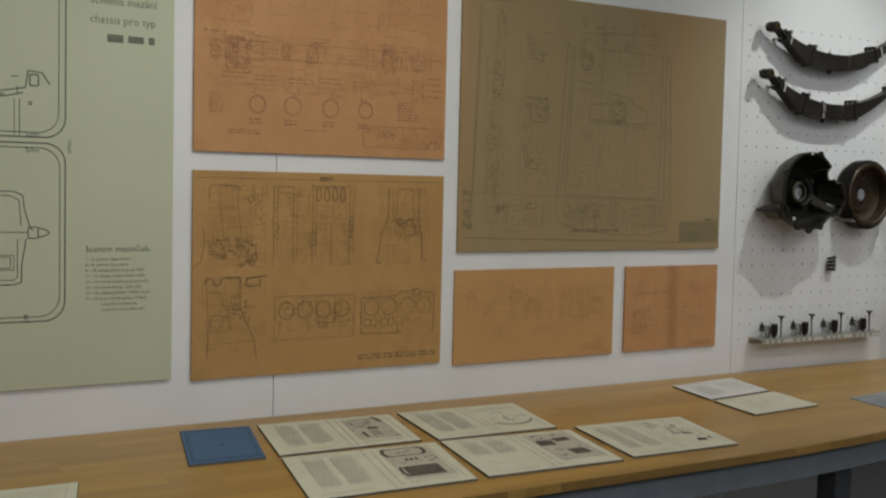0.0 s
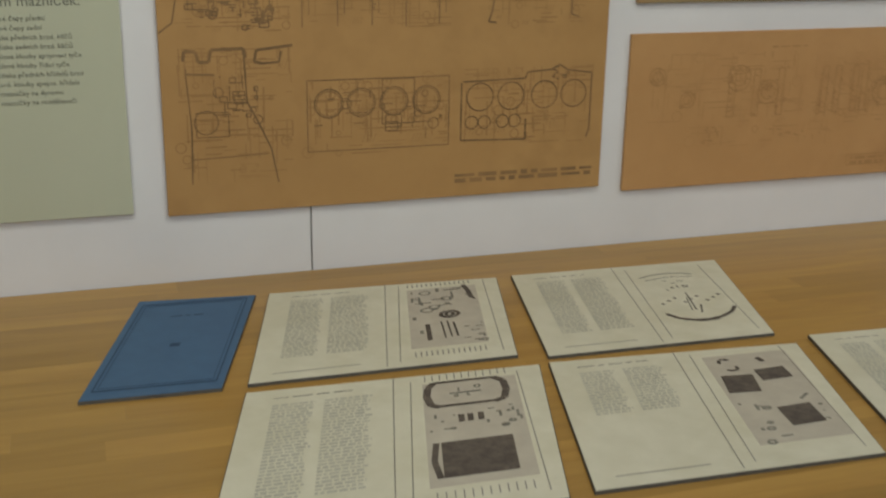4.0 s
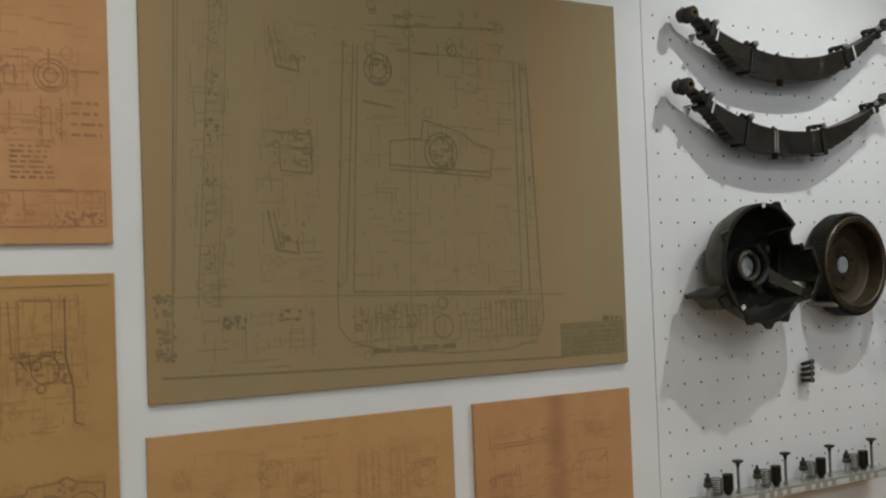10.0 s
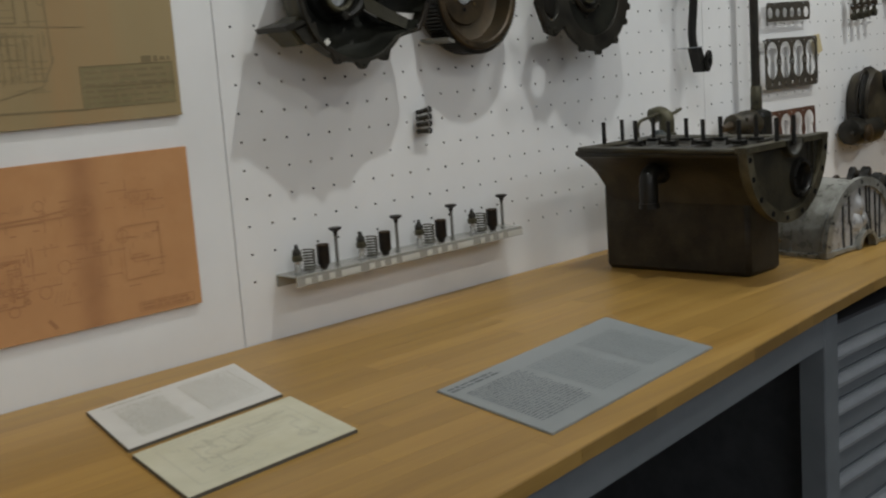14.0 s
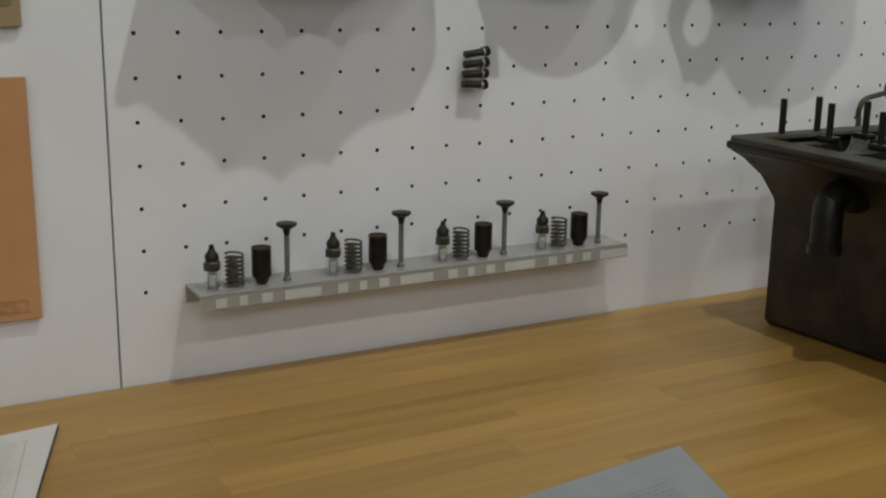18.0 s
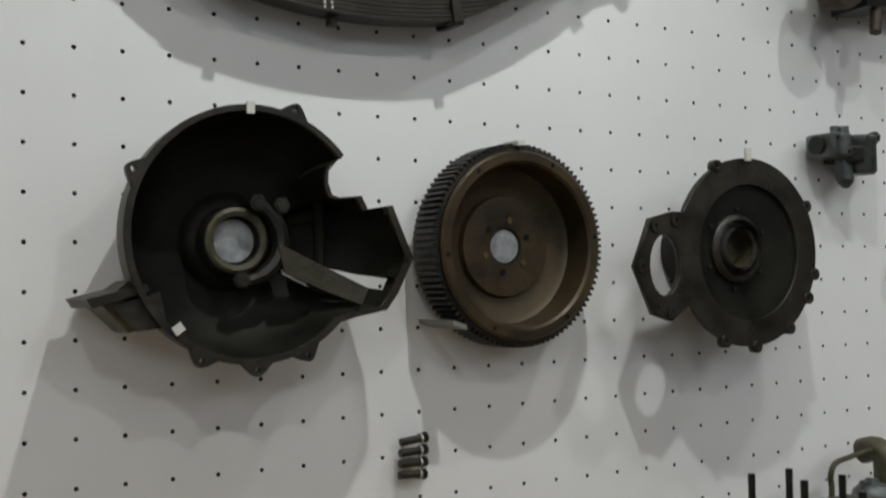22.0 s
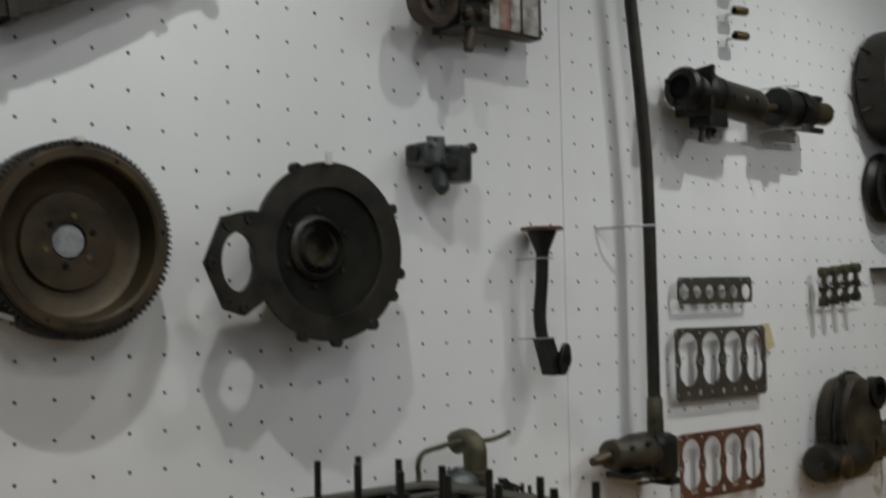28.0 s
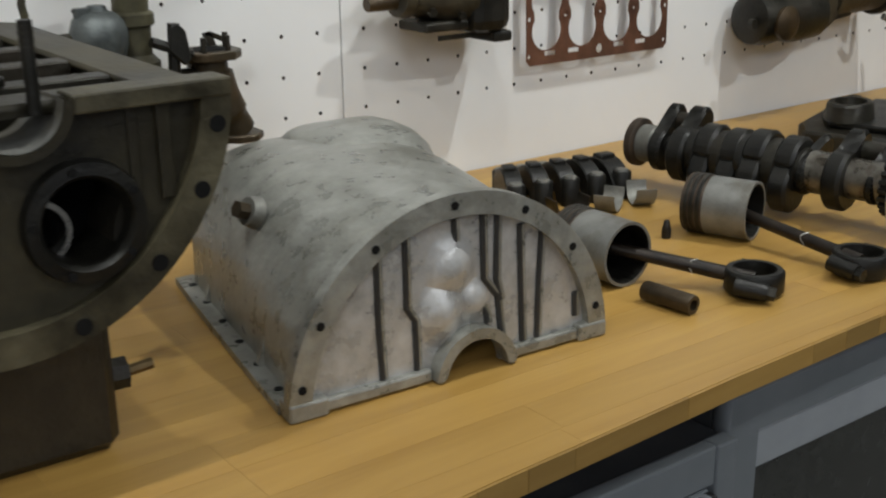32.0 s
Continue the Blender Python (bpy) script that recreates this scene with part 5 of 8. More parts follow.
hub = part("hub", lathe([(0.050, 0.0), (0.050, 0.024), (0.046, 0.030), (0.040, 0.030), (0.036, 0.014), (0.0, 0.014)], facing(HB[0], -0.050, HB[1]), 32, (False, False)), IRON, ob, "worn bearing boss", True)
part("bearing_edge", lathe([(0.0455, 0.028), (0.0455, 0.033), (0.041, 0.036), (0.034, 0.034), (0.034, 0.026)], facing(HB[0], -0.050, HB[1]), 32, (False, False)), IRON_GREEN, hub, "yellowed bearing edge", True)
part("mounting_disc", lathe([(0.030, 0.0), (0.030, 0.002)], facing(HB[0], -0.066, HB[1]), 24), MOUNT, ob, "pale disc that holds the housing")
arc = [(HB[0] + 0.003 + 0.060 * math.cos(radians(a)), -0.088, HB[1] + 0.056 * math.sin(radians(a))) for a in range(66, -91, -12)]
part("fork_claw", tube(arc, [0.009] * 3 + [0.012] * (len(arc) - 6) + [0.009] * 3, 8), IRON_BLACK, ob, "curved claw of the release fork", True)
part("release_fork", loft([[(0.318, -0.100, 1.704), (0.318, -0.080, 1.704), (0.326, -0.080, 1.664), (0.326, -0.100, 1.664)], [(0.385, -0.106, 1.671), (0.385, -0.090, 1.671), (0.378, -0.090, 1.640), (0.378, -0.106, 1.640)], [(0.446, -0.120, 1.640), (0.446, -0.106, 1.640), (0.436, -0.106, 1.616), (0.436, -0.120, 1.616)]]), IRON_GREEN, ob, "release fork arm")
# Bright strip stands in for white wall seen through the pocket.
part("wall_glimpse", loft([[(0.322, -0.103, 1.661), (0.322, -0.097, 1.668)], [(0.358, -0.106, 1.643), (0.358, -0.100, 1.650)]], closed=False, caps=(False, False)), BRIGHT, ob, "bright strip for the white wall seen past the fork")
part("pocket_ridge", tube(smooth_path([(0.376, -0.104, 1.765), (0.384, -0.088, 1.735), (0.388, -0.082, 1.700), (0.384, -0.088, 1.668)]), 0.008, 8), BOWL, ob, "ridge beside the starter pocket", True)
for u, v in ((0.290, 1.760), (0.265, 1.654), (0.325, 1.757)):
    part("stud", rod((u, -0.04, v), (u, -0.100, v), 0.0085, n=8), IRON, ob, "", True)
    part("stud_nut", rod((u, -0.088, v), (u, -0.098, v), 0.0125, n=6), IRON_BLACK, ob)
for a, turn in ((153, 0), (70, 0), (246, 0), (271, 0), (295, 0)):
    u, v = C[0] + 0.172 * math.cos(radians(a)), C[1] + 0.172 * math.sin(radians(a))
    o = Vector((math.cos(radians(a)), math.sin(radians(a))))
    t = Vector((-o.y, o.x))
    tip = Vector((u, v)) + o * 0.008
    ear = [Vector((u, v)) - o * 0.006 + t * 0.026, tip + o * 0.004 + t * 0.009, tip + o * 0.0085 + t * 0.003, tip + o * 0.0085 - t * 0.003, tip + o * 0.004 - t * 0.009, Vector((u, v)) - o * 0.006 - t * 0.026]
    part("lug", plate([[tuple(q) for q in ear], circle(tip.x, tip.y, 0.0042, 10)], on_wall(0, -0.131, 0), 0.0155), IRON, ob, "bolt lug")
# Flat near-black discs in place of bores; their shade is only colour.
for u, v in ((0.493, 1.680), (0.462, 1.748), (0.449, 1.621), (0.414, 1.612)):
    part("bolt_hole", lathe([(0.0045, 0), (0.0045, 0.0012)], facing(u, -0.1455, v), 10), DARK, ob)
foot = part("side_mount", loft([[(0.105, -0.12, 1.655), (0.105, -0.06, 1.655), (0.150, -0.06, 1.600), (0.150, -0.12, 1.600)], [(0.066, -0.13, 1.626), (0.066, -0.04, 1.626), (0.104, -0.05, 1.588), (0.104, -0.12, 1.588)]]), IRON_GREEN, ob, "side mounting foot")
part("mount_plate", loft([[(0.046, -0.14, 1.632), (0.046, -0.03, 1.632), (0.054, -0.03, 1.620), (0.054, -0.14, 1.620)], [(0.122, -0.14, 1.650), (0.122, -0.03, 1.650), (0.126, -0.03, 1.641), (0.126, -0.14, 1.641)]]), IRON, foot)
part("mount_web", loft([[(0.080, -0.136, 1.622), (0.080, -0.130, 1.622), (0.110, -0.130, 1.590), (0.110, -0.136, 1.590)], [(0.140, -0.136, 1.640), (0.140, -0.130, 1.640), (0.150, -0.130, 1.594), (0.150, -0.136, 1.594)]]), IRON, foot)
part("tie", box(0.255, 0.266, -0.149, -0.145, 1.874, 1.890), CHALK, ob, "pale tie that holds the housing")
part("tie", moved(box(-0.007, 0.007, -0.149, -0.145, -0.006, 0.006), Matrix.Translation((0.160, 0, 1.592)) @ Matrix.Rotation(radians(-35), 4, "Y")), CHALK, ob, "pale tie that holds the housing")

# flywheel
ob = thing("flywheel", (0.731, 0, 1.6), "rust-brown steel flywheel with a toothed starter ring", "engine part")
F = facing(0.731, -0.012, 1.703)
part("disc", lathe([(0.150, 0.0), (0.150, 0.084), (0.146, 0.088), (0.133, 0.088), (0.129, 0.084), (0.124, 0.036), (0.116, 0.030), (0.084, 0.027), (0.080, 0.036), (0.052, 0.037), (0.030, 0.036), (0.027, 0.020), (0.027, 0.0)], F, 64, (False, False)), RUST, ob, "rust-brown turned face", True)
part("rear_face", lathe([(0.150, 0.0), (0.027, 0.0)], F, 48, (False, False)), IRON, ob)
part("gear_ring", lathe([(0.151, 0.016), (0.154, 0.016), (0.154, 0.080), (0.151, 0.080)], F, 64, (False, False)), IRON, ob)
for i in range(96):
    a = 2 * math.pi * i / 96
    bm = moved(prism([(0.153, -0.0034), (0.161, -0.0018), (0.161, 0.0018), (0.153, 0.0034)], lie(0, 0, 0.018), 0.060), F @ Matrix.Rotation(a, 4, "Z"))
    part("tooth", bm, IRON, ob)
for i in range(6):
    a = 2 * math.pi * i / 6 + 0.35
    part("bolt_hole", lathe([(0.0052, 0), (0.0052, 0.0015)], F @ Matrix.Translation((0.042 * math.cos(a), 0.042 * math.sin(a), 0.0372)), 10), BRASS if i % 2 else DARK, ob)
for i in range(6):
    a = 2 * math.pi * i / 6 + 0.1
    part("pin_hole", lathe([(0.0032, 0), (0.0032, 0.0012)], F @ Matrix.Translation((0.140 * math.cos(a), 0.140 * math.sin(a), 0.0882)), 8), DARK, ob)
part("tie", moved(box(-0.007, 0.007, -0.004, 0.003, 0.05, 0.091), F @ Matrix.Translation((-0.004, 0.161, 0))), CHALK, ob, "pale tie that holds the flywheel")
part("mounting_disc", lathe([(0.0268, 0.0), (0.0268, 0.002)], F @ Matrix.Translation((0, 0, 0.030)), 24), MOUNT, ob, "pale disc that holds the flywheel")
part("bracket", loft([[(0.590, -0.01, 1.590), (0.590, -0.01, 1.584), (0.612, -0.01, 1.576), (0.612, -0.01, 1.582)], [(0.594, -0.108, 1.590), (0.594, -0.108, 1.582), (0.618, -0.108, 1.574), (0.618, -0.108, 1.582)]]), ALLOY_DULL, ob, "worn steel support bracket")

# clutch side cover
C2 = (1.230, 1.692)
COVER = Matrix.Translation((-0.029, -0.040, 0))


def cover_part(name, bm, material, parent, label="", smooth=False):
    return part(name, moved(bm, COVER), material, parent, label, smooth)


ob = thing("housing_cover", (C2[0], 0, 1.6), "black round cast cover plate with a starter eye", "engine part")
outline = circle(C2[0], C2[1], 0.166, 48, -148, 156) + [(1.052, 1.760), (1.003, 1.748), (0.968, 1.668), (1.006, 1.588), (1.045, 1.576)]
eye = [(1.033 + 0.034 * math.cos(t), 1.670 + 0.052 * math.sin(t)) for t in [2 * math.pi * i / 22 for i in range(22)]]
HC = (C2[0] - 0.030, C2[1] + 0.006)
cover_part("flange", plate([outline, eye, circle(*C2, 0.120, 40)], on_wall(0, -0.068, 0), 0.012), IRON, ob, "bolting flange with an open starter eye")
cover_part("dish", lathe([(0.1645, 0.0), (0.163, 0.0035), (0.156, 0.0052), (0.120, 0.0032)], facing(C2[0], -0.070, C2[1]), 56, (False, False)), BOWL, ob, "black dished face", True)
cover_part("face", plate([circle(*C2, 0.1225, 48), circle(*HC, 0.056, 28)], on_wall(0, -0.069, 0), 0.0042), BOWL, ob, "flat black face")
cover_part("standoff", lathe([(0.075, 0.0), (0.058, 0.102)], facing(HC[0], 0.036, HC[1]), 28, (False, False)), IRON_BLACK, ob, "", True)
cover_part("hub", lathe([(0.060, -0.01), (0.060, 0.006), (0.055, 0.012), (0.051, 0.013), (0.048, 0.004), (0.047, -0.02)], facing(HC[0], -0.074, HC[1]), 36, (False, False)), IRON, ob, "turned hub", True)
cover_part("hub_step", lathe([(0.0475, -0.02), (0.0475, 0.0), (0.040, 0.004), (0.037, -0.004), (0.037, -0.02)], facing(HC[0], -0.074, HC[1]), 36, (False, False)), IRON_BLACK, ob, "", True)
cover_part("bearing_sleeve", lathe([(0.0375, 0.014), (0.0375, -0.03), (0.0335, -0.03), (0.0335, 0.012)], facing(HC[0], -0.074, HC[1]), 32, (False, False)), BRIGHT, ob, "bright bearing sleeve", True)
cover_part("sleeve_inside", lathe([(0.0332, 0.010), (0.0325, -0.026), (0.0, -0.027)], facing(HC[0], -0.074, HC[1]), 28, (False, False)), IRON_GREEN, ob, "dull inside of the sleeve", True)
for i in range(6):
    a = 2 * math.pi * i / 6 + 1.5
    cover_part("hub_bolt", lathe([(0.0045, 0), (0.0045, 0.004)], facing(HC[0] + 0.070 * math.cos(a), -0.073, HC[1] + 0.070 * math.sin(a)), 6), IRON, ob)
for a in (117, 30, -14, -30, -55, -86, -112):
    u, v = C2[0] + 0.167 * math.cos(radians(a)), C2[1] + 0.167 * math.sin(radians(a))
    cover_part("lug", plate([circle(u, v, 0.011, 14), circle(u, v, 0.004, 8)], on_wall(0, -0.068, 0), 0.014), IRON, ob, "bolt lug")
for u, v in ((1.012, 1.736), (1.056, 1.746), (0.981, 1.668), (1.012, 1.600), (1.044, 1.591)):
    cover_part("eye_lug", plate([circle(u, v, 0.011, 12), circle(u, v, 0.0035, 8)], on_wall(0, -0.0801, 0), 0.004), IRON, ob)
cover_part("tie", box(C2[0] - 0.016, C2[0] - 0.004, -0.092, -0.086, 1.852, 1.874), CHALK, ob, "pale tie that holds the cover")

# four bolts in a row on the board
for i in range(4):
    z = 1.402 - i * 0.0165
    m = Matrix.Translation((0.548 - 0.001 * i, -0.022, z)) @ Matrix.Rotation(radians(88 - 3 * (1.5 - i)), 4, "Y")
    ob = thing("bolt", (0.566, -0.02, z), "short dark steel bolt clipped to the pegboard", "bolt", "row of four bolts")
    part("shank", lathe([(0.0062, 0.0), (0.0062, 0.038)], m, 12), IRON, ob, "", True)
    part("head", lathe([(0.0075, 0.038), (0.0088, 0.039), (0.0088, 0.046), (0.006, 0.048)], m, 6), IRON_BLACK, ob)
    part("washer", lathe([(0.0085, 0.034), (0.0085, 0.037)], m, 12), BRIGHT, ob)
    part("support", box(0.562, 0.566, -0.02, 0.004, z - 0.002, z + 0.002), IRON_BLACK, ob)

# acrylic shelf with valve gear
SZ = 1.055
ob = thing("acrylic_shelf", (0.46, 0, SZ - 0.006), "clear acrylic wall shelf with small white labels", "shelf")
part("ledge", box(0.062, 0.868, -0.079, -0.001, SZ - 0.004, SZ, 0.0008), ACRYLIC, ob)
part("lip", box(0.062, 0.868, -0.081, -0.0775, SZ - 0.024, SZ - 0.0042), ACRYLIC, ob)
part("back_strip", box(0.062, 0.868, -0.004, -0.0008, SZ - 0.030, SZ - 0.006), ACRYLIC, ob)
for i in range(4):
    for k, wd in ((0.094, 0.018), (0.130, 0.013), (0.168, 0.018), (0.228, 0.062)):
        part("label", box(k - wd / 2 + i * 0.2025, k + wd / 2 + i * 0.2025, -0.0825, -0.0814, SZ - 0.022, SZ - 0.007), PAPER_DULL, ob, "small blank white label")


def spark_plug(x, y):
    ob = thing("spark_plug", (x, y, SZ), "old dark spark plug on a clear stand", "spark plug", "spark plugs on the shelf")
    m = lie(x, y, SZ)
    part("stand", lathe([(0.010, 0), (0.008, 0.003), (0.007, 0.026)], m, 14), CLEAR, ob, "clear stand", True)
    part("thread", lathe([(0.0055, 0.024), (0.0065, 0.026), (0.0065, 0.032)], m, 12), BRIGHT, ob, "", True)
    part("hex", lathe([(0.0125, 0.031), (0.0135, 0.033), (0.0135, 0.043), (0.010, 0.046)], m, 6), IRON_GREEN, ob, "tarnished hexagon")
    part("insulator", lathe([(0.0095, 0.045), (0.0112, 0.050), (0.0105, 0.056), (0.006, 0.061), (0.0048, 0.065)], m, 14), IRON, ob, "dirty dark insulator", True)
    part("terminal", lathe([(0.0038, 0.064), (0.0042, 0.068), (0.0034, 0.071), (0.0, 0.0715)], m, 12, (True, False)), IRON_BLACK, ob, "", True)


def coil_spring(x, y):
    ob = thing("valve_spring", (x, y, SZ), "small dark coil valve spring", "spring", "valve springs on the shelf")
    pts = [(x + 0.0135 * math.cos(a), y + 0.0135 * math.sin(a), SZ + 0.0025 + 0.052 * a / (15 * math.pi)) for a in [0.45 * k for k in range(106)]]
    part("coil", tube(pts, 0.0019, 6), IRON_GREEN, ob, "", True)


def tappet(x, y):
    ob = thing("valve_tappet", (x, y, SZ), "browned steel tappet barrel", "tappet", "tappets on the shelf")
    part("barrel", lathe([(0.007, 0.0), (0.0105, 0.004), (0.0115, 0.009), (0.0150, 0.013), (0.0155, 0.016), (0.0155, 0.056)], lie(x, y, SZ), 22), RUSTY_BLACK, ob, "", True)
    part("rim", lathe([(0.0155, 0.056), (0.0158, 0.057), (0.0158, 0.0595), (0.0135, 0.0600), (0.0125, 0.057), (0.0, 0.056)], lie(x, y, SZ), 22, (True, False)), RUST, ob, "worn brown rim", True)


def valve(x, y):
    ob = thing("engine_valve", (x, y, SZ), "steel engine valve standing on its stem", "valve", "valves on the shelf")
    part("stem", lathe([(0.0065, 0.0), (0.0065, 0.005), (0.0042, 0.007), (0.0042, 0.080)], lie(x, y, SZ), 12), ALLOY_DULL, ob, "", True)
    part("head", lathe([(0.0042, 0.074), (0.0065, 0.084), (0.0160, 0.090), (0.0165, 0.094), (0.012, 0.095)], lie(x, y, SZ), 22), IRON, ob, "dark valve head", True)


for i in range(4):
    k = i * 0.2025
    spark_plug(0.091 + k, -0.050)
    coil_spring(0.127 + k, -0.050)
    tappet(0.171 + k, -0.050)
    valve(0.214 + k, -0.050)

# water pump with its hose elbow
ob = thing("water_pump", (1.56, 0, 2.12), "rust-flecked water pump with a pipe elbow and a painted plate", "engine part")
part("elbow", tube(smooth_path([(1.424, -0.09, 2.405), (1.424, -0.09, 2.432), (1.442, -0.09, 2.452), (1.49, -0.09, 2.458), (1.548, -0.088, 2.455), (1.575, -0.086, 2.432), (1.578, -0.085, 2.392), (1.570, -0.085, 2.350)]), [0.020] * 9 + [0.0165] * 8 + [0.021] * 26, 14), RUSTY_CAST, ob, "bent cast pipe", True)
part("elbow_mouth", rod((1.424, -0.09, 2.386), (1.424, -0.09, 2.414), 0.0265, n=8), RUSTY_CAST, ob, "hexagon pipe mouth")
part("elbow_collar", rod((1.468, -0.09, 2.457), (1.490, -0.09, 2.459), 0.0262, n=14), RUSTY_CAST, ob, "", True)
part("elbow_collar", rod((1.512, -0.09, 2.459), (1.535, -0.09, 2.457), 0.0285, n=14), IRON, ob, "", True)
part("elbow_collar", rod((1.579, -0.085, 2.408), (1.578, -0.085, 2.385), 0.0295, n=14), RUSTY_CAST, ob, "", True)
part("union", rod((1.570, -0.085, 2.366), (1.565, -0.085, 2.290), 0.0305, 0.029, n=10), RUSTY_CAST, ob, "threaded union")
part("union_rim", rod((1.570, -0.085, 2.372), (1.569, -0.085, 2.358), 0.034, n=10), IRON, ob)
part("pulley_flange", lathe([(0.053, 0.0), (0.056, 0.03), (0.053, 0.042), (0.041, 0.044), (0.035, 0.030), (0.030, 0.018), (0.016, 0.016), (0.013, 0.026), (0.0, 0.027)], facing(1.461, -0.075, 2.213), 32, (True, False)), RUSTY_CAST, ob, "grimy drive flange", True)
part("neck", rod((1.485, -0.06, 2.213), (1.56, -0.06, 2.225), 0.036, 0.044, n=16), IRON, ob, "", True)
part("body", loft([[(1.525, -0.02, 2.285), (1.525, -0.108, 2.280), (1.525, -0.108, 2.170), (1.525, -0.02, 2.165)], [(1.62, -0.02, 2.290), (1.62, -0.100, 2.288), (1.62, -0.100, 2.178), (1.62, -0.02, 2.176)]]), IRON_BLACK, ob, "oily cast body")
part("cover_plate", box(1.612, 1.805, -0.076, -0.03, 2.182, 2.290, 0.006), RUSTY_CAST, ob, "rusty cover plate")
WORN_WHITE = surface("worn_white_paint", (0.22, 0.20, 0.17), (0.55, 0.53, 0.50), 0.7, scale=30, bump=0.3, stain=(0.11, 0.075, 0.05), stain_scale=26)
WORN_RED = surface("worn_red_paint", (0.20, 0.11, 0.085), (0.40, 0.21, 0.165), 0.7, scale=30, bump=0.3, stain=(0.34, 0.31, 0.28), stain_scale=30)
for u0, u1, mat in ((1.640, 1.668, WORN_WHITE), (1.670, 1.700, WORN_RED), (1.703, 1.732, WORN_WHITE), (1.742, 1.790, WORN_WHITE)):
    part("paint_band", box(u0, u1, -0.0785, -0.0761, 2.188, 2.285), mat, ob, "worn white and red paint")
for u, v in ((1.795, 2.278), (1.795, 2.196), (1.735, 2.284), (1.735, 2.190)):
    part("bolt", lathe([(0.006, 0), (0.006, 0.006)], facing(u, -0.076, v), 6), IRON, ob)
part("outlet", rod((1.574, -0.09, 2.180), (1.556, -0.10, 2.122), 0.0115, n=10), RUSTY_CAST, ob, "", True)
for u, v in ((1.540, 2.262), (1.560, 2.236), (1.586, 2.268), (1.545, 2.196), (1.590, 2.200), (1.605, 2.240)):
    part("nut", lathe([(0.012, 0), (0.012, 0.014), (0.006, 0.019)], facing(u, -0.104, v), 6), RUSTY_CAST, ob)
ob.location.x += 0.018

# fuel pump
ob = thing("fuel_pump", (1.51, 0, 1.83), "small blue-grey alloy fuel pump", "engine part")
part("left_block", box(1.438, 1.494, -0.085, -0.015, 1.878, 1.924, 0.006), PUMP_GREY, ob, "squared inlet block")
part("block_cap", rod((1.443, -0.05, 1.901), (1.428, -0.05, 1.901), 0.018, n=16), IRON_BLACK, ob, "", True)
part("cup", lathe([(0.030, 0.0), (0.034, 0.006), (0.034, 0.058), (0.037, 0.062), (0.037, 0.072), (0.030, 0.076), (0.0, 0.077)], lie(1.545, -0.055, 1.848), 24, (True, False)), PUMP_GREY, ob, "round pump cup", True)
part("neck", rod((1.502, -0.055, 1.836), (1.497, -0.055, 1.940), 0.017, 0.014, n=14), PUMP_GREY, ob, "", True)
part("neck_nut", rod((1.498, -0.055, 1.902), (1.497, -0.055, 1.918), 0.023, n=6), IRON_BLACK, ob)
part("stub", rod((1.476, -0.055, 1.922), (1.475, -0.055, 1.940), 0.008, n=10), PUMP_GREY, ob, "", True)
part("bridge", box(1.49, 1.53, -0.085, -0.012, 1.868, 1.902, 0.006), IRON_BLACK, ob)
part("tip", lathe([(0.017, 0.0), (0.015, -0.012), (0.006, -0.022), (0.0, -0.023)], lie(1.505, -0.055, 1.842), 14, (True, False)), PUMP_GREY, ob, "", True)
part("outlet", rod((1.566, -0.055, 1.914), (1.592, -0.055, 1.924), 0.009, n=10), PUMP_GREY, ob, "", True)
part("outlet_nut", rod((1.582, -0.055, 1.920), (1.597, -0.055, 1.926), 0.0125, n=6), IRON, ob)
for u, v in ((1.450, 1.914), (1.482, 1.888), (1.532, 1.917), (1.560, 1.917)):
    part("cover_screw", lathe([(0.0045, 0), (0.0045, 0.004)], facing(u, -0.0855, v), 6), IRON, ob)
ob.location.x += 0.026

# strainer pipe
ob = thing("oil_pickup", (1.83, 0, 1.42), "black oil pickup pipe with a flat strainer cap", "engine part")
part("cap", lathe([(0.048, 0), (0.048, 0.007)], lie(1.827, -0.055, 1.755), 24), COPPER, ob, "brown flat cap", True)
part("funnel", lathe([(0.014, 0), (0.016, 0.012), (0.032, 0.05), (0.034, 0.058)], lie(1.827, -0.055, 1.697), 18), IRON_BLACK, ob, "", True)
part("pipe", tube(smooth_path([(1.827, -0.055, 1.70), (1.828, -0.05, 1.64), (1.824, -0.045, 1.56), (1.828, -0.05, 1.50)]), 0.0145, 14), IRON_BLACK, ob, "", True)
part("foot", loft([[(1.812, -0.068, 1.515), (1.812, -0.032, 1.515), (1.843, -0.032, 1.515), (1.843, -0.068, 1.515)], [(1.838, -0.075, 1.43), (1.838, -0.035, 1.43), (1.872, -0.035, 1.43), (1.872, -0.075, 1.43)]]), IRON_BLACK, ob, "angled foot")
part("foot_flange", prism([(1.866 + 0.018 * math.cos(t) + 0.006 * math.sin(t), 1.466 + 0.036 * math.sin(t)) for t in [2 * math.pi * i / 20 for i in range(20)]], on_wall(0, -0.072, 0), 0.012, 0.002), IRON_BLACK, ob, "oval foot flange")
part("flange_eye", lathe([(0.010, 0), (0.010, 0.001)], facing(1.867, -0.0842, 1.466), 14), DARK, ob)
for z in (1.69, 1.512):
    part("tie", tube([(1.795, -0.005, z), (1.81, -0.07, z + 0.002), (1.845, -0.07, z + 0.003), (1.86, -0.005, z)], 0.0016, 5), STEEL_LIGHT, ob, "thin wire loop")

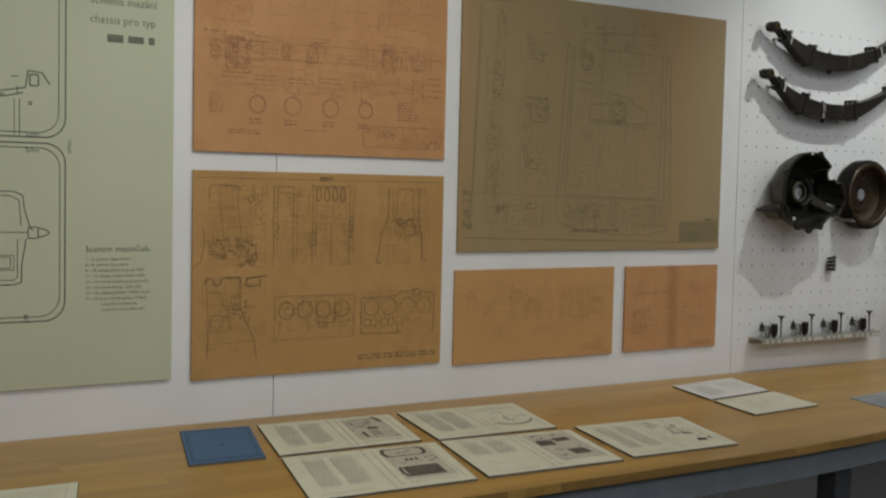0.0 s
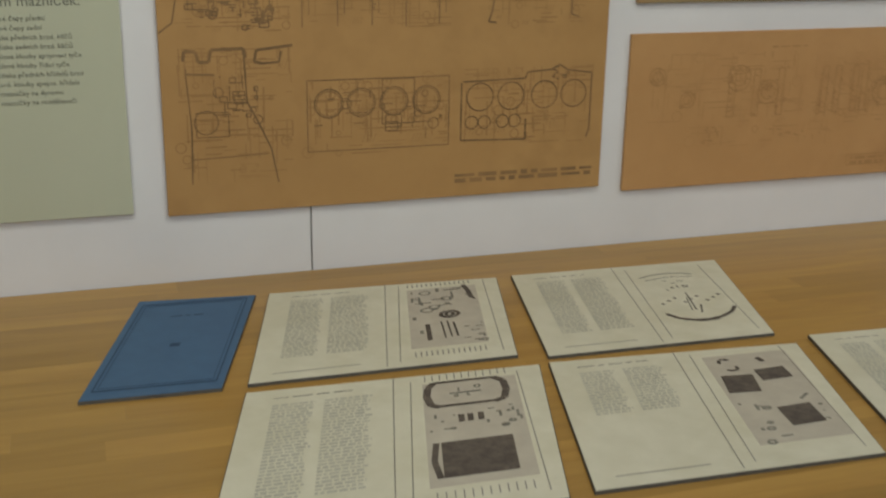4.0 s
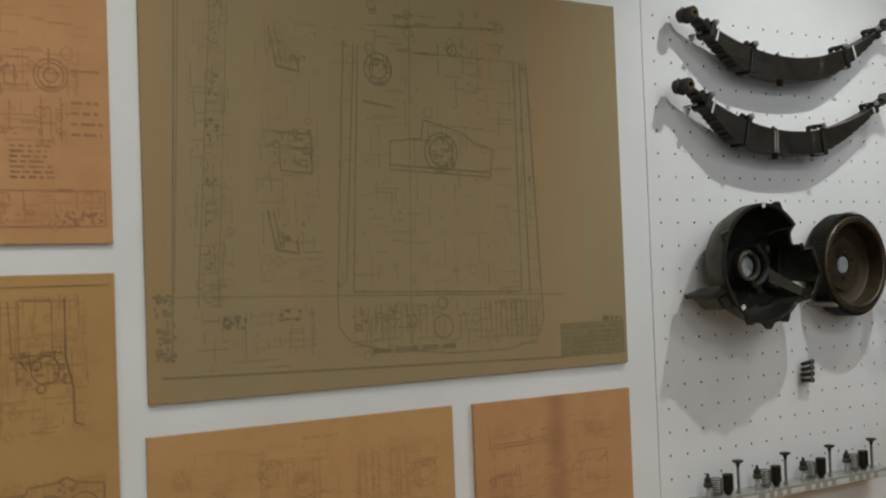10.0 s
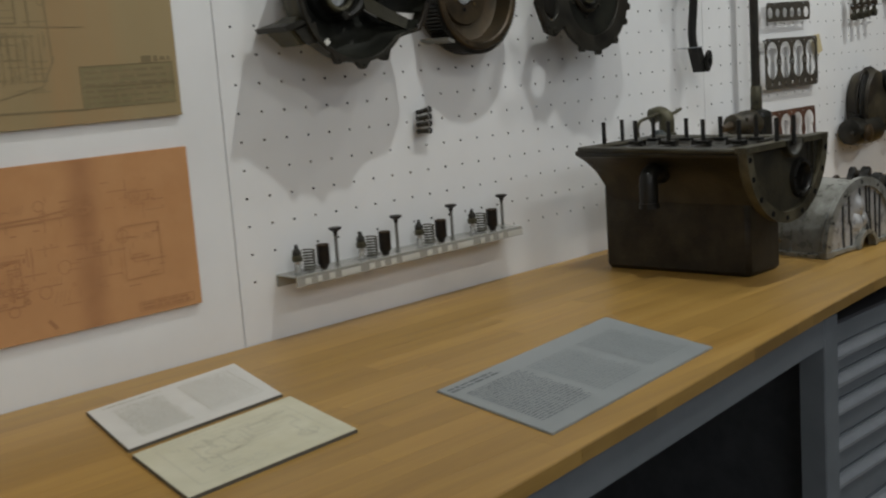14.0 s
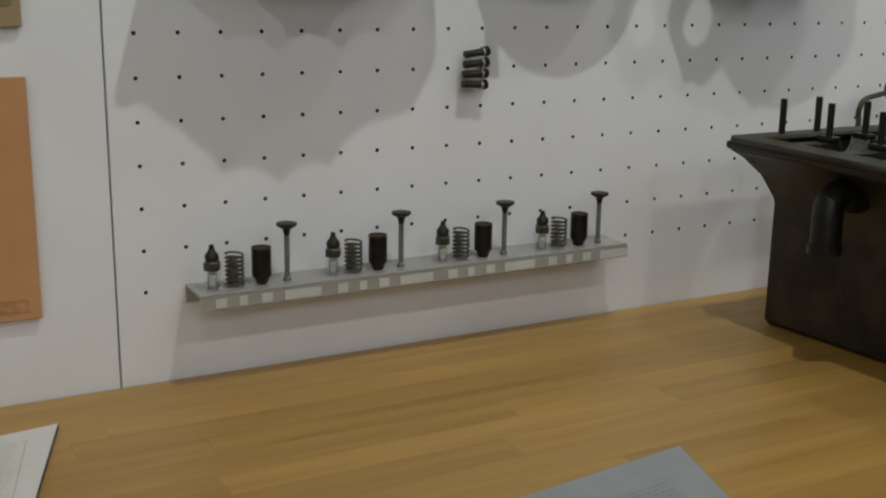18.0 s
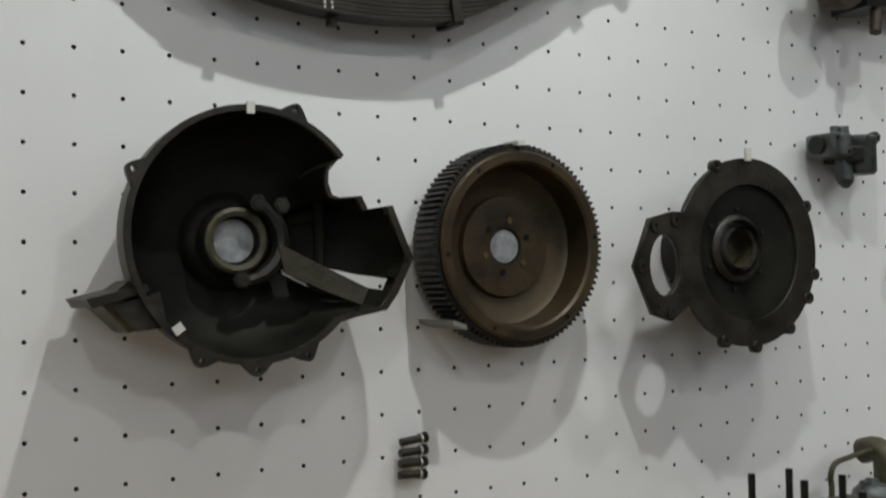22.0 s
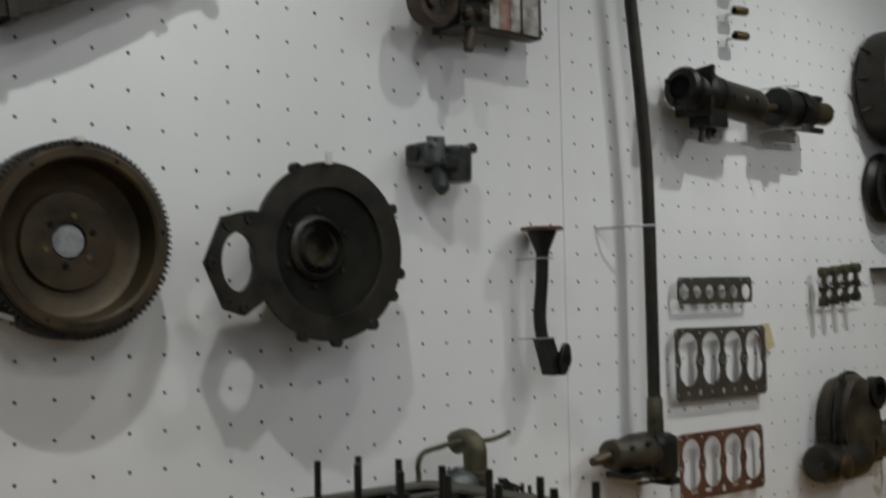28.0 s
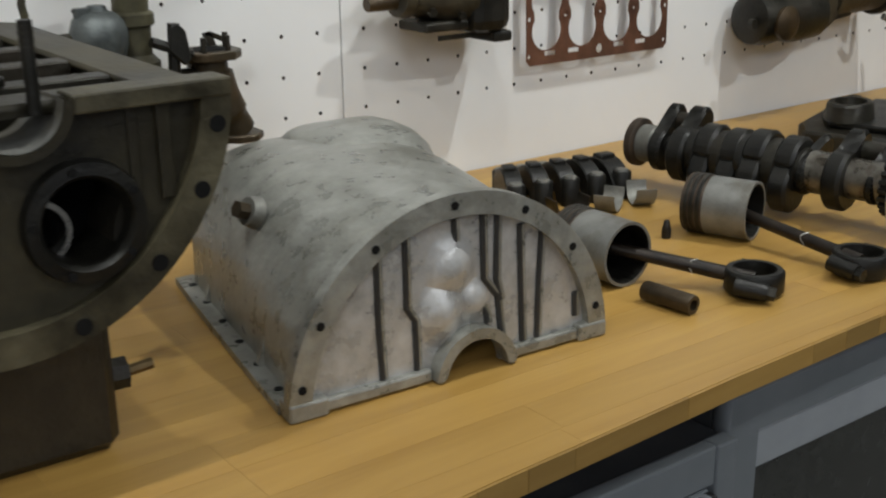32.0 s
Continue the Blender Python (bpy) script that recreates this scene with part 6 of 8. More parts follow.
# steering column
ob = thing("steering_column", (2.18, 0, 1.17), "long dark steering column with a gearbox at its foot", "steering column")
part("column", tube(smooth_path([(2.140, -0.06, 2.42), (2.150, -0.06, 2.36), (2.182, -0.06, 2.10), (2.200, -0.06, 1.85), (2.202, -0.06, 1.36)], 8), [0.010] * 4 + [0.0160] * 29, 14), IRON, ob, "", True)
part("sleeve", lathe([(0.019, 0.0), (0.021, 0.005), (0.0195, 0.085), (0.017, 0.09)], lie(2.203, -0.06, 1.270), 18), IRON_GREEN, ob, "", True)
part("gear_case", box(2.150, 2.238, -0.112, -0.01, 1.165, 1.275, 0.022), IRON_BLACK, ob, "oily steering gear case")
part("side_case", lathe([(0.020, 0.0), (0.034, 0.004), (0.037, 0.022), (0.030, 0.030), (0.036, 0.045), (0.046, 0.085), (0.050, 0.14), (0.040, 0.155)], along((2.025, -0.062, 1.236), (2.18, -0.062, 1.228))[0], 20), GREASE, ob, "rounded side of the case", True)
part("case_rib", box(2.06, 2.15, -0.10, -0.02, 1.176, 1.192, 0.004), IRON, ob)
part("shaft", rod((2.04, -0.06, 1.232), (1.972, -0.06, 1.225), 0.019, 0.011, n=12), RUST, ob, "", True)
part("case_foot", box(2.205, 2.245, -0.10, -0.03, 1.148, 1.166, 0.004), IRON_BLACK, ob)
part("spacer_plate", box(2.095, 2.24, -0.09, -0.085, 1.160, 1.168), IRON, ob)
for u, v in ((2.06, 1.252), (2.12, 1.258), (2.07, 1.210), (2.13, 1.20)):
    part("bolt", lathe([(0.0075, 0), (0.0075, 0.008)], facing(u, -0.102, v), 6), IRON, ob)
part("tie", tube([(2.07, -0.004, 1.770), (2.13, -0.05, 1.775), (2.20, -0.078, 1.778), (2.225, -0.05, 1.778)], 0.003, 6), STEEL_LIGHT, ob, "pale wire that holds the column")


# gaskets
def bore(cx, cy, r1, r2, d):
    """A keyhole pair of bores."""
    top = circle(cx, cy + d, r1, 18, -34, 214)
    bot = circle(cx, cy - d, r2, 18, 146, 394)
    return top + bot


def head_gasket(x0, x1, z0, z1, material, label, copper):
    ob = thing("head_gasket", ((x0 + x1) / 2, 0, z0), label, "gasket", "gaskets on the pegboard")
    w, h = x1 - x0, z1 - z0
    outer = [(x0 + 0.01, z0), (x1 - 0.01, z0), (x1, z0 + 0.01), (x1 - 0.002, z1 - 0.01), (x1 - 0.012, z1), (x0 + 0.012, z1), (x0, z1 - 0.01), (x0 + 0.002, z0 + 0.01)]
    cuts = [outer]
    for i in range(4):
        cx = x0 + w * (0.135 + 0.243 * i)
        cz = z0 + h * (0.53 if copper else 0.56)
        cuts.append(bore(cx, cz, 0.0405 if not copper else 0.0380, 0.0375 if not copper else 0.0365, 0.030 if not copper else 0.028))
    for i in range(5):
        cx = x0 + w * (0.018 + 0.241 * i)
        for f in (0.10, 0.5, 0.93) if i in (0, 4) else (0.5, 0.93):
            cuts.append(circle(min(max(cx, x0 + 0.008), x1 - 0.008), z0 + h * f, 0.0042, 10))
    if not copper:
        for i in range(7):
            cuts.append(circle(x0 + w * (0.13 + 0.125 * i), z0 + h * 0.105, 0.0085 if i % 2 else 0.0065, 12))
    else:
        for i in (0, 1, 3, 4):
            u = x0 + w * (0.16 + 0.16 * i)
            cuts.append([(u - 0.014, z0 + h * 0.095), (u + 0.014, z0 + h * 0.095), (u + 0.014, z0 + h * 0.145), (u - 0.014, z0 + h * 0.145)])
        cuts.append(circle(x0 + w * 0.5, z0 + h * 0.10, 0.009, 14))
    part("sheet", plate(cuts, on_wall(0, -0.022, 0), 0.0025), material, ob)
    for i in range(3):
        u = x0 + w * (0.257 + 0.243 * i)
        part("neck_ring", plate([circle(u, z0 + h * 0.53, 0.010, 14), circle(u, z0 + h * 0.53, 0.0055, 10)], on_wall(0, -0.0245, 0), 0.0012), BRIGHT if not copper else material, ob)
    for u in (x0 + 0.03, x1 - 0.03):
        part("peg", rod((u, 0.004, z1 - 0.007), (u, -0.027, z1 - 0.007), 0.003, n=8), STEEL_LIGHT, ob)
    return ob


head_gasket(2.337, 2.741, 1.335, 1.523, GRAPHITE, "dark cylinder head gasket with round bores", False)
head_gasket(2.341, 2.715, 1.082, 1.253, COPPER, "copper-brown cylinder head gasket with round bores", True)
single("paper_tag", prism([(2.722, 1.525), (2.770, 1.528), (2.796, 1.462), (2.757, 1.450)], on_wall(0, -0.017, 0), 0.0012), TAPE, "yellowed paper tag behind a gasket corner", "tag")
ob = thing("manifold_gasket", (2.52, 0, 1.583), "narrow dark manifold gasket with six openings", "gasket", "gaskets on the pegboard")
cuts = [[(2.36, 1.583), (2.678, 1.587), (2.684, 1.60), (2.684, 1.645), (2.675, 1.657), (2.362, 1.653), (2.354, 1.64), (2.354, 1.60)]]
for i, r in enumerate((0.021, 0.017, 0.019, 0.019, 0.017, 0.021)):
    cuts.append(circle(2.382 + i * 0.0545, 1.616, r, 16))
for i in range(4):
    cuts.append(circle(2.37 + i * 0.099, 1.648, 0.0032, 8))
part("sheet", plate(cuts, on_wall(0, -0.022, 0), 0.003), GRAPHITE, ob)
for u in (2.41, 2.63):
    part("peg", rod((u, 0.004, 1.650), (u, -0.027, 1.650), 0.003, n=8), STEEL_LIGHT, ob)

# starter motor and its drive
ob = thing("starter_motor", (2.45, 0, 2.0), "greasy black starter motor", "engine part")
A = (2.30, -0.105, 2.118)
part("barrel", rod((2.40, -0.09, 2.125), (2.615, -0.09, 2.111), 0.048, n=24), IRON, ob, "", True)
part("end_cap", rod((2.615, -0.09, 2.111), (2.632, -0.09, 2.110), 0.042, n=24), RUST, ob, "", True)
part("band", rod((2.435, -0.09, 2.123), (2.452, -0.09, 2.122), 0.0502, n=24), IRON_BLACK, ob, "", True)
part("nose", lathe([(0.030, 0.012), (0.032, 0.0), (0.050, 0.002), (0.055, 0.014), (0.050, 0.022), (0.046, 0.045), (0.058, 0.065), (0.058, 0.10), (0.046, 0.108)], along((2.300, -0.09, 2.129), (2.41, -0.09, 2.124))[0], 22), IRON_BLACK, ob, "greasy nose housing", True)
part("nose_bore", lathe([(0.029, 0.0), (0.0, 0.0)], along((2.309, -0.09, 2.1286), (2.41, -0.09, 2.124))[0], 18, (False, False)), DARK, ob)
for k in range(4):
    q = along((2.298, -0.09, 2.129), (2.41, -0.09, 2.124))[0]
    part("nose_bolt", lathe([(0.007, 0), (0.007, 0.012)], q @ Matrix.Translation((0.042 * math.cos(1.57 * k + 0.5), 0.042 * math.sin(1.57 * k + 0.5), -0.004)), 6), IRON, ob)
for k in range(3):
    part("field_screw", lathe([(0.006, 0), (0.006, 0.004)], facing(2.47 + 0.05 * k, -0.1365, 2.118), 8), BRIGHT if k == 1 else IRON, ob)
part("flange", loft([[(2.358, -0.148, 2.185), (2.358, -0.03, 2.175), (2.358, -0.03, 2.065), (2.358, -0.14, 2.055)], [(2.372, -0.148, 2.185), (2.372, -0.03, 2.175), (2.372, -0.03, 2.065), (2.372, -0.14, 2.055)]]), IRON_BLACK, ob, "mounting flange")
part("terminal_block", box(2.385, 2.465, -0.12, -0.05, 2.035, 2.085, 0.006), IRON_BLACK, ob)
for u in (2.395, 2.425, 2.45):
    part("terminal", rod((u, -0.085, 2.04), (u - 0.006, -0.085, 1.998 + (u - 2.395) * 0.3), 0.007, n=8), IRON, ob, "", True)
ob = thing("starter_drive", (2.85, 0, 2.06), "dark starter drive with two prongs", "engine part")
part("body", rod((2.735, -0.085, 2.125), (2.88, -0.085, 2.122), 0.053, n=20), IRON_BLACK, ob, "", True)
part("shaft", rod((2.625, -0.088, 2.112), (2.74, -0.085, 2.12), 0.012, n=10), RUST, ob, "", True)
part("drum", rod((2.86, -0.085, 2.125), (2.985, -0.085, 2.128), 0.033, n=18), RUST, ob, "", True)
for z in (2.168, 2.075):
    part("prong", rod((2.86, -0.085, z), (2.968, -0.085, z + 0.002), 0.009, n=8), IRON_BLACK, ob, "", True)
part("collar", lathe([(0.062, 0), (0.062, 0.03)], along((2.80, -0.085, 2.123), (2.9, -0.085, 2.122))[0], 8), IRON_BLACK, ob)
for z in (2.178, 2.062):
    part("wire", tube([(2.735, -0.003, z), (2.735, -0.10, z), (2.77, -0.14, z)], 0.002, 5), STEEL_LIGHT, ob, "thin wire support")

# three bushes
for i in range(3):
    z = 2.453 - i * 0.069
    ob = thing("brass_bush", (2.64, -0.05, z), "short brown metal bush on a peg", "bush", "row of three bushes")
    part("sleeve", lathe([(0.0105, 0), (0.0125, 0.004), (0.0125, 0.05), (0.0105, 0.054), (0.006, 0.054), (0.006, 0)], along((2.612, -0.045, z), (2.67, -0.048, z + 0.003))[0], 14, (False, False)), BRASS, ob, "", True)
    part("peg", rod((2.64, 0.004, z), (2.64, -0.045, z), 0.003, n=6), STEEL_LIGHT, ob)

# brake drum, pulleys, push rods
ob = thing("brake_drum", (3.42, 0, 2.0), "large dark brake drum on the pegboard", "engine part")
D = facing(3.47, -0.02, 2.265)
part("drum", lathe([(0.17, 0.0), (0.185, 0.005), (0.185, 0.10), (0.165, 0.12), (0.150, 0.12), (0.145, 0.05), (0.06, 0.045), (0.05, 0.08), (0.02, 0.08)], D, 48), IRON, ob, "", True)
part("lining", lathe([(0.1455, 0.055), (0.1455, 0.11), (0.138, 0.11), (0.138, 0.055)], D, 40, (False, False)), RUST, ob, "worn brown lining", True)
for a in (2.6, 3.1, 3.6):
    part("spoke", rod(D @ Vector((0.16 * math.cos(a), 0.16 * math.sin(a), 0.06)), D @ Vector((0.21 * math.cos(a), 0.21 * math.sin(a), 0.02)), 0.006, n=6), IRON_BLACK, ob)
for cx, cz, r, label in ((3.44, 1.945, 0.112, "black belt pulley with a ribbed face"), (3.76, 1.790, 0.092, "black belt pulley with a bright hub")):
    ob = thing("belt_pulley", (cx, 0, cz - r), label, "pulley")
    m = facing(cx, -0.012, cz)
    part("wheel", lathe([(r, 0), (r, 0.012), (r * 0.86, 0.028), (r, 0.046), (r, 0.058), (r * 0.84, 0.060), (r * 0.80, 0.035), (r * 0.36, 0.032), (r * 0.33, 0.062), (r * 0.14, 0.062), (r * 0.13, 0.03)], m, 36), IRON_BLACK, ob, "", True)
    for i in range(3):
        a = 2.09 * i + 0.4
        part("web", moved(box(r * 0.34, r * 0.82, -0.007, 0.007, 0.030, 0.052), m @ Matrix.Rotation(a, 4, "Z")), IRON, ob)
ob = thing("wall_ledge", (3.8, 0, 1.676), "narrow dark ledge fixed on the pegboard", "shelf")
part("ledge", box(3.365, 4.25, -0.064, -0.002, 1.682, 1.690, 0.001), IRON_BLACK, ob)
part("front_lip", box(3.365, 4.25, -0.067, -0.064, 1.676, 1.692), IRON_BLACK, ob)
for i in range(4):
    x = 3.018 + i * 0.060
    z0 = 1.575 + 0.005 * i
    ob = thing("rocker_arm", (x, 0, z0), "short grimy rocker arm on a wire", "rocker arm", "row of rocker arms")
    part("shank", rod((x, -0.045, z0 + 0.01), (x + 0.004, -0.045, z0 + 0.098), 0.0080, n=10), IRON_GREEN, ob, "", True)
    part("boss", rod((x + 0.004, -0.056, z0 + 0.096), (x + 0.004, -0.032, z0 + 0.096), 0.0155, n=12), IRON_GREEN, ob, "", True)
    part("tip", rod((x - 0.001, -0.055, z0 + 0.010), (x - 0.001, -0.035, z0 + 0.010), 0.0150, n=12), IRON_GREEN, ob, "", True)
    part("collar", rod((x + 0.002, -0.055, z0 + 0.050), (x + 0.002, -0.033, z0 + 0.050), 0.0125, n=10), RUST, ob, "", True)
single("wire_rail", tube([(2.99, -0.045, 1.630), (3.13, -0.046, 1.630), (3.27, -0.045, 1.633)], 0.0025, 6), STEEL_LIGHT, "thin pale wire through a row of rocker arms", "wire")

# gear pump casting
ob = thing("gearbox_casting", (3.12, 0, 1.07), "grimy brown oil pump casting with side branches", "engine part")
oval = [(3.115 + 0.112 * math.cos(t), 1.222 + 0.150 * math.sin(t)) for t in [2 * math.pi * i / 36 for i in range(36)]]
part("body", loft([ring_of(oval, -0.006, 0.9, (3.115, 1.222)), ring_of(oval, -0.05, 1.0, (3.115, 1.222)), ring_of(oval, -0.075, 1.0, (3.115, 1.222)), ring_of(oval, -0.10, 0.90, (3.115, 1.222)), ring_of(oval, -0.105, 0.5, (3.115, 1.222))]), GREASE, ob, "", True)
part("parting_flange", plate([[(3.115 + (u - 3.115) * 1.06, 1.222 + (v - 1.222) * 1.05) for u, v in oval], oval], on_wall(0, -0.05, 0), 0.014), IRON, ob)
part("base", lathe([(0.030, 0), (0.052, 0.012), (0.058, 0.05), (0.052, 0.09), (0.060, 0.13), (0.056, 0.20)], along((2.915, -0.06, 1.124), (3.09, -0.07, 1.126))[0], 20), IRON, ob, "rounded greasy lower branch", True)
part("base_cap", lathe([(0.034, 0), (0.036, 0.012), (0.022, 0.02), (0.0, 0.021)], facing(2.975, -0.112, 1.118), 18, (True, False)), RUST, ob, "brown round cap", True)
part("lower_web", loft([[(3.0, -0.02, 1.20), (3.0, -0.09, 1.19), (3.0, -0.09, 1.09), (3.0, -0.02, 1.09)], [(3.24, -0.02, 1.24), (3.24, -0.09, 1.23), (3.24, -0.09, 1.11), (3.24, -0.02, 1.11)]]), IRON, ob)
part("seam_strap", tube([(3.115 + 0.118 * math.cos(t), -0.082, 1.235 + 0.145 * math.sin(t)) for t in [2.2 + 2.2 * i / 14 for i in range(15)]], 0.011, 8), IRON_BLACK, ob, "dark rolled seam", True)
part("branch_handle", tube(smooth_path([(3.35, -0.10, 1.10), (3.385, -0.115, 1.09), (3.40, -0.11, 1.12), (3.395, -0.09, 1.16)]), 0.008, 8), ALLOY_DULL, ob, "worn lever", True)
part("branch", rod((3.17, -0.065, 1.155), (3.36, -0.06, 1.160), 0.048, n=18), GREASE, ob, "side branch", True)
part("branch_flange", lathe([(0.058, 0), (0.061, 0.006), (0.061, 0.018), (0.035, 0.022), (0.034, 0.0)], along((3.355, -0.06, 1.16), (3.42, -0.06, 1.162))[0], 20), IRON, ob, "", True)
part("port", lathe([(0.046, 0), (0.046, 0.03), (0.030, 0.032), (0.028, 0.01)], facing(3.19, -0.085, 1.315), 22), IRON_BLACK, ob, "dark round port", True)
for u, v in ((2.90, 1.12), (3.02, 1.36), (3.225, 1.27), (3.0, 1.11)):
    part("bolt", lathe([(0.011, 0), (0.011, 0.012)], facing(u, -0.085, v), 6), IRON, ob)

# grease gun
ob = thing("grease_gun", (4.02, 0, 1.06), "slim black grease gun hanging by a thin hose", "tool")
part("barrel", rod((4.02, -0.05, 1.075), (4.02, -0.05, 1.250), 0.023, n=18), RUSTY_BLACK, ob, "", True)
part("collar", rod((4.02, -0.05, 1.250), (4.02, -0.05, 1.262), 0.034, n=18), IRON_BLACK, ob, "", True)
part("neck", rod((4.02, -0.05, 1.262), (4.02, -0.05, 1.315), 0.010, n=10), IRON_BLACK, ob, "", True)
part("hose", tube(smooth_path([(4.02, -0.05, 1.31), (4.03, -0.05, 1.36), (4.07, -0.045, 1.365), (4.13, -0.04, 1.33), (4.22, -0.04, 1.32)]), 0.006, 8), RUBBER, ob, "", True)
part("tip", rod((4.02, -0.05, 1.075), (4.02, -0.05, 1.058), 0.012, n=10), IRON, ob, "", True)


# ---- things on the bench ----
# upturned engine block
ob = thing("engine_block", (1.2, -0.42, BENCH), "upturned oily cast iron engine block with tall studs", "engine block")
part("cylinder_body", prism([(1.104, -0.190), (1.136, -0.642), (1.297, -0.646), (1.297, -0.190)], lie(0, 0, BENCH + 0.0005), 0.245, 0.012), BLOCK_SIDE, ob, "grimy lower casting", True)
ZT = 1.250
# the crankcase overhangs the cylinder body towards the room
CASE = Matrix.Translation((1.178, -0.080, 1.263)) @ Matrix.Diagonal((0.95, 1.0, 0.95, 1.0)) @ Matrix.Translation((-1.226, 0, -ZT))


def case_part(name, bm, material, parent, label="", smooth=False):
    return part(name, moved(bm, CASE), material, parent, label, smooth)


def crank_wall(side, y0, y1):
    """The flared side of the crankcase; side -1 is the low x side."""
    xa, xt = (1.152, 1.032) if side < 0 else (1.350, 1.425)
    prof = [(xa, 1.08), (xa + (xt - xa) * 0.06, 1.125), (xa + (xt - xa) * 0.3, 1.170), (xa + (xt - xa) * 0.65, 1.205), (xt, 1.228), (xt, ZT - 0.012)]
    t = 0.016 * -side
    inner = [(u + t * (1.2 if i < 4 else 1.0), v + 0.004) for i, (u, v) in enumerate(prof)]
    ring = prof + inner[::-1]
    return loft([[(u, y0, v) for u, v in ring], [(u, y1 - 0.025 * max(0.0, 1 - (v - 1.08) / 0.14), v) for u, v in ring]])


case_part("side_wall", crank_wall(-1, -0.640, -0.105), BLOCK_SIDE, ob, "flared crankcase side", True)
case_part("side_wall", crank_wall(1, -0.640, -0.105), BLOCK_SIDE, ob, "flared crankcase side", True)
rear = [(1.152, 1.350, -0.135, 1.08), (1.148, 1.355, -0.130, 1.125), (1.116, 1.372, -0.122, 1.170), (1.072, 1.398, -0.115, 1.205), (1.034, 1.424, -0.110, 1.236)]
case_part("rear_wall", loft([[(a, y, z), (b, y, z), (b, y - 0.014, z), (a, y - 0.014, z)] for a, b, y, z in rear]), IRON, ob, "flared rear wall")
# Inner floor coloured black in place of the crankcase's own shade.
case_part("case_floor", box(1.16, 1.345, -0.535, -0.135, 1.142, 1.160), IRON_BLACK, ob, "floor set into the crankcase, near black for the shade inside")
top = [(1.018, -0.645), (1.430, -0.645), (1.435, -0.135), (1.415, -0.112), (1.040, -0.108), (1.022, -0.125)]
holes = [[(1.075, -0.600), (1.380, -0.600), (1.380, -0.149), (1.075, -0.149)]]
case_part("top_flange", plate([top] + holes, lie(0, 0, ZT - 0.012), 0.012), IRON_PLATE, ob, "machined sump face round the open crankcase")
PITCH = 0.105
for i in range(1, 5):
    y = -0.650 + PITCH * i
    cx = 1.194 + 0.035 * (5 - i) / 5
    saddle = [(1.135, 1.165), (1.372, 1.165), (1.379, 1.225), (1.379, ZT - 0.001), (cx + 0.037, ZT - 0.001)] + circle(cx, ZT - 0.001, 0.036, 14, 0, -180)[1:-1] + [(cx - 0.037, ZT - 0.001), (1.076, ZT - 0.001), (1.076, 1.228)]
    web = case_part("bulkhead", prism(saddle, on_wall(0, y + 0.015, 0), 0.030, 0.002), IRON, ob, "bearing bulkhead")
    case_part("bearing_shell", loft([[(cx + 0.0365 * math.cos(q), yy, ZT + 0.001 + 0.0365 * math.sin(q)) for q in [math.pi + math.pi * k / 12 for k in range(13)]] for yy in (y + 0.021, y - 0.021)], closed=False, caps=(False, False)), PISTON, web, "dull bearing shell", True)
    for u in (cx - 0.046, cx + 0.046):
        case_part("cap_seat", box(u - 0.013, u + 0.013, y - 0.017, y + 0.017, ZT - 0.001, ZT + 0.009, 0.003), IRON_BLACK, web)
CX = 1.226
halfdisc = [(1.004, ZT + 0.002)] + circle(CX, ZT, 0.219, 40, 180, 360)[1:-1] + [(1.446, ZT + 0.002)] + [(1.298, ZT + 0.002)] + circle(1.254, ZT, 0.042, 14, 0, -180) + [(1.210, ZT + 0.002)]
case_part("end_plate", plate([halfdisc, circle(1.306, 1.142, 0.044, 28)], on_wall(0, -0.634, 0), 0.014), IRON_PLATE, ob, "half-round end plate")
band = circle(CX, ZT, 0.222, 44, 180, 360) + circle(CX, ZT, 0.192, 44, 360, 180)
case_part("rim_flange", prism(band, on_wall(0, -0.640, 0), 0.022, 0.0015), WORN_RIM, ob, "raised bolting rim")
case_part("top_rim", box(1.002, 1.206, -0.664, -0.628, ZT - 0.012, ZT + 0.005, 0.002), WORN_RIM, ob)
case_part("top_rim", box(1.302, 1.448, -0.664, -0.628, ZT - 0.012, ZT + 0.005, 0.002), WORN_RIM, ob)
case_part("main_saddle", loft([[(1.254 + r * math.cos(a), y, ZT + 0.002 + r * math.sin(a)) for a in [math.pi + math.pi * k / 14 for k in range(15)]] for y, r in ((-0.575, 0.041), (-0.666, 0.041), (-0.666, 0.049), (-0.635, 0.051))], closed=False, caps=(False, False)), IRON_PLATE, ob, "worn half-round bearing seat", True)
case_part("saddle_shell", loft([[(1.254 + 0.0405 * math.cos(a), y, ZT + 0.0025 + 0.0405 * math.sin(a)) for a in [math.pi + math.pi * k / 14 for k in range(15)]] for y in (-0.580, -0.664)], closed=False, caps=(False, False)), PISTON, ob, "pale worn bearing seat", True)
case_part("cam_bore", lathe([(0.057, 0.0), (0.054, 0.014), (0.043, 0.016), (0.039, 0.010), (0.039, -0.10)], facing(1.306, -0.645, 1.142), 32, (False, False)), IRON_BLACK, ob, "round camshaft bore", True)
# Near-black disc closes the bore and stands for its shade.
case_part("bore_shade", lathe([(0.052, 0), (0.0, 0.0)], facing(1.306, -0.580, 1.142), 24, (False, False)), DARK, ob)
# Bright ring added where the white wall would show through the bore.
case_part("bush", lathe([(0.030, 0), (0.030, 0.02), (0.025, 0.02), (0.025, 0)], facing(1.275, -0.60, 1.128), 24, (False, False)), BRIGHT, ob, "bright ring added for the white wall seen through the bore", True)
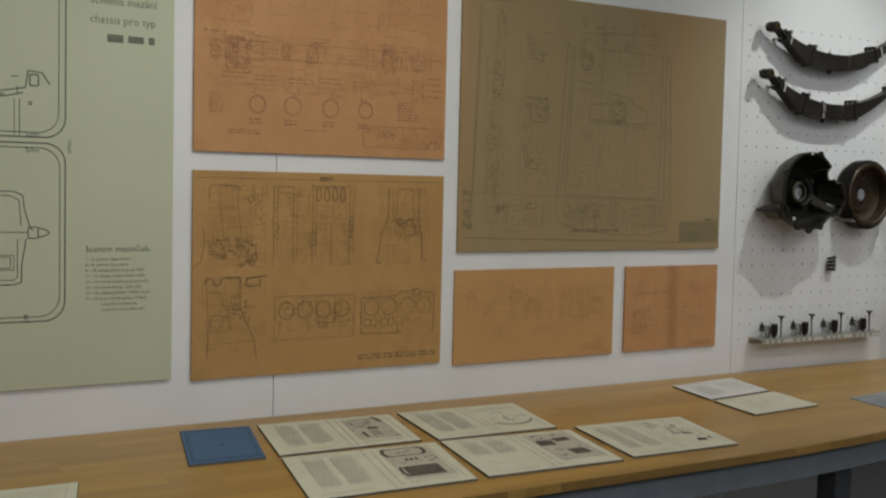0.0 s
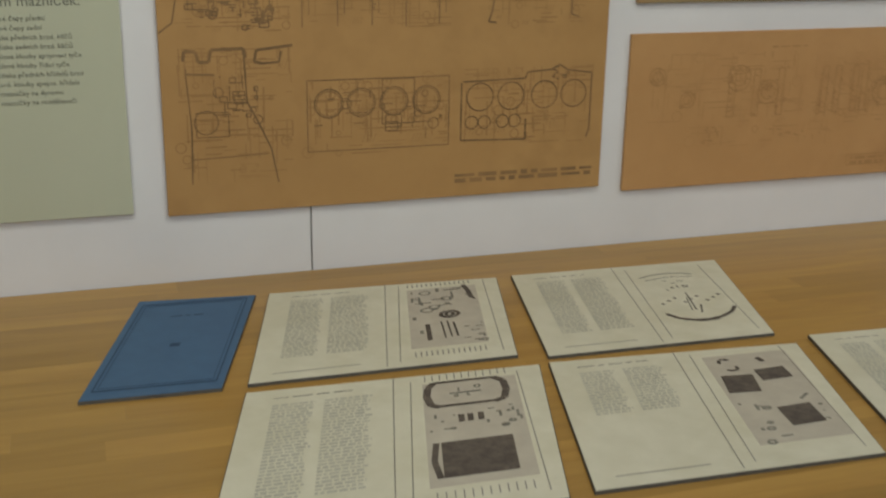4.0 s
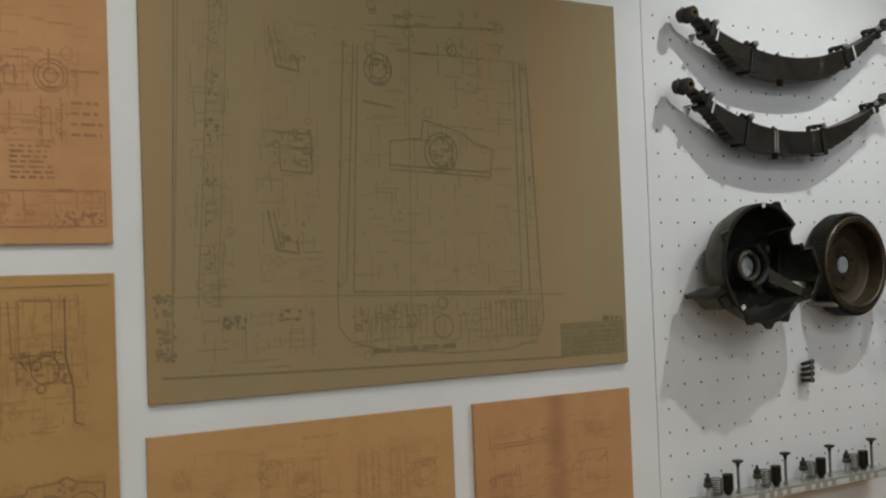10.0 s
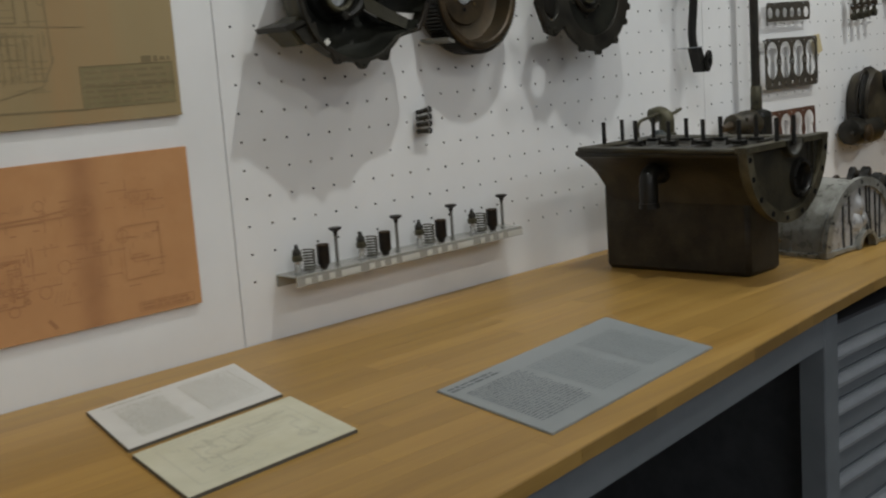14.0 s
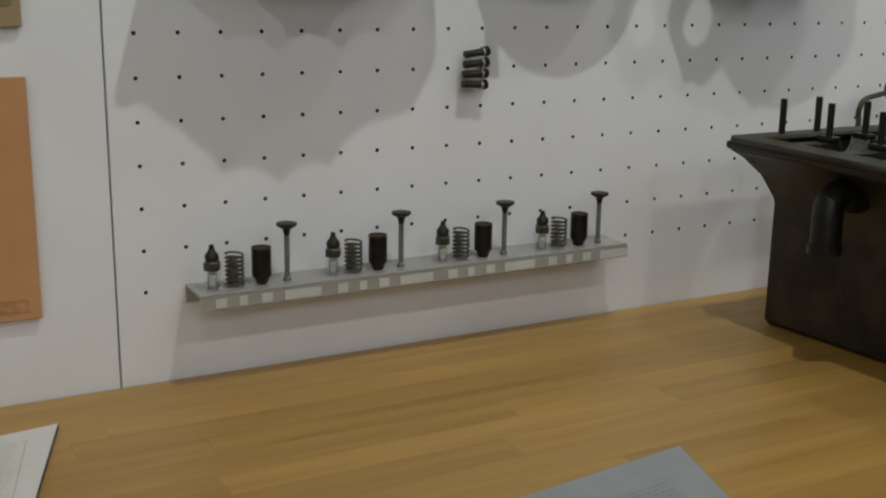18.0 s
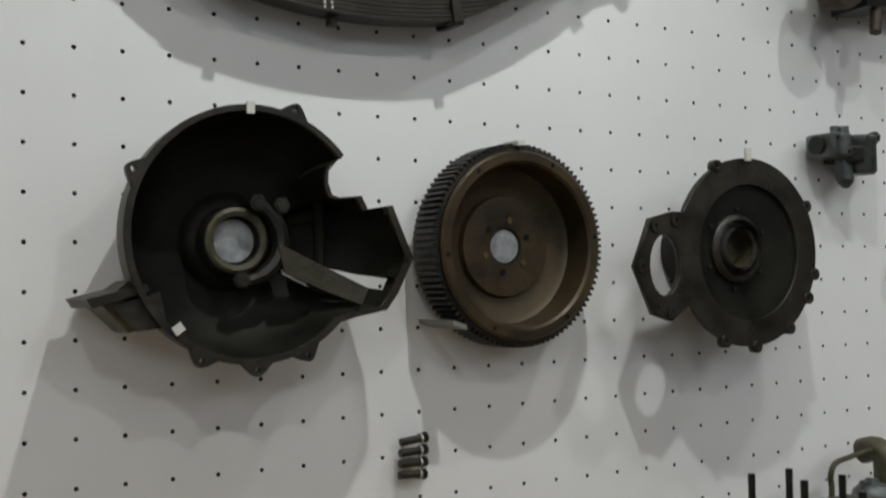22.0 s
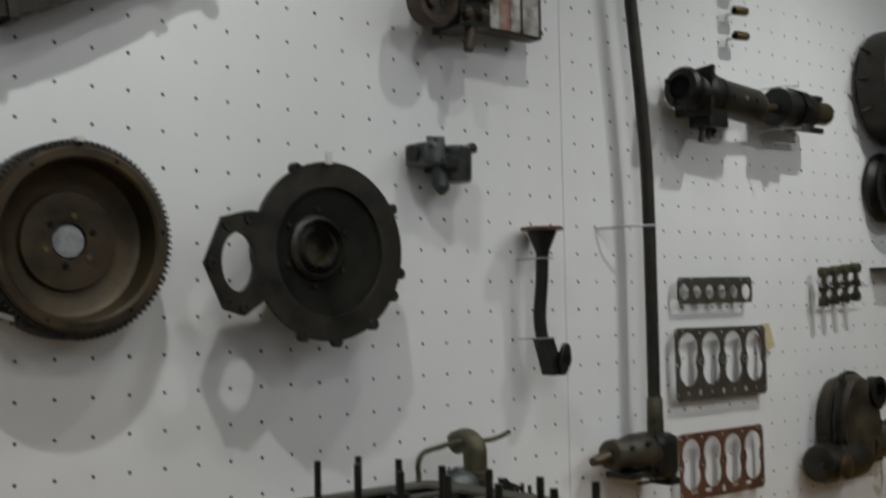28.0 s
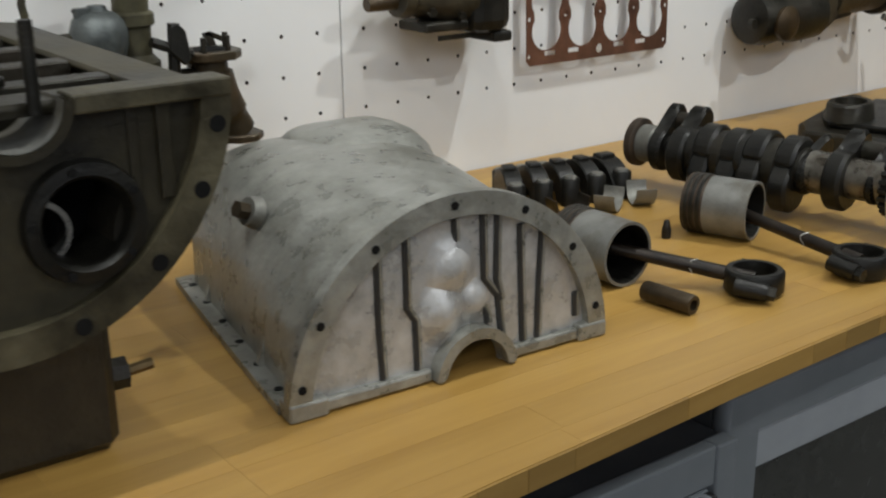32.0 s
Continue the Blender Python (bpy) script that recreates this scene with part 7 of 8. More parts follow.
# Rim holes are flat discs with their shade painted on.
for a in (188, 203, 222, 243, 265, 288, 312, 333, 350):
    u, v = CX + 0.209 * math.cos(radians(a)), ZT + 0.209 * math.sin(radians(a))
    case_part("bolt_hole", lathe([(0.0080, 0), (0.0080, 0.001)], facing(u, -0.6622, v), 12), DARK, ob)
for k in range(5):
    a = k * 72 + 30
    case_part("bore_screw", lathe([(0.0038, 0), (0.0038, 0.002)], facing(1.306 + 0.0485 * math.cos(radians(a)), -0.6605, 1.142 + 0.0485 * math.sin(radians(a))), 8), DARK, ob)
for row in (1.148, 1.240):
    for i in range(6):
        y = -0.650 + i * PITCH
        x = row + 0.035 * (5 - i) / 5
        stud = case_part("stud", rod((x, y, ZT - 0.01), (x, y, ZT + 0.068 - 0.003 * (i % 2)), 0.0062, n=10), IRON_BLACK, ob, "tall black stud", True)
        case_part("thread", lathe([(0.0068, 0.0), (0.0058, 0.003), (0.0068, 0.006), (0.0058, 0.009), (0.0068, 0.012), (0.0058, 0.015), (0.0064, 0.018)], lie(x, y, ZT + 0.046), 8), IRON, stud, "", True)
case_part("elbow", tube(smooth_path([(1.125, -0.33, 1.168), (1.072, -0.335, 1.176), (1.046, -0.34, 1.160), (1.042, -0.342, 1.120), (1.042, -0.342, 1.085)]), [0.030] * 6 + [0.0255] * 19, 14), IRON_BLACK, ob, "black outlet elbow", True)
case_part("elbow_rim", rod((1.042, -0.342, 1.094), (1.042, -0.342, 1.078), 0.0285, n=16), IRON_BLACK, ob, "", True)
part("drain_boss", rod((1.295, -0.610, 0.965), (1.318, -0.612, 0.965), 0.017, n=8), IRON, ob)
part("drain_tap", rod((1.318, -0.612, 0.965), (1.345, -0.614, 0.968), 0.006, n=8), BRASS, ob, "", True)
case_part("face_rib", box(1.352, 1.362, -0.651, -0.640, 1.10, 1.238, 0.002), IRON_PLATE, ob)
case_part("face_rib", box(1.378, 1.392, -0.654, -0.640, 1.15, 1.238, 0.002), IRON_PLATE, ob)
case_part("corner_lip", tube([(1.030, -0.64, ZT - 0.017), (1.030, -0.30, ZT - 0.017), (1.032, -0.13, ZT - 0.019), (1.045, -0.113, ZT - 0.020), (1.20, -0.110, ZT - 0.018)], 0.010, 8), IRON, ob, "rounded lip under the flange", True)
# the carburettor bolted to the far side of the block
YC = -0.112
carb = part("carburettor", lathe([(0.022, 1.085), (0.027, 1.10), (0.027, 1.15), (0.034, 1.158), (0.034, 1.185), (0.024, 1.195), (0.024, 1.232), (0.030, 1.236), (0.030, 1.250), (0.0245, 1.254)], lie(1.558, YC, 0), 22), IRON_GREEN, ob, "grimy carburettor", True)
part("bent_pipe", tube(smooth_path([(1.557, YC, 1.250), (1.557, YC, 1.285), (1.557, YC + 0.004, 1.302), (1.556, YC + 0.024, 1.313), (1.556, YC + 0.055, 1.306)]), 0.0245, 16), IRON_GREEN, carb, "bent upper pipe", True)
part("float_bowl", lathe([(0.010, -0.046), (0.022, -0.042), (0.033, -0.028), (0.0385, -0.008), (0.0385, 0.010), (0.034, 0.024), (0.024, 0.033), (0.014, 0.036), (0.012, 0.043), (0.0, 0.044)], lie(1.508, YC - 0.005, 1.222), 26, (True, False)), PUMP_GREY, carb, "rounded grey float bowl", True)
part("bowl_cap", loft([[(1.490 + 0.014 * math.cos(a), YC - 0.005 + 0.009 * math.sin(a), z) for a in [math.pi * k / 5 for k in range(10)]] for z in (1.250, 1.263)]), PUMP_GREY, carb, "", True)
part("bowl_arm", rod((1.53, YC, 1.212), (1.565, YC, 1.205), 0.016, n=12), IRON_GREEN, carb, "", True)
part("fuel_union", rod((1.425, YC + 0.012, 1.214), (1.475, YC, 1.218), 0.012, 0.014, n=8), IRON_GREEN, carb)
part("fuel_pipe", tube(smooth_path([(1.416, YC + 0.014, 1.216), (1.419, YC + 0.014, 1.252), (1.417, YC + 0.014, 1.276), (1.430, YC + 0.014, 1.298), (1.468, YC + 0.014, 1.306), (1.525, YC + 0.014, 1.313), (1.600, YC + 0.030, 1.307), (1.645, YC + 0.030, 1.309), (1.684, YC + 0.030, 1.319)]), 0.0055, 8), IRON_GREEN, carb, "bent thin pipe", True)
part("intake_body", tube(smooth_path([(1.664, YC, 1.184), (1.665, YC, 1.160), (1.672, YC, 1.128), (1.686, YC, 1.095), (1.702, YC, 1.066)]), [0.036] * 2 + [0.029] * 5 + [0.035] * 12 + [0.031] * 6, 18), RUST, carb, "curved rusty inlet pipe", True)
part("intake_flange", prism([(1.618, -0.018), (1.640, -0.040), (1.690, -0.040), (1.711, -0.018), (1.711, 0.018), (1.690, 0.040), (1.640, 0.040), (1.618, 0.018)], lie(0, YC, 1.178), 0.013, 0.002), RUST, carb, "flat rusty flange")
part("lower_flange", prism([(1.668, -0.020), (1.690, -0.040), (1.718, -0.040), (1.738, -0.020), (1.738, 0.020), (1.718, 0.040), (1.690, 0.040), (1.668, 0.020)], lie(0, YC, 1.056), 0.011, 0.002), RUST, carb)
for u, v in ((1.630, 0.0), (1.646, -0.030), (1.684, -0.028), (1.698, 0.008)):
    part("intake_stud", rod((u, YC + v, 1.188), (u, YC + v, 1.212), 0.0042, n=8), IRON, carb)
# Near-black disc for the shade inside the inlet.
part("inlet_shade", lathe([(0.026, 0.0), (0.026, 0.0015)], lie(1.665, YC, 1.1905), 20), DARK, carb, "near-black disc for the shade in the open inlet")
part("throttle_bracket", loft([[(1.678, YC + 0.02, 1.192), (1.678, YC + 0.028, 1.192), (1.690, YC + 0.028, 1.192), (1.690, YC + 0.02, 1.192)], [(1.672, YC + 0.02, 1.210), (1.672, YC + 0.028, 1.210), (1.684, YC + 0.028, 1.212), (1.684, YC + 0.02, 1.212)], [(1.706, YC + 0.02, 1.194), (1.706, YC + 0.028, 1.194), (1.712, YC + 0.028, 1.200), (1.712, YC + 0.02, 1.200)]]), IRON, carb)
part("linkage", rod((1.568, YC - 0.034, 1.214), (1.626, YC - 0.034, 1.192), 0.007, n=8), IRON_BLACK, carb, "", True)
part("linkage", rod((1.600, YC - 0.030, 1.160), (1.604, YC - 0.030, 1.236), 0.009, n=8), IRON_BLACK, carb, "", True)
part("throttle_lever", prism([(1.590, 1.20), (1.612, 1.178), (1.622, 1.186), (1.616, 1.226), (1.604, 1.238), (1.594, 1.232)], on_wall(0, YC - 0.036, 0), 0.008, 0.002), IRON_BLACK, carb)
part("manifold", rod((1.33, YC - 0.06, 1.15), (1.668, YC, 1.135), 0.032, n=14), IRON, carb, "", True)

# upturned oil sump
P0 = Vector((1.660, -0.697))
PU, PV = Vector((0.998, -0.055)).normalized(), Vector((0.115, 0.993)).normalized()


def on_sump(u, v, z):
    q = P0 + PU * u + PV * v
    return (q.x, q.y, BENCH + z)


def vault(v, half, top, square, u0=0.0, n=28):
    out = []
    for i in range(n + 1):
        a = math.pi * i / n
        c, s = math.cos(a), math.sin(a)
        e = 2.0 / square
        out.append(on_sump(u0 + half * math.copysign(abs(c) ** e, c), v, max(0.0, top * abs(s) ** e)))
    return out


ob = thing("oil_sump", (P0.x, P0.y + 0.2, BENCH), "grey cast alloy oil sump standing upside down", "oil sump")
part("vault", loft([vault(0.006, 0.192, 0.198, 2.0), vault(0.06, 0.188, 0.199, 2.2), vault(0.13, 0.182, 0.201, 2.6), vault(0.22, 0.176, 0.203, 3.1), vault(0.34, 0.168, 0.202, 3.7), vault(0.42, 0.160, 0.190, 3.8), vault(0.45, 0.150, 0.16, 3.4), vault(0.457, 0.140, 0.10, 3.0)], closed=False, caps=(False, False)), ALLOY, ob, "dull cast vault", True)
face_out = [(-0.203, 0.0)] + circle(0, 0.0, 0.207, 44, 180, 0)[1:-1] + [(0.203, 0.0), (0.061, 0.0)] + circle(0.019, 0.0, 0.042, 18, 0, 180) + [(-0.023, 0.0)]
SM = Matrix(((PU.x, 0, -PV.x, P0.x), (PU.y, 0, -PV.y, P0.y), (0, 1, 0, BENCH + 0.0005), (0, 0, 0, 1)))
part("end_face", plate([face_out], SM @ Matrix.Translation((0, 0, -0.004)), 0.008), ALLOY_FACE, ob, "bright scraped end face")
band = circle(0, 0, 0.210, 48, 0, 180) + circle(0, 0, 0.184, 48, 180, 0)
part("rim", prism(band, SM @ Matrix.Translation((0, 0, 0.0)), 0.016, 0.002), ALLOY, ob, "raised bolting rim")
for u0, u1 in ((-0.210, -0.165), (0.168, 0.210)):
    part("rim_foot", moved(box(u0, u1, 0.0, 0.020, -0.012, 0.018, 0.003), SM), ALLOY, ob)
part("base_rib", moved(box(-0.17, -0.036, 0.002, 0.016, 0.003, 0.014, 0.003), SM), ALLOY, ob)
part("base_rib", moved(box(0.074, 0.17, 0.002, 0.016, 0.003, 0.014, 0.003), SM), ALLOY, ob)
arch = circle(0.019, 0.0, 0.054, 20, 180, 0) + circle(0.019, 0.0, 0.0415, 20, 0, 180)
part("arch_rib", prism(arch, SM @ Matrix.Translation((0, 0, 0.0)), 0.024, 0.003), ALLOY, ob, "half-round shaft opening")
for name, u, z, r, hh, wide in (("boss", -0.006, 0.124, 0.045, 0.015, 0.85), ("lower_boss", -0.018, 0.076, 0.046, 0.017, 0.80), ("arch_swell", 0.022, 0.080, 0.030, 0.009, 1.0)):
    swell = lathe([(r * k / 10, hh * (1 - (k / 10) ** 2) ** 2) for k in range(10, -1, -1)], SM @ Matrix.Translation((u, z, 0.0035)) @ Matrix.Diagonal((wide, 1, 1, 1)), 28, (False, False))
    part(name, swell, ALLOY_FACE, ob, "soft polished swelling", True)
for path in (((-0.099, 0.157), (-0.098, 0.08), (-0.094, 0.006)),
             ((-0.064, 0.177), (-0.063, 0.089), (-0.053, 0.074), (-0.051, 0.006)),
             ((-0.002, 0.178), (0.000, 0.143), (0.011, 0.125)),
             ((0.035, 0.181), (0.037, 0.103), (0.056, 0.079), (0.064, 0.010)),
             ((0.055, 0.181), (0.054, 0.100), (0.060, 0.074)),
             ((0.029, 0.082), (0.041, 0.060), (0.042, 0.050)),
             ((0.086, 0.158), (0.089, 0.08), (0.092, 0.012)),
             ((0.117, 0.146), (0.114, 0.08), (0.113, 0.010)),
             ((0.168, 0.060), (0.169, 0.030))):
    line = [SM @ Vector((u, z, 0.0048)) for u, z in path]
    part("rib", tube([q + PU.to_3d() * 0.004 for q in line], 0.0032, 6), ALLOY, ob, "", True)
    part("joint_gap", tube(line, 0.0037, 6), RUBBER, ob, "dark sealed joint")
for a in (12, 38, 64, 92, 122, 150, 170):
    part("bolt_hole", lathe([(0.0048, 0), (0.0048, 0.001)], SM @ Matrix.Translation((0.197 * math.cos(radians(a)), 0.197 * math.sin(radians(a)), 0.0162)), 10), DARK, ob)


def foot_strip(sign):
    rings = []
    for v, half in ((0.012, 0.205), (0.2, 0.192), (0.36, 0.180), (0.45, 0.172)):
        rings.append([on_sump(sign * (half + 0.006), v, 0.0005), on_sump(sign * (half - 0.03), v, 0.0005), on_sump(sign * (half - 0.03), v, 0.010), on_sump(sign * (half + 0.006), v, 0.010)])
    return loft(rings)


for s in (-1, 1):
    part("foot_flange", foot_strip(s), ALLOY, ob, "flat bolting foot")
    for i in range(6):
        v = 0.05 + i * 0.072
        half = 0.204 - v * 0.075
        part("foot_hole", lathe([(0.0052, 0), (0.0052, 0.001)], Matrix.Translation(on_sump(s * (half - 0.006), v, 0.0102)), 10), DARK, ob)
    for v in (0.12, 0.34):
        half = 0.200 - v * 0.075
        part("gusset", loft([[on_sump(s * half, v - 0.004, 0.01), on_sump(s * half, v + 0.004, 0.01), on_sump(s * (half - 0.028), v + 0.004, 0.01), on_sump(s * (half - 0.028), v - 0.004, 0.01)], [on_sump(s * (half - 0.012), v - 0.003, 0.05), on_sump(s * (half - 0.012), v + 0.003, 0.05), on_sump(s * (half - 0.028), v + 0.003, 0.05), on_sump(s * (half - 0.028), v - 0.003, 0.05)]]), ALLOY, ob)
part("rear_bulge", loft([vault(0.24 + 0.040 * i, 0.108 * q, 0.196 + 0.014 * k, 5.0, 0.052) for i, (q, k) in enumerate(((0.70, -0.2), (0.92, 0.6), (1.0, 0.95), (1.0, 1.0), (0.97, 0.85), (0.80, -0.6)))], closed=False, caps=(False, False)), ALLOY, ob, "raised rear hump", True)
a, b = Vector(on_sump(-0.150, 0.20, 0.160)), Vector(on_sump(-0.180, 0.195, 0.172))
part("drain_boss", rod(a, a + (b - a) * 0.42, 0.0195, 0.0165, n=18), ALLOY_DULL, ob, "", True)
part("drain_plug", rod(a + (b - a) * 0.42, a + (b - a) * 0.85, 0.0105, n=6), RUST, ob, "brown hexagon drain plug")


# pistons with connecting rods
def piston_and_rod(crown, axis_end, big, label):
    ob = thing("piston_and_rod", (crown[0], crown[1], BENCH), label, "piston", "pistons on the bench")
    R = 0.0445
    zc = BENCH + R + 0.001
    a, b = Vector((*crown, zc)), Vector((*axis_end, zc))
    m, d = along(a, b)
    part("skirt", lathe([(0.030, 0.0), (R, 0.003), (R, d), (R - 0.004, d), (R - 0.004, 0.012), (0.0, 0.012)], m, 32, (True, False)), PISTON, ob, "grey scuffed piston", True)
    part("crown_land", lathe([(0.031, -0.0006), (R + 0.0002, 0.0026), (R + 0.0002, 0.036)], m, 32, (True, False)), RUSTY_CAST, ob, "dark brown crown", True)
    for h in (0.0075, 0.0165, 0.0265):
        part("ring", lathe([(R + 0.0003, h - 0.0012), (R + 0.0016, h), (R + 0.0016, h + 0.0045), (R + 0.0003, h + 0.0057)], m, 32, (False, False)), IRON, ob, "dark brown piston ring", True)
    # Black lining paints the shade inside the open piston.
    part("inside", lathe([(R - 0.0045, d - 0.001), (R - 0.005, 0.02), (0.0, 0.018)], m, 24, (False, False)), IRON_BLACK, ob, "hollow lined near black for its shade")
    g = Vector((*big, BENCH + 0.0185))
    s = a + (b - a) * 0.55
    part("rod_shank", rod(s, g, 0.0085, 0.0105, n=10), RUSTY_BLACK, ob, "connecting rod", True)
    mg = Matrix.Translation(g)
    part("big_end", lathe([(0.036, -0.016), (0.039, -0.012), (0.039, 0.012), (0.036, 0.016), (0.0285, 0.016), (0.0275, 0.010), (0.0275, -0.016)], mg, 28, (False, False)), IRON_BLACK, ob, "black big end ring", True)
    dirv = (g - s).normalized()
    side = Vector((-dirv.y, dirv.x, 0)).normalized()
    for k in (-1, 1):
        q = g + side * 0.040 * k
        part("cap_bolt", rod(q - dirv * 0.022, q + dirv * 0.020, 0.0115, n=12), IRON_BLACK, ob, "", True)
        part("bolt_nut", rod(q + dirv * 0.019, q + dirv * 0.030, 0.009, n=6), IRON, ob)
    w = s + (g - s) * 0.62
    part("wire", tube([w + Vector((0.011 * math.cos(t), 0.004 * math.sin(t * 3), 0.011 * math.sin(t))) for t in [0.5 * i for i in range(14)]], 0.001, 4), BRIGHT, ob, "twisted tie wire")
    return ob


piston_and_rod((2.264, -0.500), (2.298, -0.598), (2.290, -0.786), "grey alloy piston with dark rings and its connecting rod")
piston_and_rod((2.004, -0.512), (2.006, -0.624), (2.120, -0.742), "dull piston on its side with its connecting rod")
ob = thing("gudgeon_pin", (1.994, -0.71, BENCH), "hollow brown steel gudgeon pin", "pin")
m, d = along((1.990, -0.672, BENCH + 0.0135), (1.997, -0.748, BENCH + 0.0135))
part("sleeve", lathe([(0.0122, 0), (0.0132, 0.002), (0.0132, d - 0.002), (0.0122, d), (0.0075, d), (0.0075, 0.0)], m, 18, (False, False)), RUST, ob, "", True)
single("locating_plug", lathe([(0.007, 0), (0.0075, 0.012), (0.0045, 0.026), (0.003, 0.028)], lie(2.205, -0.510, BENCH + 0.0005), 10), IRON, "small dark tapered steel plug on the bench", "plug", smooth=True)

# bearing caps and shells
for i in range(5):
    x, y = 2.136 + i * 0.0455, -0.222 - 0.009 * i
    ob = thing("main_bearing_cap", (x, y, BENCH), "dark cast bearing cap with two bolt bosses", "bearing cap", "row of bearing caps")
    wide = 0.040 if i == 4 else 0.030
    arch = circle(0, 0.006, 0.056, 18, -6, 186) + circle(0, 0.0, 0.031, 16, 180, 0)
    m = Matrix.Translation((x, y, BENCH + 0.0005)) @ Matrix.Rotation(radians(64 + 5 * i), 4, "Z") @ Matrix.Rotation(radians(90), 4, "X") @ Matrix.Translation((0, 0, -wide / 2))
    part("cap", prism(arch, m, wide, 0.002), IRON_BLACK, ob, "half-round cast cap", True)
    part("cap_rib", moved(box(-0.012, 0.012, 0.056, 0.067, 0.004, wide - 0.004, 0.003), m), IRON_BLACK, ob)
    for k in (-0.050, 0.050):
        boss = part("bolt_boss", moved(lathe([(0.0160, 0), (0.0160, 0.044), (0.0140, 0.047), (0.0, 0.047)], Matrix.Translation((k, 0.0, wide / 2)) @ Matrix.Rotation(radians(-90), 4, "X"), 14, (True, False)), m), IRON_BLACK, ob, "", True)
        part("seat", moved(lathe([(0.0115, 0.0471), (0.0105, 0.0495), (0.0, 0.0495)], Matrix.Translation((k, 0.0, wide / 2)) @ Matrix.Rotation(radians(-90), 4, "X"), 10, (True, False)), m), ALLOY_DULL, boss, "worn bolt seat")
for i, (x, y, r) in enumerate(((2.240, -0.352, 30), (2.308, -0.358, 60), (2.165, -0.335, -10))):
    arcs = [[(q * math.cos(a), v, q * math.sin(a)) for a in [math.pi + math.pi * k / 12 for k in range(13)]] + [((q - 0.0025) * math.cos(a), v, (q - 0.0025) * math.sin(a)) for a in [2 * math.pi - math.pi * k / 12 for k in range(13)]] for v, q in ((-0.017, 0.033), (0.017, 0.033))]
    bm = moved(loft(arcs), Matrix.Translation((x, y, BENCH + 0.0335)) @ Matrix.Rotation(radians(r), 4, "Z"))
    single("bearing_shell", bm, ALLOY_DULL if i < 2 else IRON, "thin curved grey bearing half shell", "bearing shell", "bearing shells on the bench", smooth=True)

# crankshaft
ob = thing("crankshaft", (2.434, -0.52, BENCH), "dark oily crankshaft with worn bright journals", "crankshaft")
c0, c1 = Vector((2.398, -0.258, BENCH + 0.076)), Vector((2.501, -0.802, BENCH + 0.076))
CZ = (c1 - c0).normalized()
CXV = Vector((0, 0, 1)).cross(CZ)
CM = Matrix(((CXV.x, 0, CZ.x, c0.x), (CXV.y, 0, CZ.y, c0.y), (CXV.z, 1, CZ.z, c0.z), (0, 0, 0, 1)))
part("nose", lathe([(0.034, -0.004), (0.0405, -0.002), (0.0418, 0.001), (0.0418, 0.011), (0.0398, 0.0125), (0.032, 0.014)], CM, 28), RUSTY_CAST, ob, "dark nose collar", True)


def lobe(reach, r0, r1):
    """The outline of a crank web: a broad end round the shaft and a waisted neck to the narrow end round the pin."""
    neck = [(r1 * 0.92, reach - r1 * 0.55), (r1 * 0.86, reach * 0.52)]
    return [(u, v) for u, v in neck[::-1]] + circle(0, reach, r1, 12, 10, 170) + [(-u, v) for u, v in neck] + circle(0, -0.006, r0, 18, 150, 390)


for h, turn, reach, r0, r1, wide in ((0.043, -36, 0.060, 0.037, 0.020, 0.024), (0.086, -36, 0.060, 0.049, 0.021, 0.032), (0.132, 150, 0.034, 0.046, 0.041, 0.034), (0.180, 150, 0.034, 0.045, 0.040, 0.034),
                                     (0.222, 138, 0.030, 0.050, 0.042, 0.036), (0.276, 142, 0.034, 0.047, 0.040, 0.034), (0.312, -58, 0.060, 0.034, 0.018, 0.016), (0.360, -44, 0.064, 0.048, 0.021, 0.030), (0.420, -52, 0.060, 0.030, 0.019, 0.018)):
    bm = moved(prism(lobe(reach, r0, r1), Matrix.Translation((0, 0, h)), wide, 0.005), CM @ Matrix.Rotation(radians(turn), 4, "Z"))
    part("web", bm, IRON_BLACK, ob, "dark oily crank web", True)
for h0, h1, r, mat in ((0.012, 0.044, 0.0325, ALLOY_DULL), (0.062, 0.086, 0.022, IRON_BLACK), (0.108, 0.134, 0.042, IRON_BLACK), (0.160, 0.186, 0.043, IRON), (0.208, 0.224, 0.045, IRON_BLACK), (0.250, 0.280, 0.044, IRON), (0.304, 0.318, 0.036, IRON),
                       (0.322, 0.362, 0.034, WORN_STEEL), (0.384, 0.448, 0.0315, WORN_STEEL), (0.488, 0.534, 0.028, WORN_STEEL)):
    part("journal", lathe([(r - 0.003, h0), (r, h0 + 0.003), (r, h1 - 0.003), (r - 0.003, h1)], CM, 24), mat, ob, "worn bright journal" if mat in (WORN_STEEL, ALLOY_DULL) else "dark oily journal", True)
for h0, h1, turn, k in ((0.060, 0.088, -36, 0.050), (0.160, 0.188, 150, 0.040), (0.250, 0.282, 140, 0.038), (0.384, 0.424, -46, 0.052)):
    q = CM @ Matrix.Rotation(radians(turn), 4, "Z") @ Matrix.Translation((0, k, h0))
    part("crank_pin", lathe([(0.016, 0), (0.016, h1 - h0)], q, 18), IRON, ob, "", True)
part("gear", lathe([(0.038, 0.447), (0.0405, 0.449), (0.0405, 0.489), (0.038, 0.491)], CM, 22), IRON_BLACK, ob, "", True)
for i in range(22):
    part("gear_tooth", moved(box(0.039, 0.0478, -0.0034, 0.0034, 0.448, 0.490, 0.001), CM @ Matrix.Rotation(2 * math.pi * i / 22, 4, "Z")), IRON_BLACK, ob)
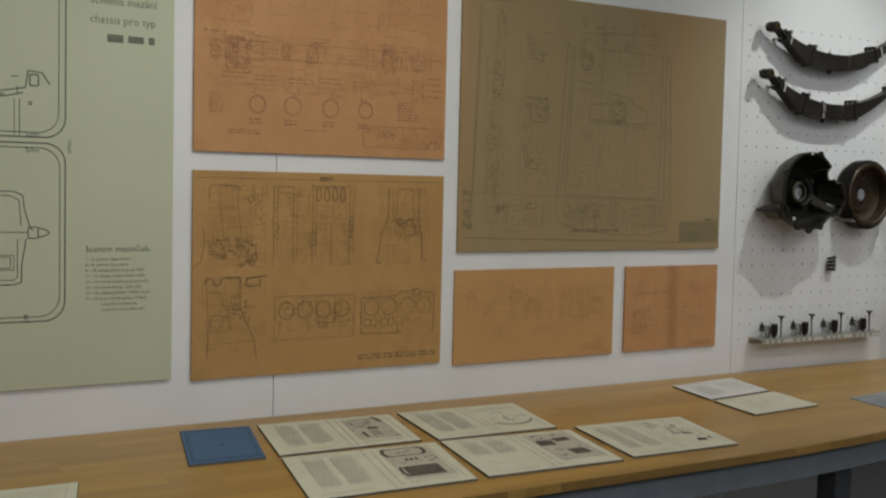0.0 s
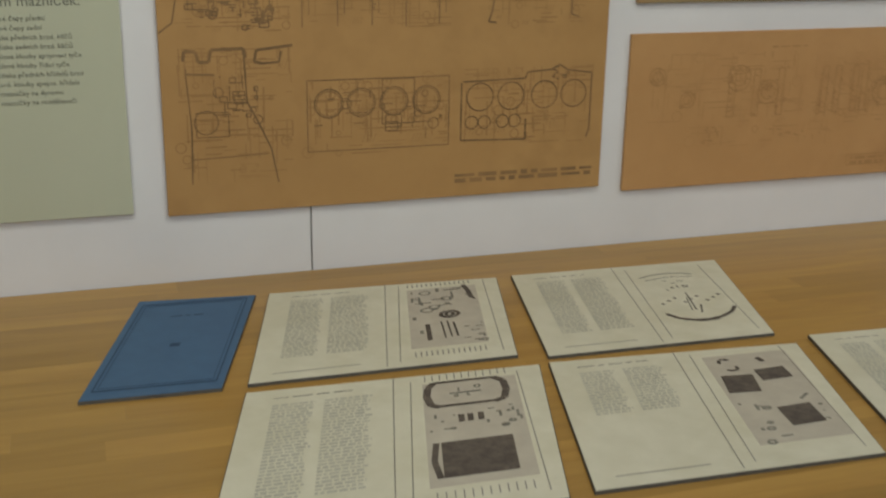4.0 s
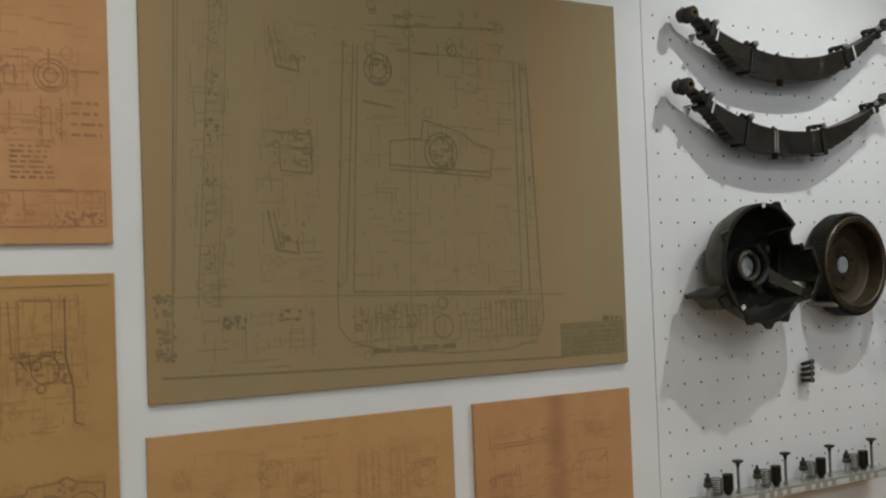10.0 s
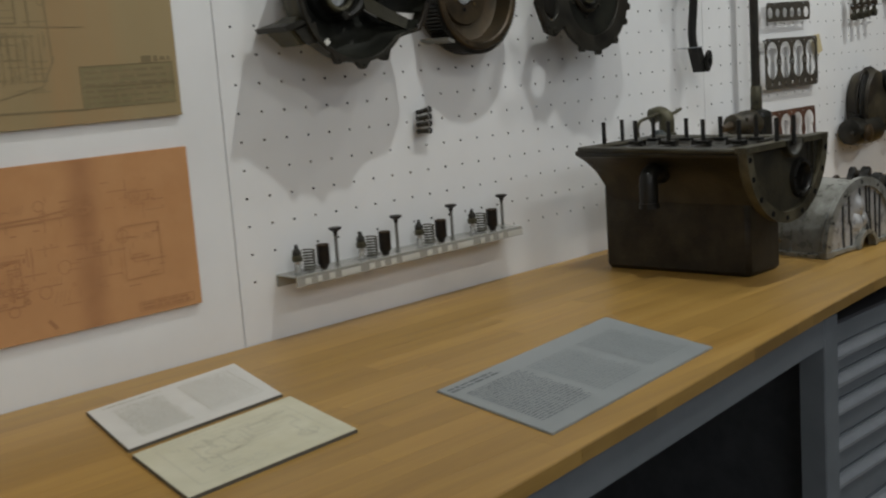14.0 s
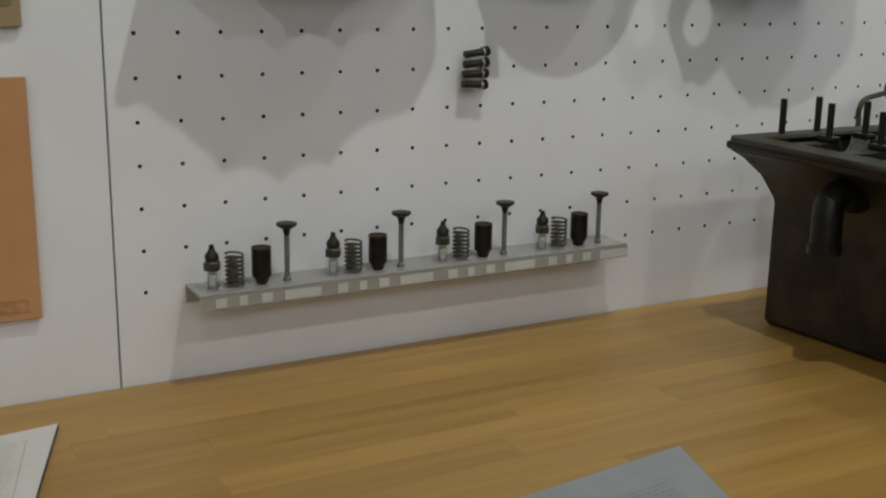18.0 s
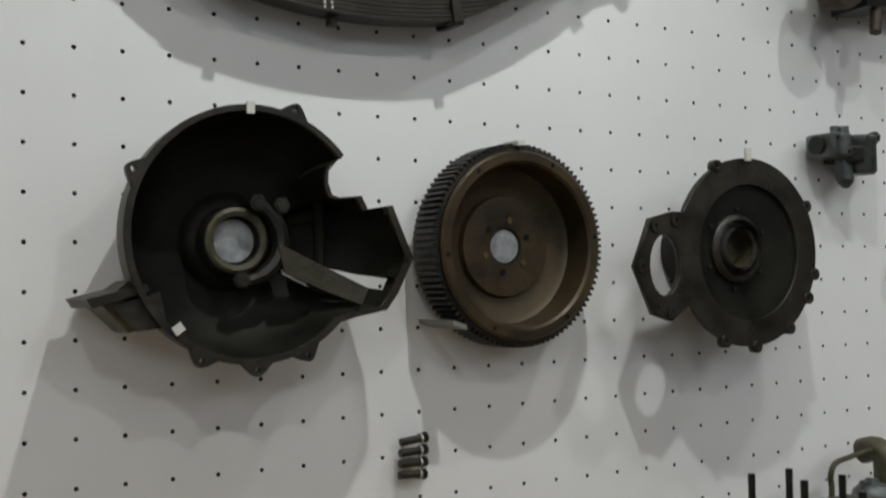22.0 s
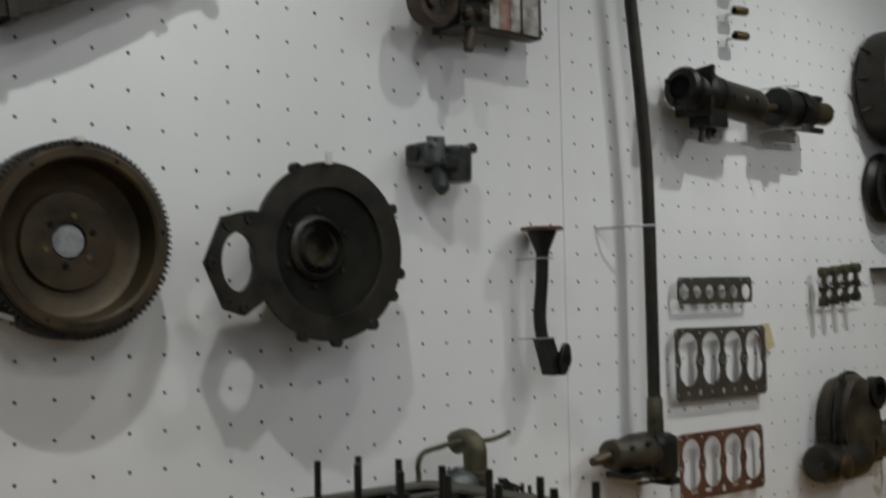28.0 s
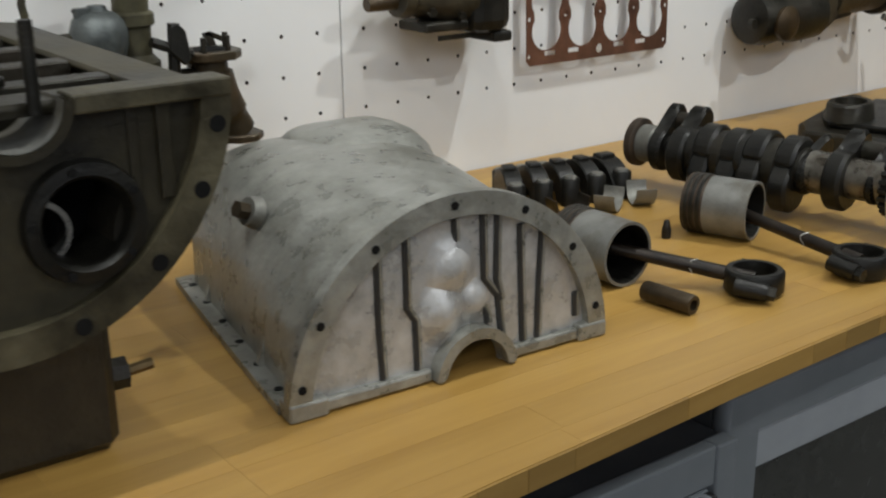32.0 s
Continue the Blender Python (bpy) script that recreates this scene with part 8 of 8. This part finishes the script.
part("flange", lathe([(0.028, 0.530), (0.040, 0.534), (0.058, 0.536), (0.062, 0.540), (0.062, 0.560), (0.057, 0.564), (0.030, 0.564)], CM, 32), RUST, ob, "rusty end flange", True)
part("tie_wire", tube(smooth_path([CM @ Vector((0.0, 0.0455, 0.465)), CM @ Vector((-0.052, 0.0, 0.465)), CM @ Vector((-0.040, -0.062, 0.468)), CM @ Vector((-0.062, -0.070, 0.480))]), 0.0011, 4), BRIGHT, ob, "thin tie wire")

# flat casting behind the crankshaft
ob = thing("flat_casting", (3.045, -0.355, BENCH), "dark rough iron casting lying flat on the bench", "engine part")
q = Matrix.Translation((3.045, -0.355, BENCH + 0.0005)) @ Matrix.Rotation(radians(19), 4, "Z")
slab = [(-0.19, -0.165), (0.10, -0.170), (0.125, -0.150), (0.19, -0.150), (0.19, 0.120), (0.15, 0.125), (0.145, 0.165), (-0.12, 0.165), (-0.135, 0.14), (-0.19, 0.135)]
part("slab", prism(slab, q, 0.040, 0.006), IRON, ob, "rough outer casting", True)
part("upper_step", prism([(-0.15, -0.13), (0.15, -0.12), (0.145, 0.085), (-0.14, 0.10)], q @ Matrix.Translation((0, 0, 0.040)), 0.014, 0.004), IRON_BLACK, ob, "", True)
for i in range(4):
    part("port_boss", lathe([(0.030, 0.0), (0.028, 0.016), (0.018, 0.016), (0.018, 0.004)], q @ Matrix.Translation((-0.105 + 0.07 * i, -0.045, 0.054)), 18), IRON, ob, "", True)
    part("side_lug", lathe([(0.016, 0.0), (0.014, 0.016), (0.006, 0.018)], q @ Matrix.Translation((-0.12 + 0.085 * i, 0.125 if i % 2 else -0.148, 0.040)), 14), IRON_GREEN, ob, "", True)
part("round_port", lathe([(0.052, 0.0), (0.048, 0.030), (0.044, 0.034), (0.034, 0.034), (0.031, 0.010), (0.0, 0.010)], q @ Matrix.Translation((-0.085, 0.075, 0.053)) @ Matrix.Diagonal((1.25, 0.9, 1, 1)), 26, (True, False)), IRON, ob, "raised round port", True)


# ---- the staves of the worktop ----
ROWS = random.Random(11)
STAVE, LIP = 0.062, 0.0035


def behind(x):
    return front(x) + LIP


def reach(x0, x1, y0, y1):
    """The part of a stave that lies behind the slanting lip: its front edge, or None."""
    cuts = {x0, x1} | set(bends(x0, x1))
    for y in (y0, y1):
        for a, b in zip([q[0] for q in BREAKS], [q[0] for q in BREAKS[1:]]):
            fa, fb = behind(a), behind(b)
            if abs(fb - fa) > 1e-6 and x0 < a + (b - a) * (y - fa) / (fb - fa) < x1 and a <= a + (b - a) * (y - fa) / (fb - fa) <= b:
                cuts.add(a + (b - a) * (y - fa) / (fb - fa))
    xs = [x for x in sorted(cuts) if behind(x) < y1 + 1e-5]
    return [(x, min(max(y0, behind(x)), y1)) for x in xs] if len(xs) > 1 and xs[-1] - xs[0] > 0.01 else None


y1 = -0.0045
while y1 > -1.16:
    y0 = y1 - STAVE
    x0 = X_LEFT - ROWS.uniform(0, 0.3)
    while x0 < X_RIGHT:
        x1 = x0 + ROWS.uniform(0.55, 1.35)
        a, b = max(x0, X_LEFT), min(x1, X_RIGHT)
        low = reach(a, b, y0, y1)
        if low:
            g = 0.00014
            low = [(x, y + g) for x, y in low]
            low[0], low[-1] = (low[0][0] + g, low[0][1]), (low[-1][0] - g, low[-1][1])
            top_edge = [(low[-1][0], y1 - g), (low[0][0], y1 - g)]
            ring = low + [q for q, e in zip(top_edge, (low[-1], low[0])) if q[1] - e[1] > 0.0008]
            if len(ring) > 2:
                part("stave", prism(ring, lie(0, 0, BENCH - TOP_T), TOP_T), WOOD, worktop)
        x0 = x1
    y1 = y0
x0 = X_LEFT
while x0 < X_RIGHT:
    x1 = min(x0 + ROWS.choice((0.06, 0.08, 0.1, 0.16, 0.24)) * ROWS.uniform(0.9, 1.2), X_RIGHT)
    xs = [x0 + 0.0003] + bends(x0, x1) + [x1 - 0.0003]
    part("edge_stave", prism([(x, front(x)) for x in xs] + [(x, front(x) + LIP - 0.0002) for x in xs[::-1]], lie(0, 0, BENCH - TOP_T), TOP_T - 0.0006), WOOD_EDGE, worktop)
    x0 = x1
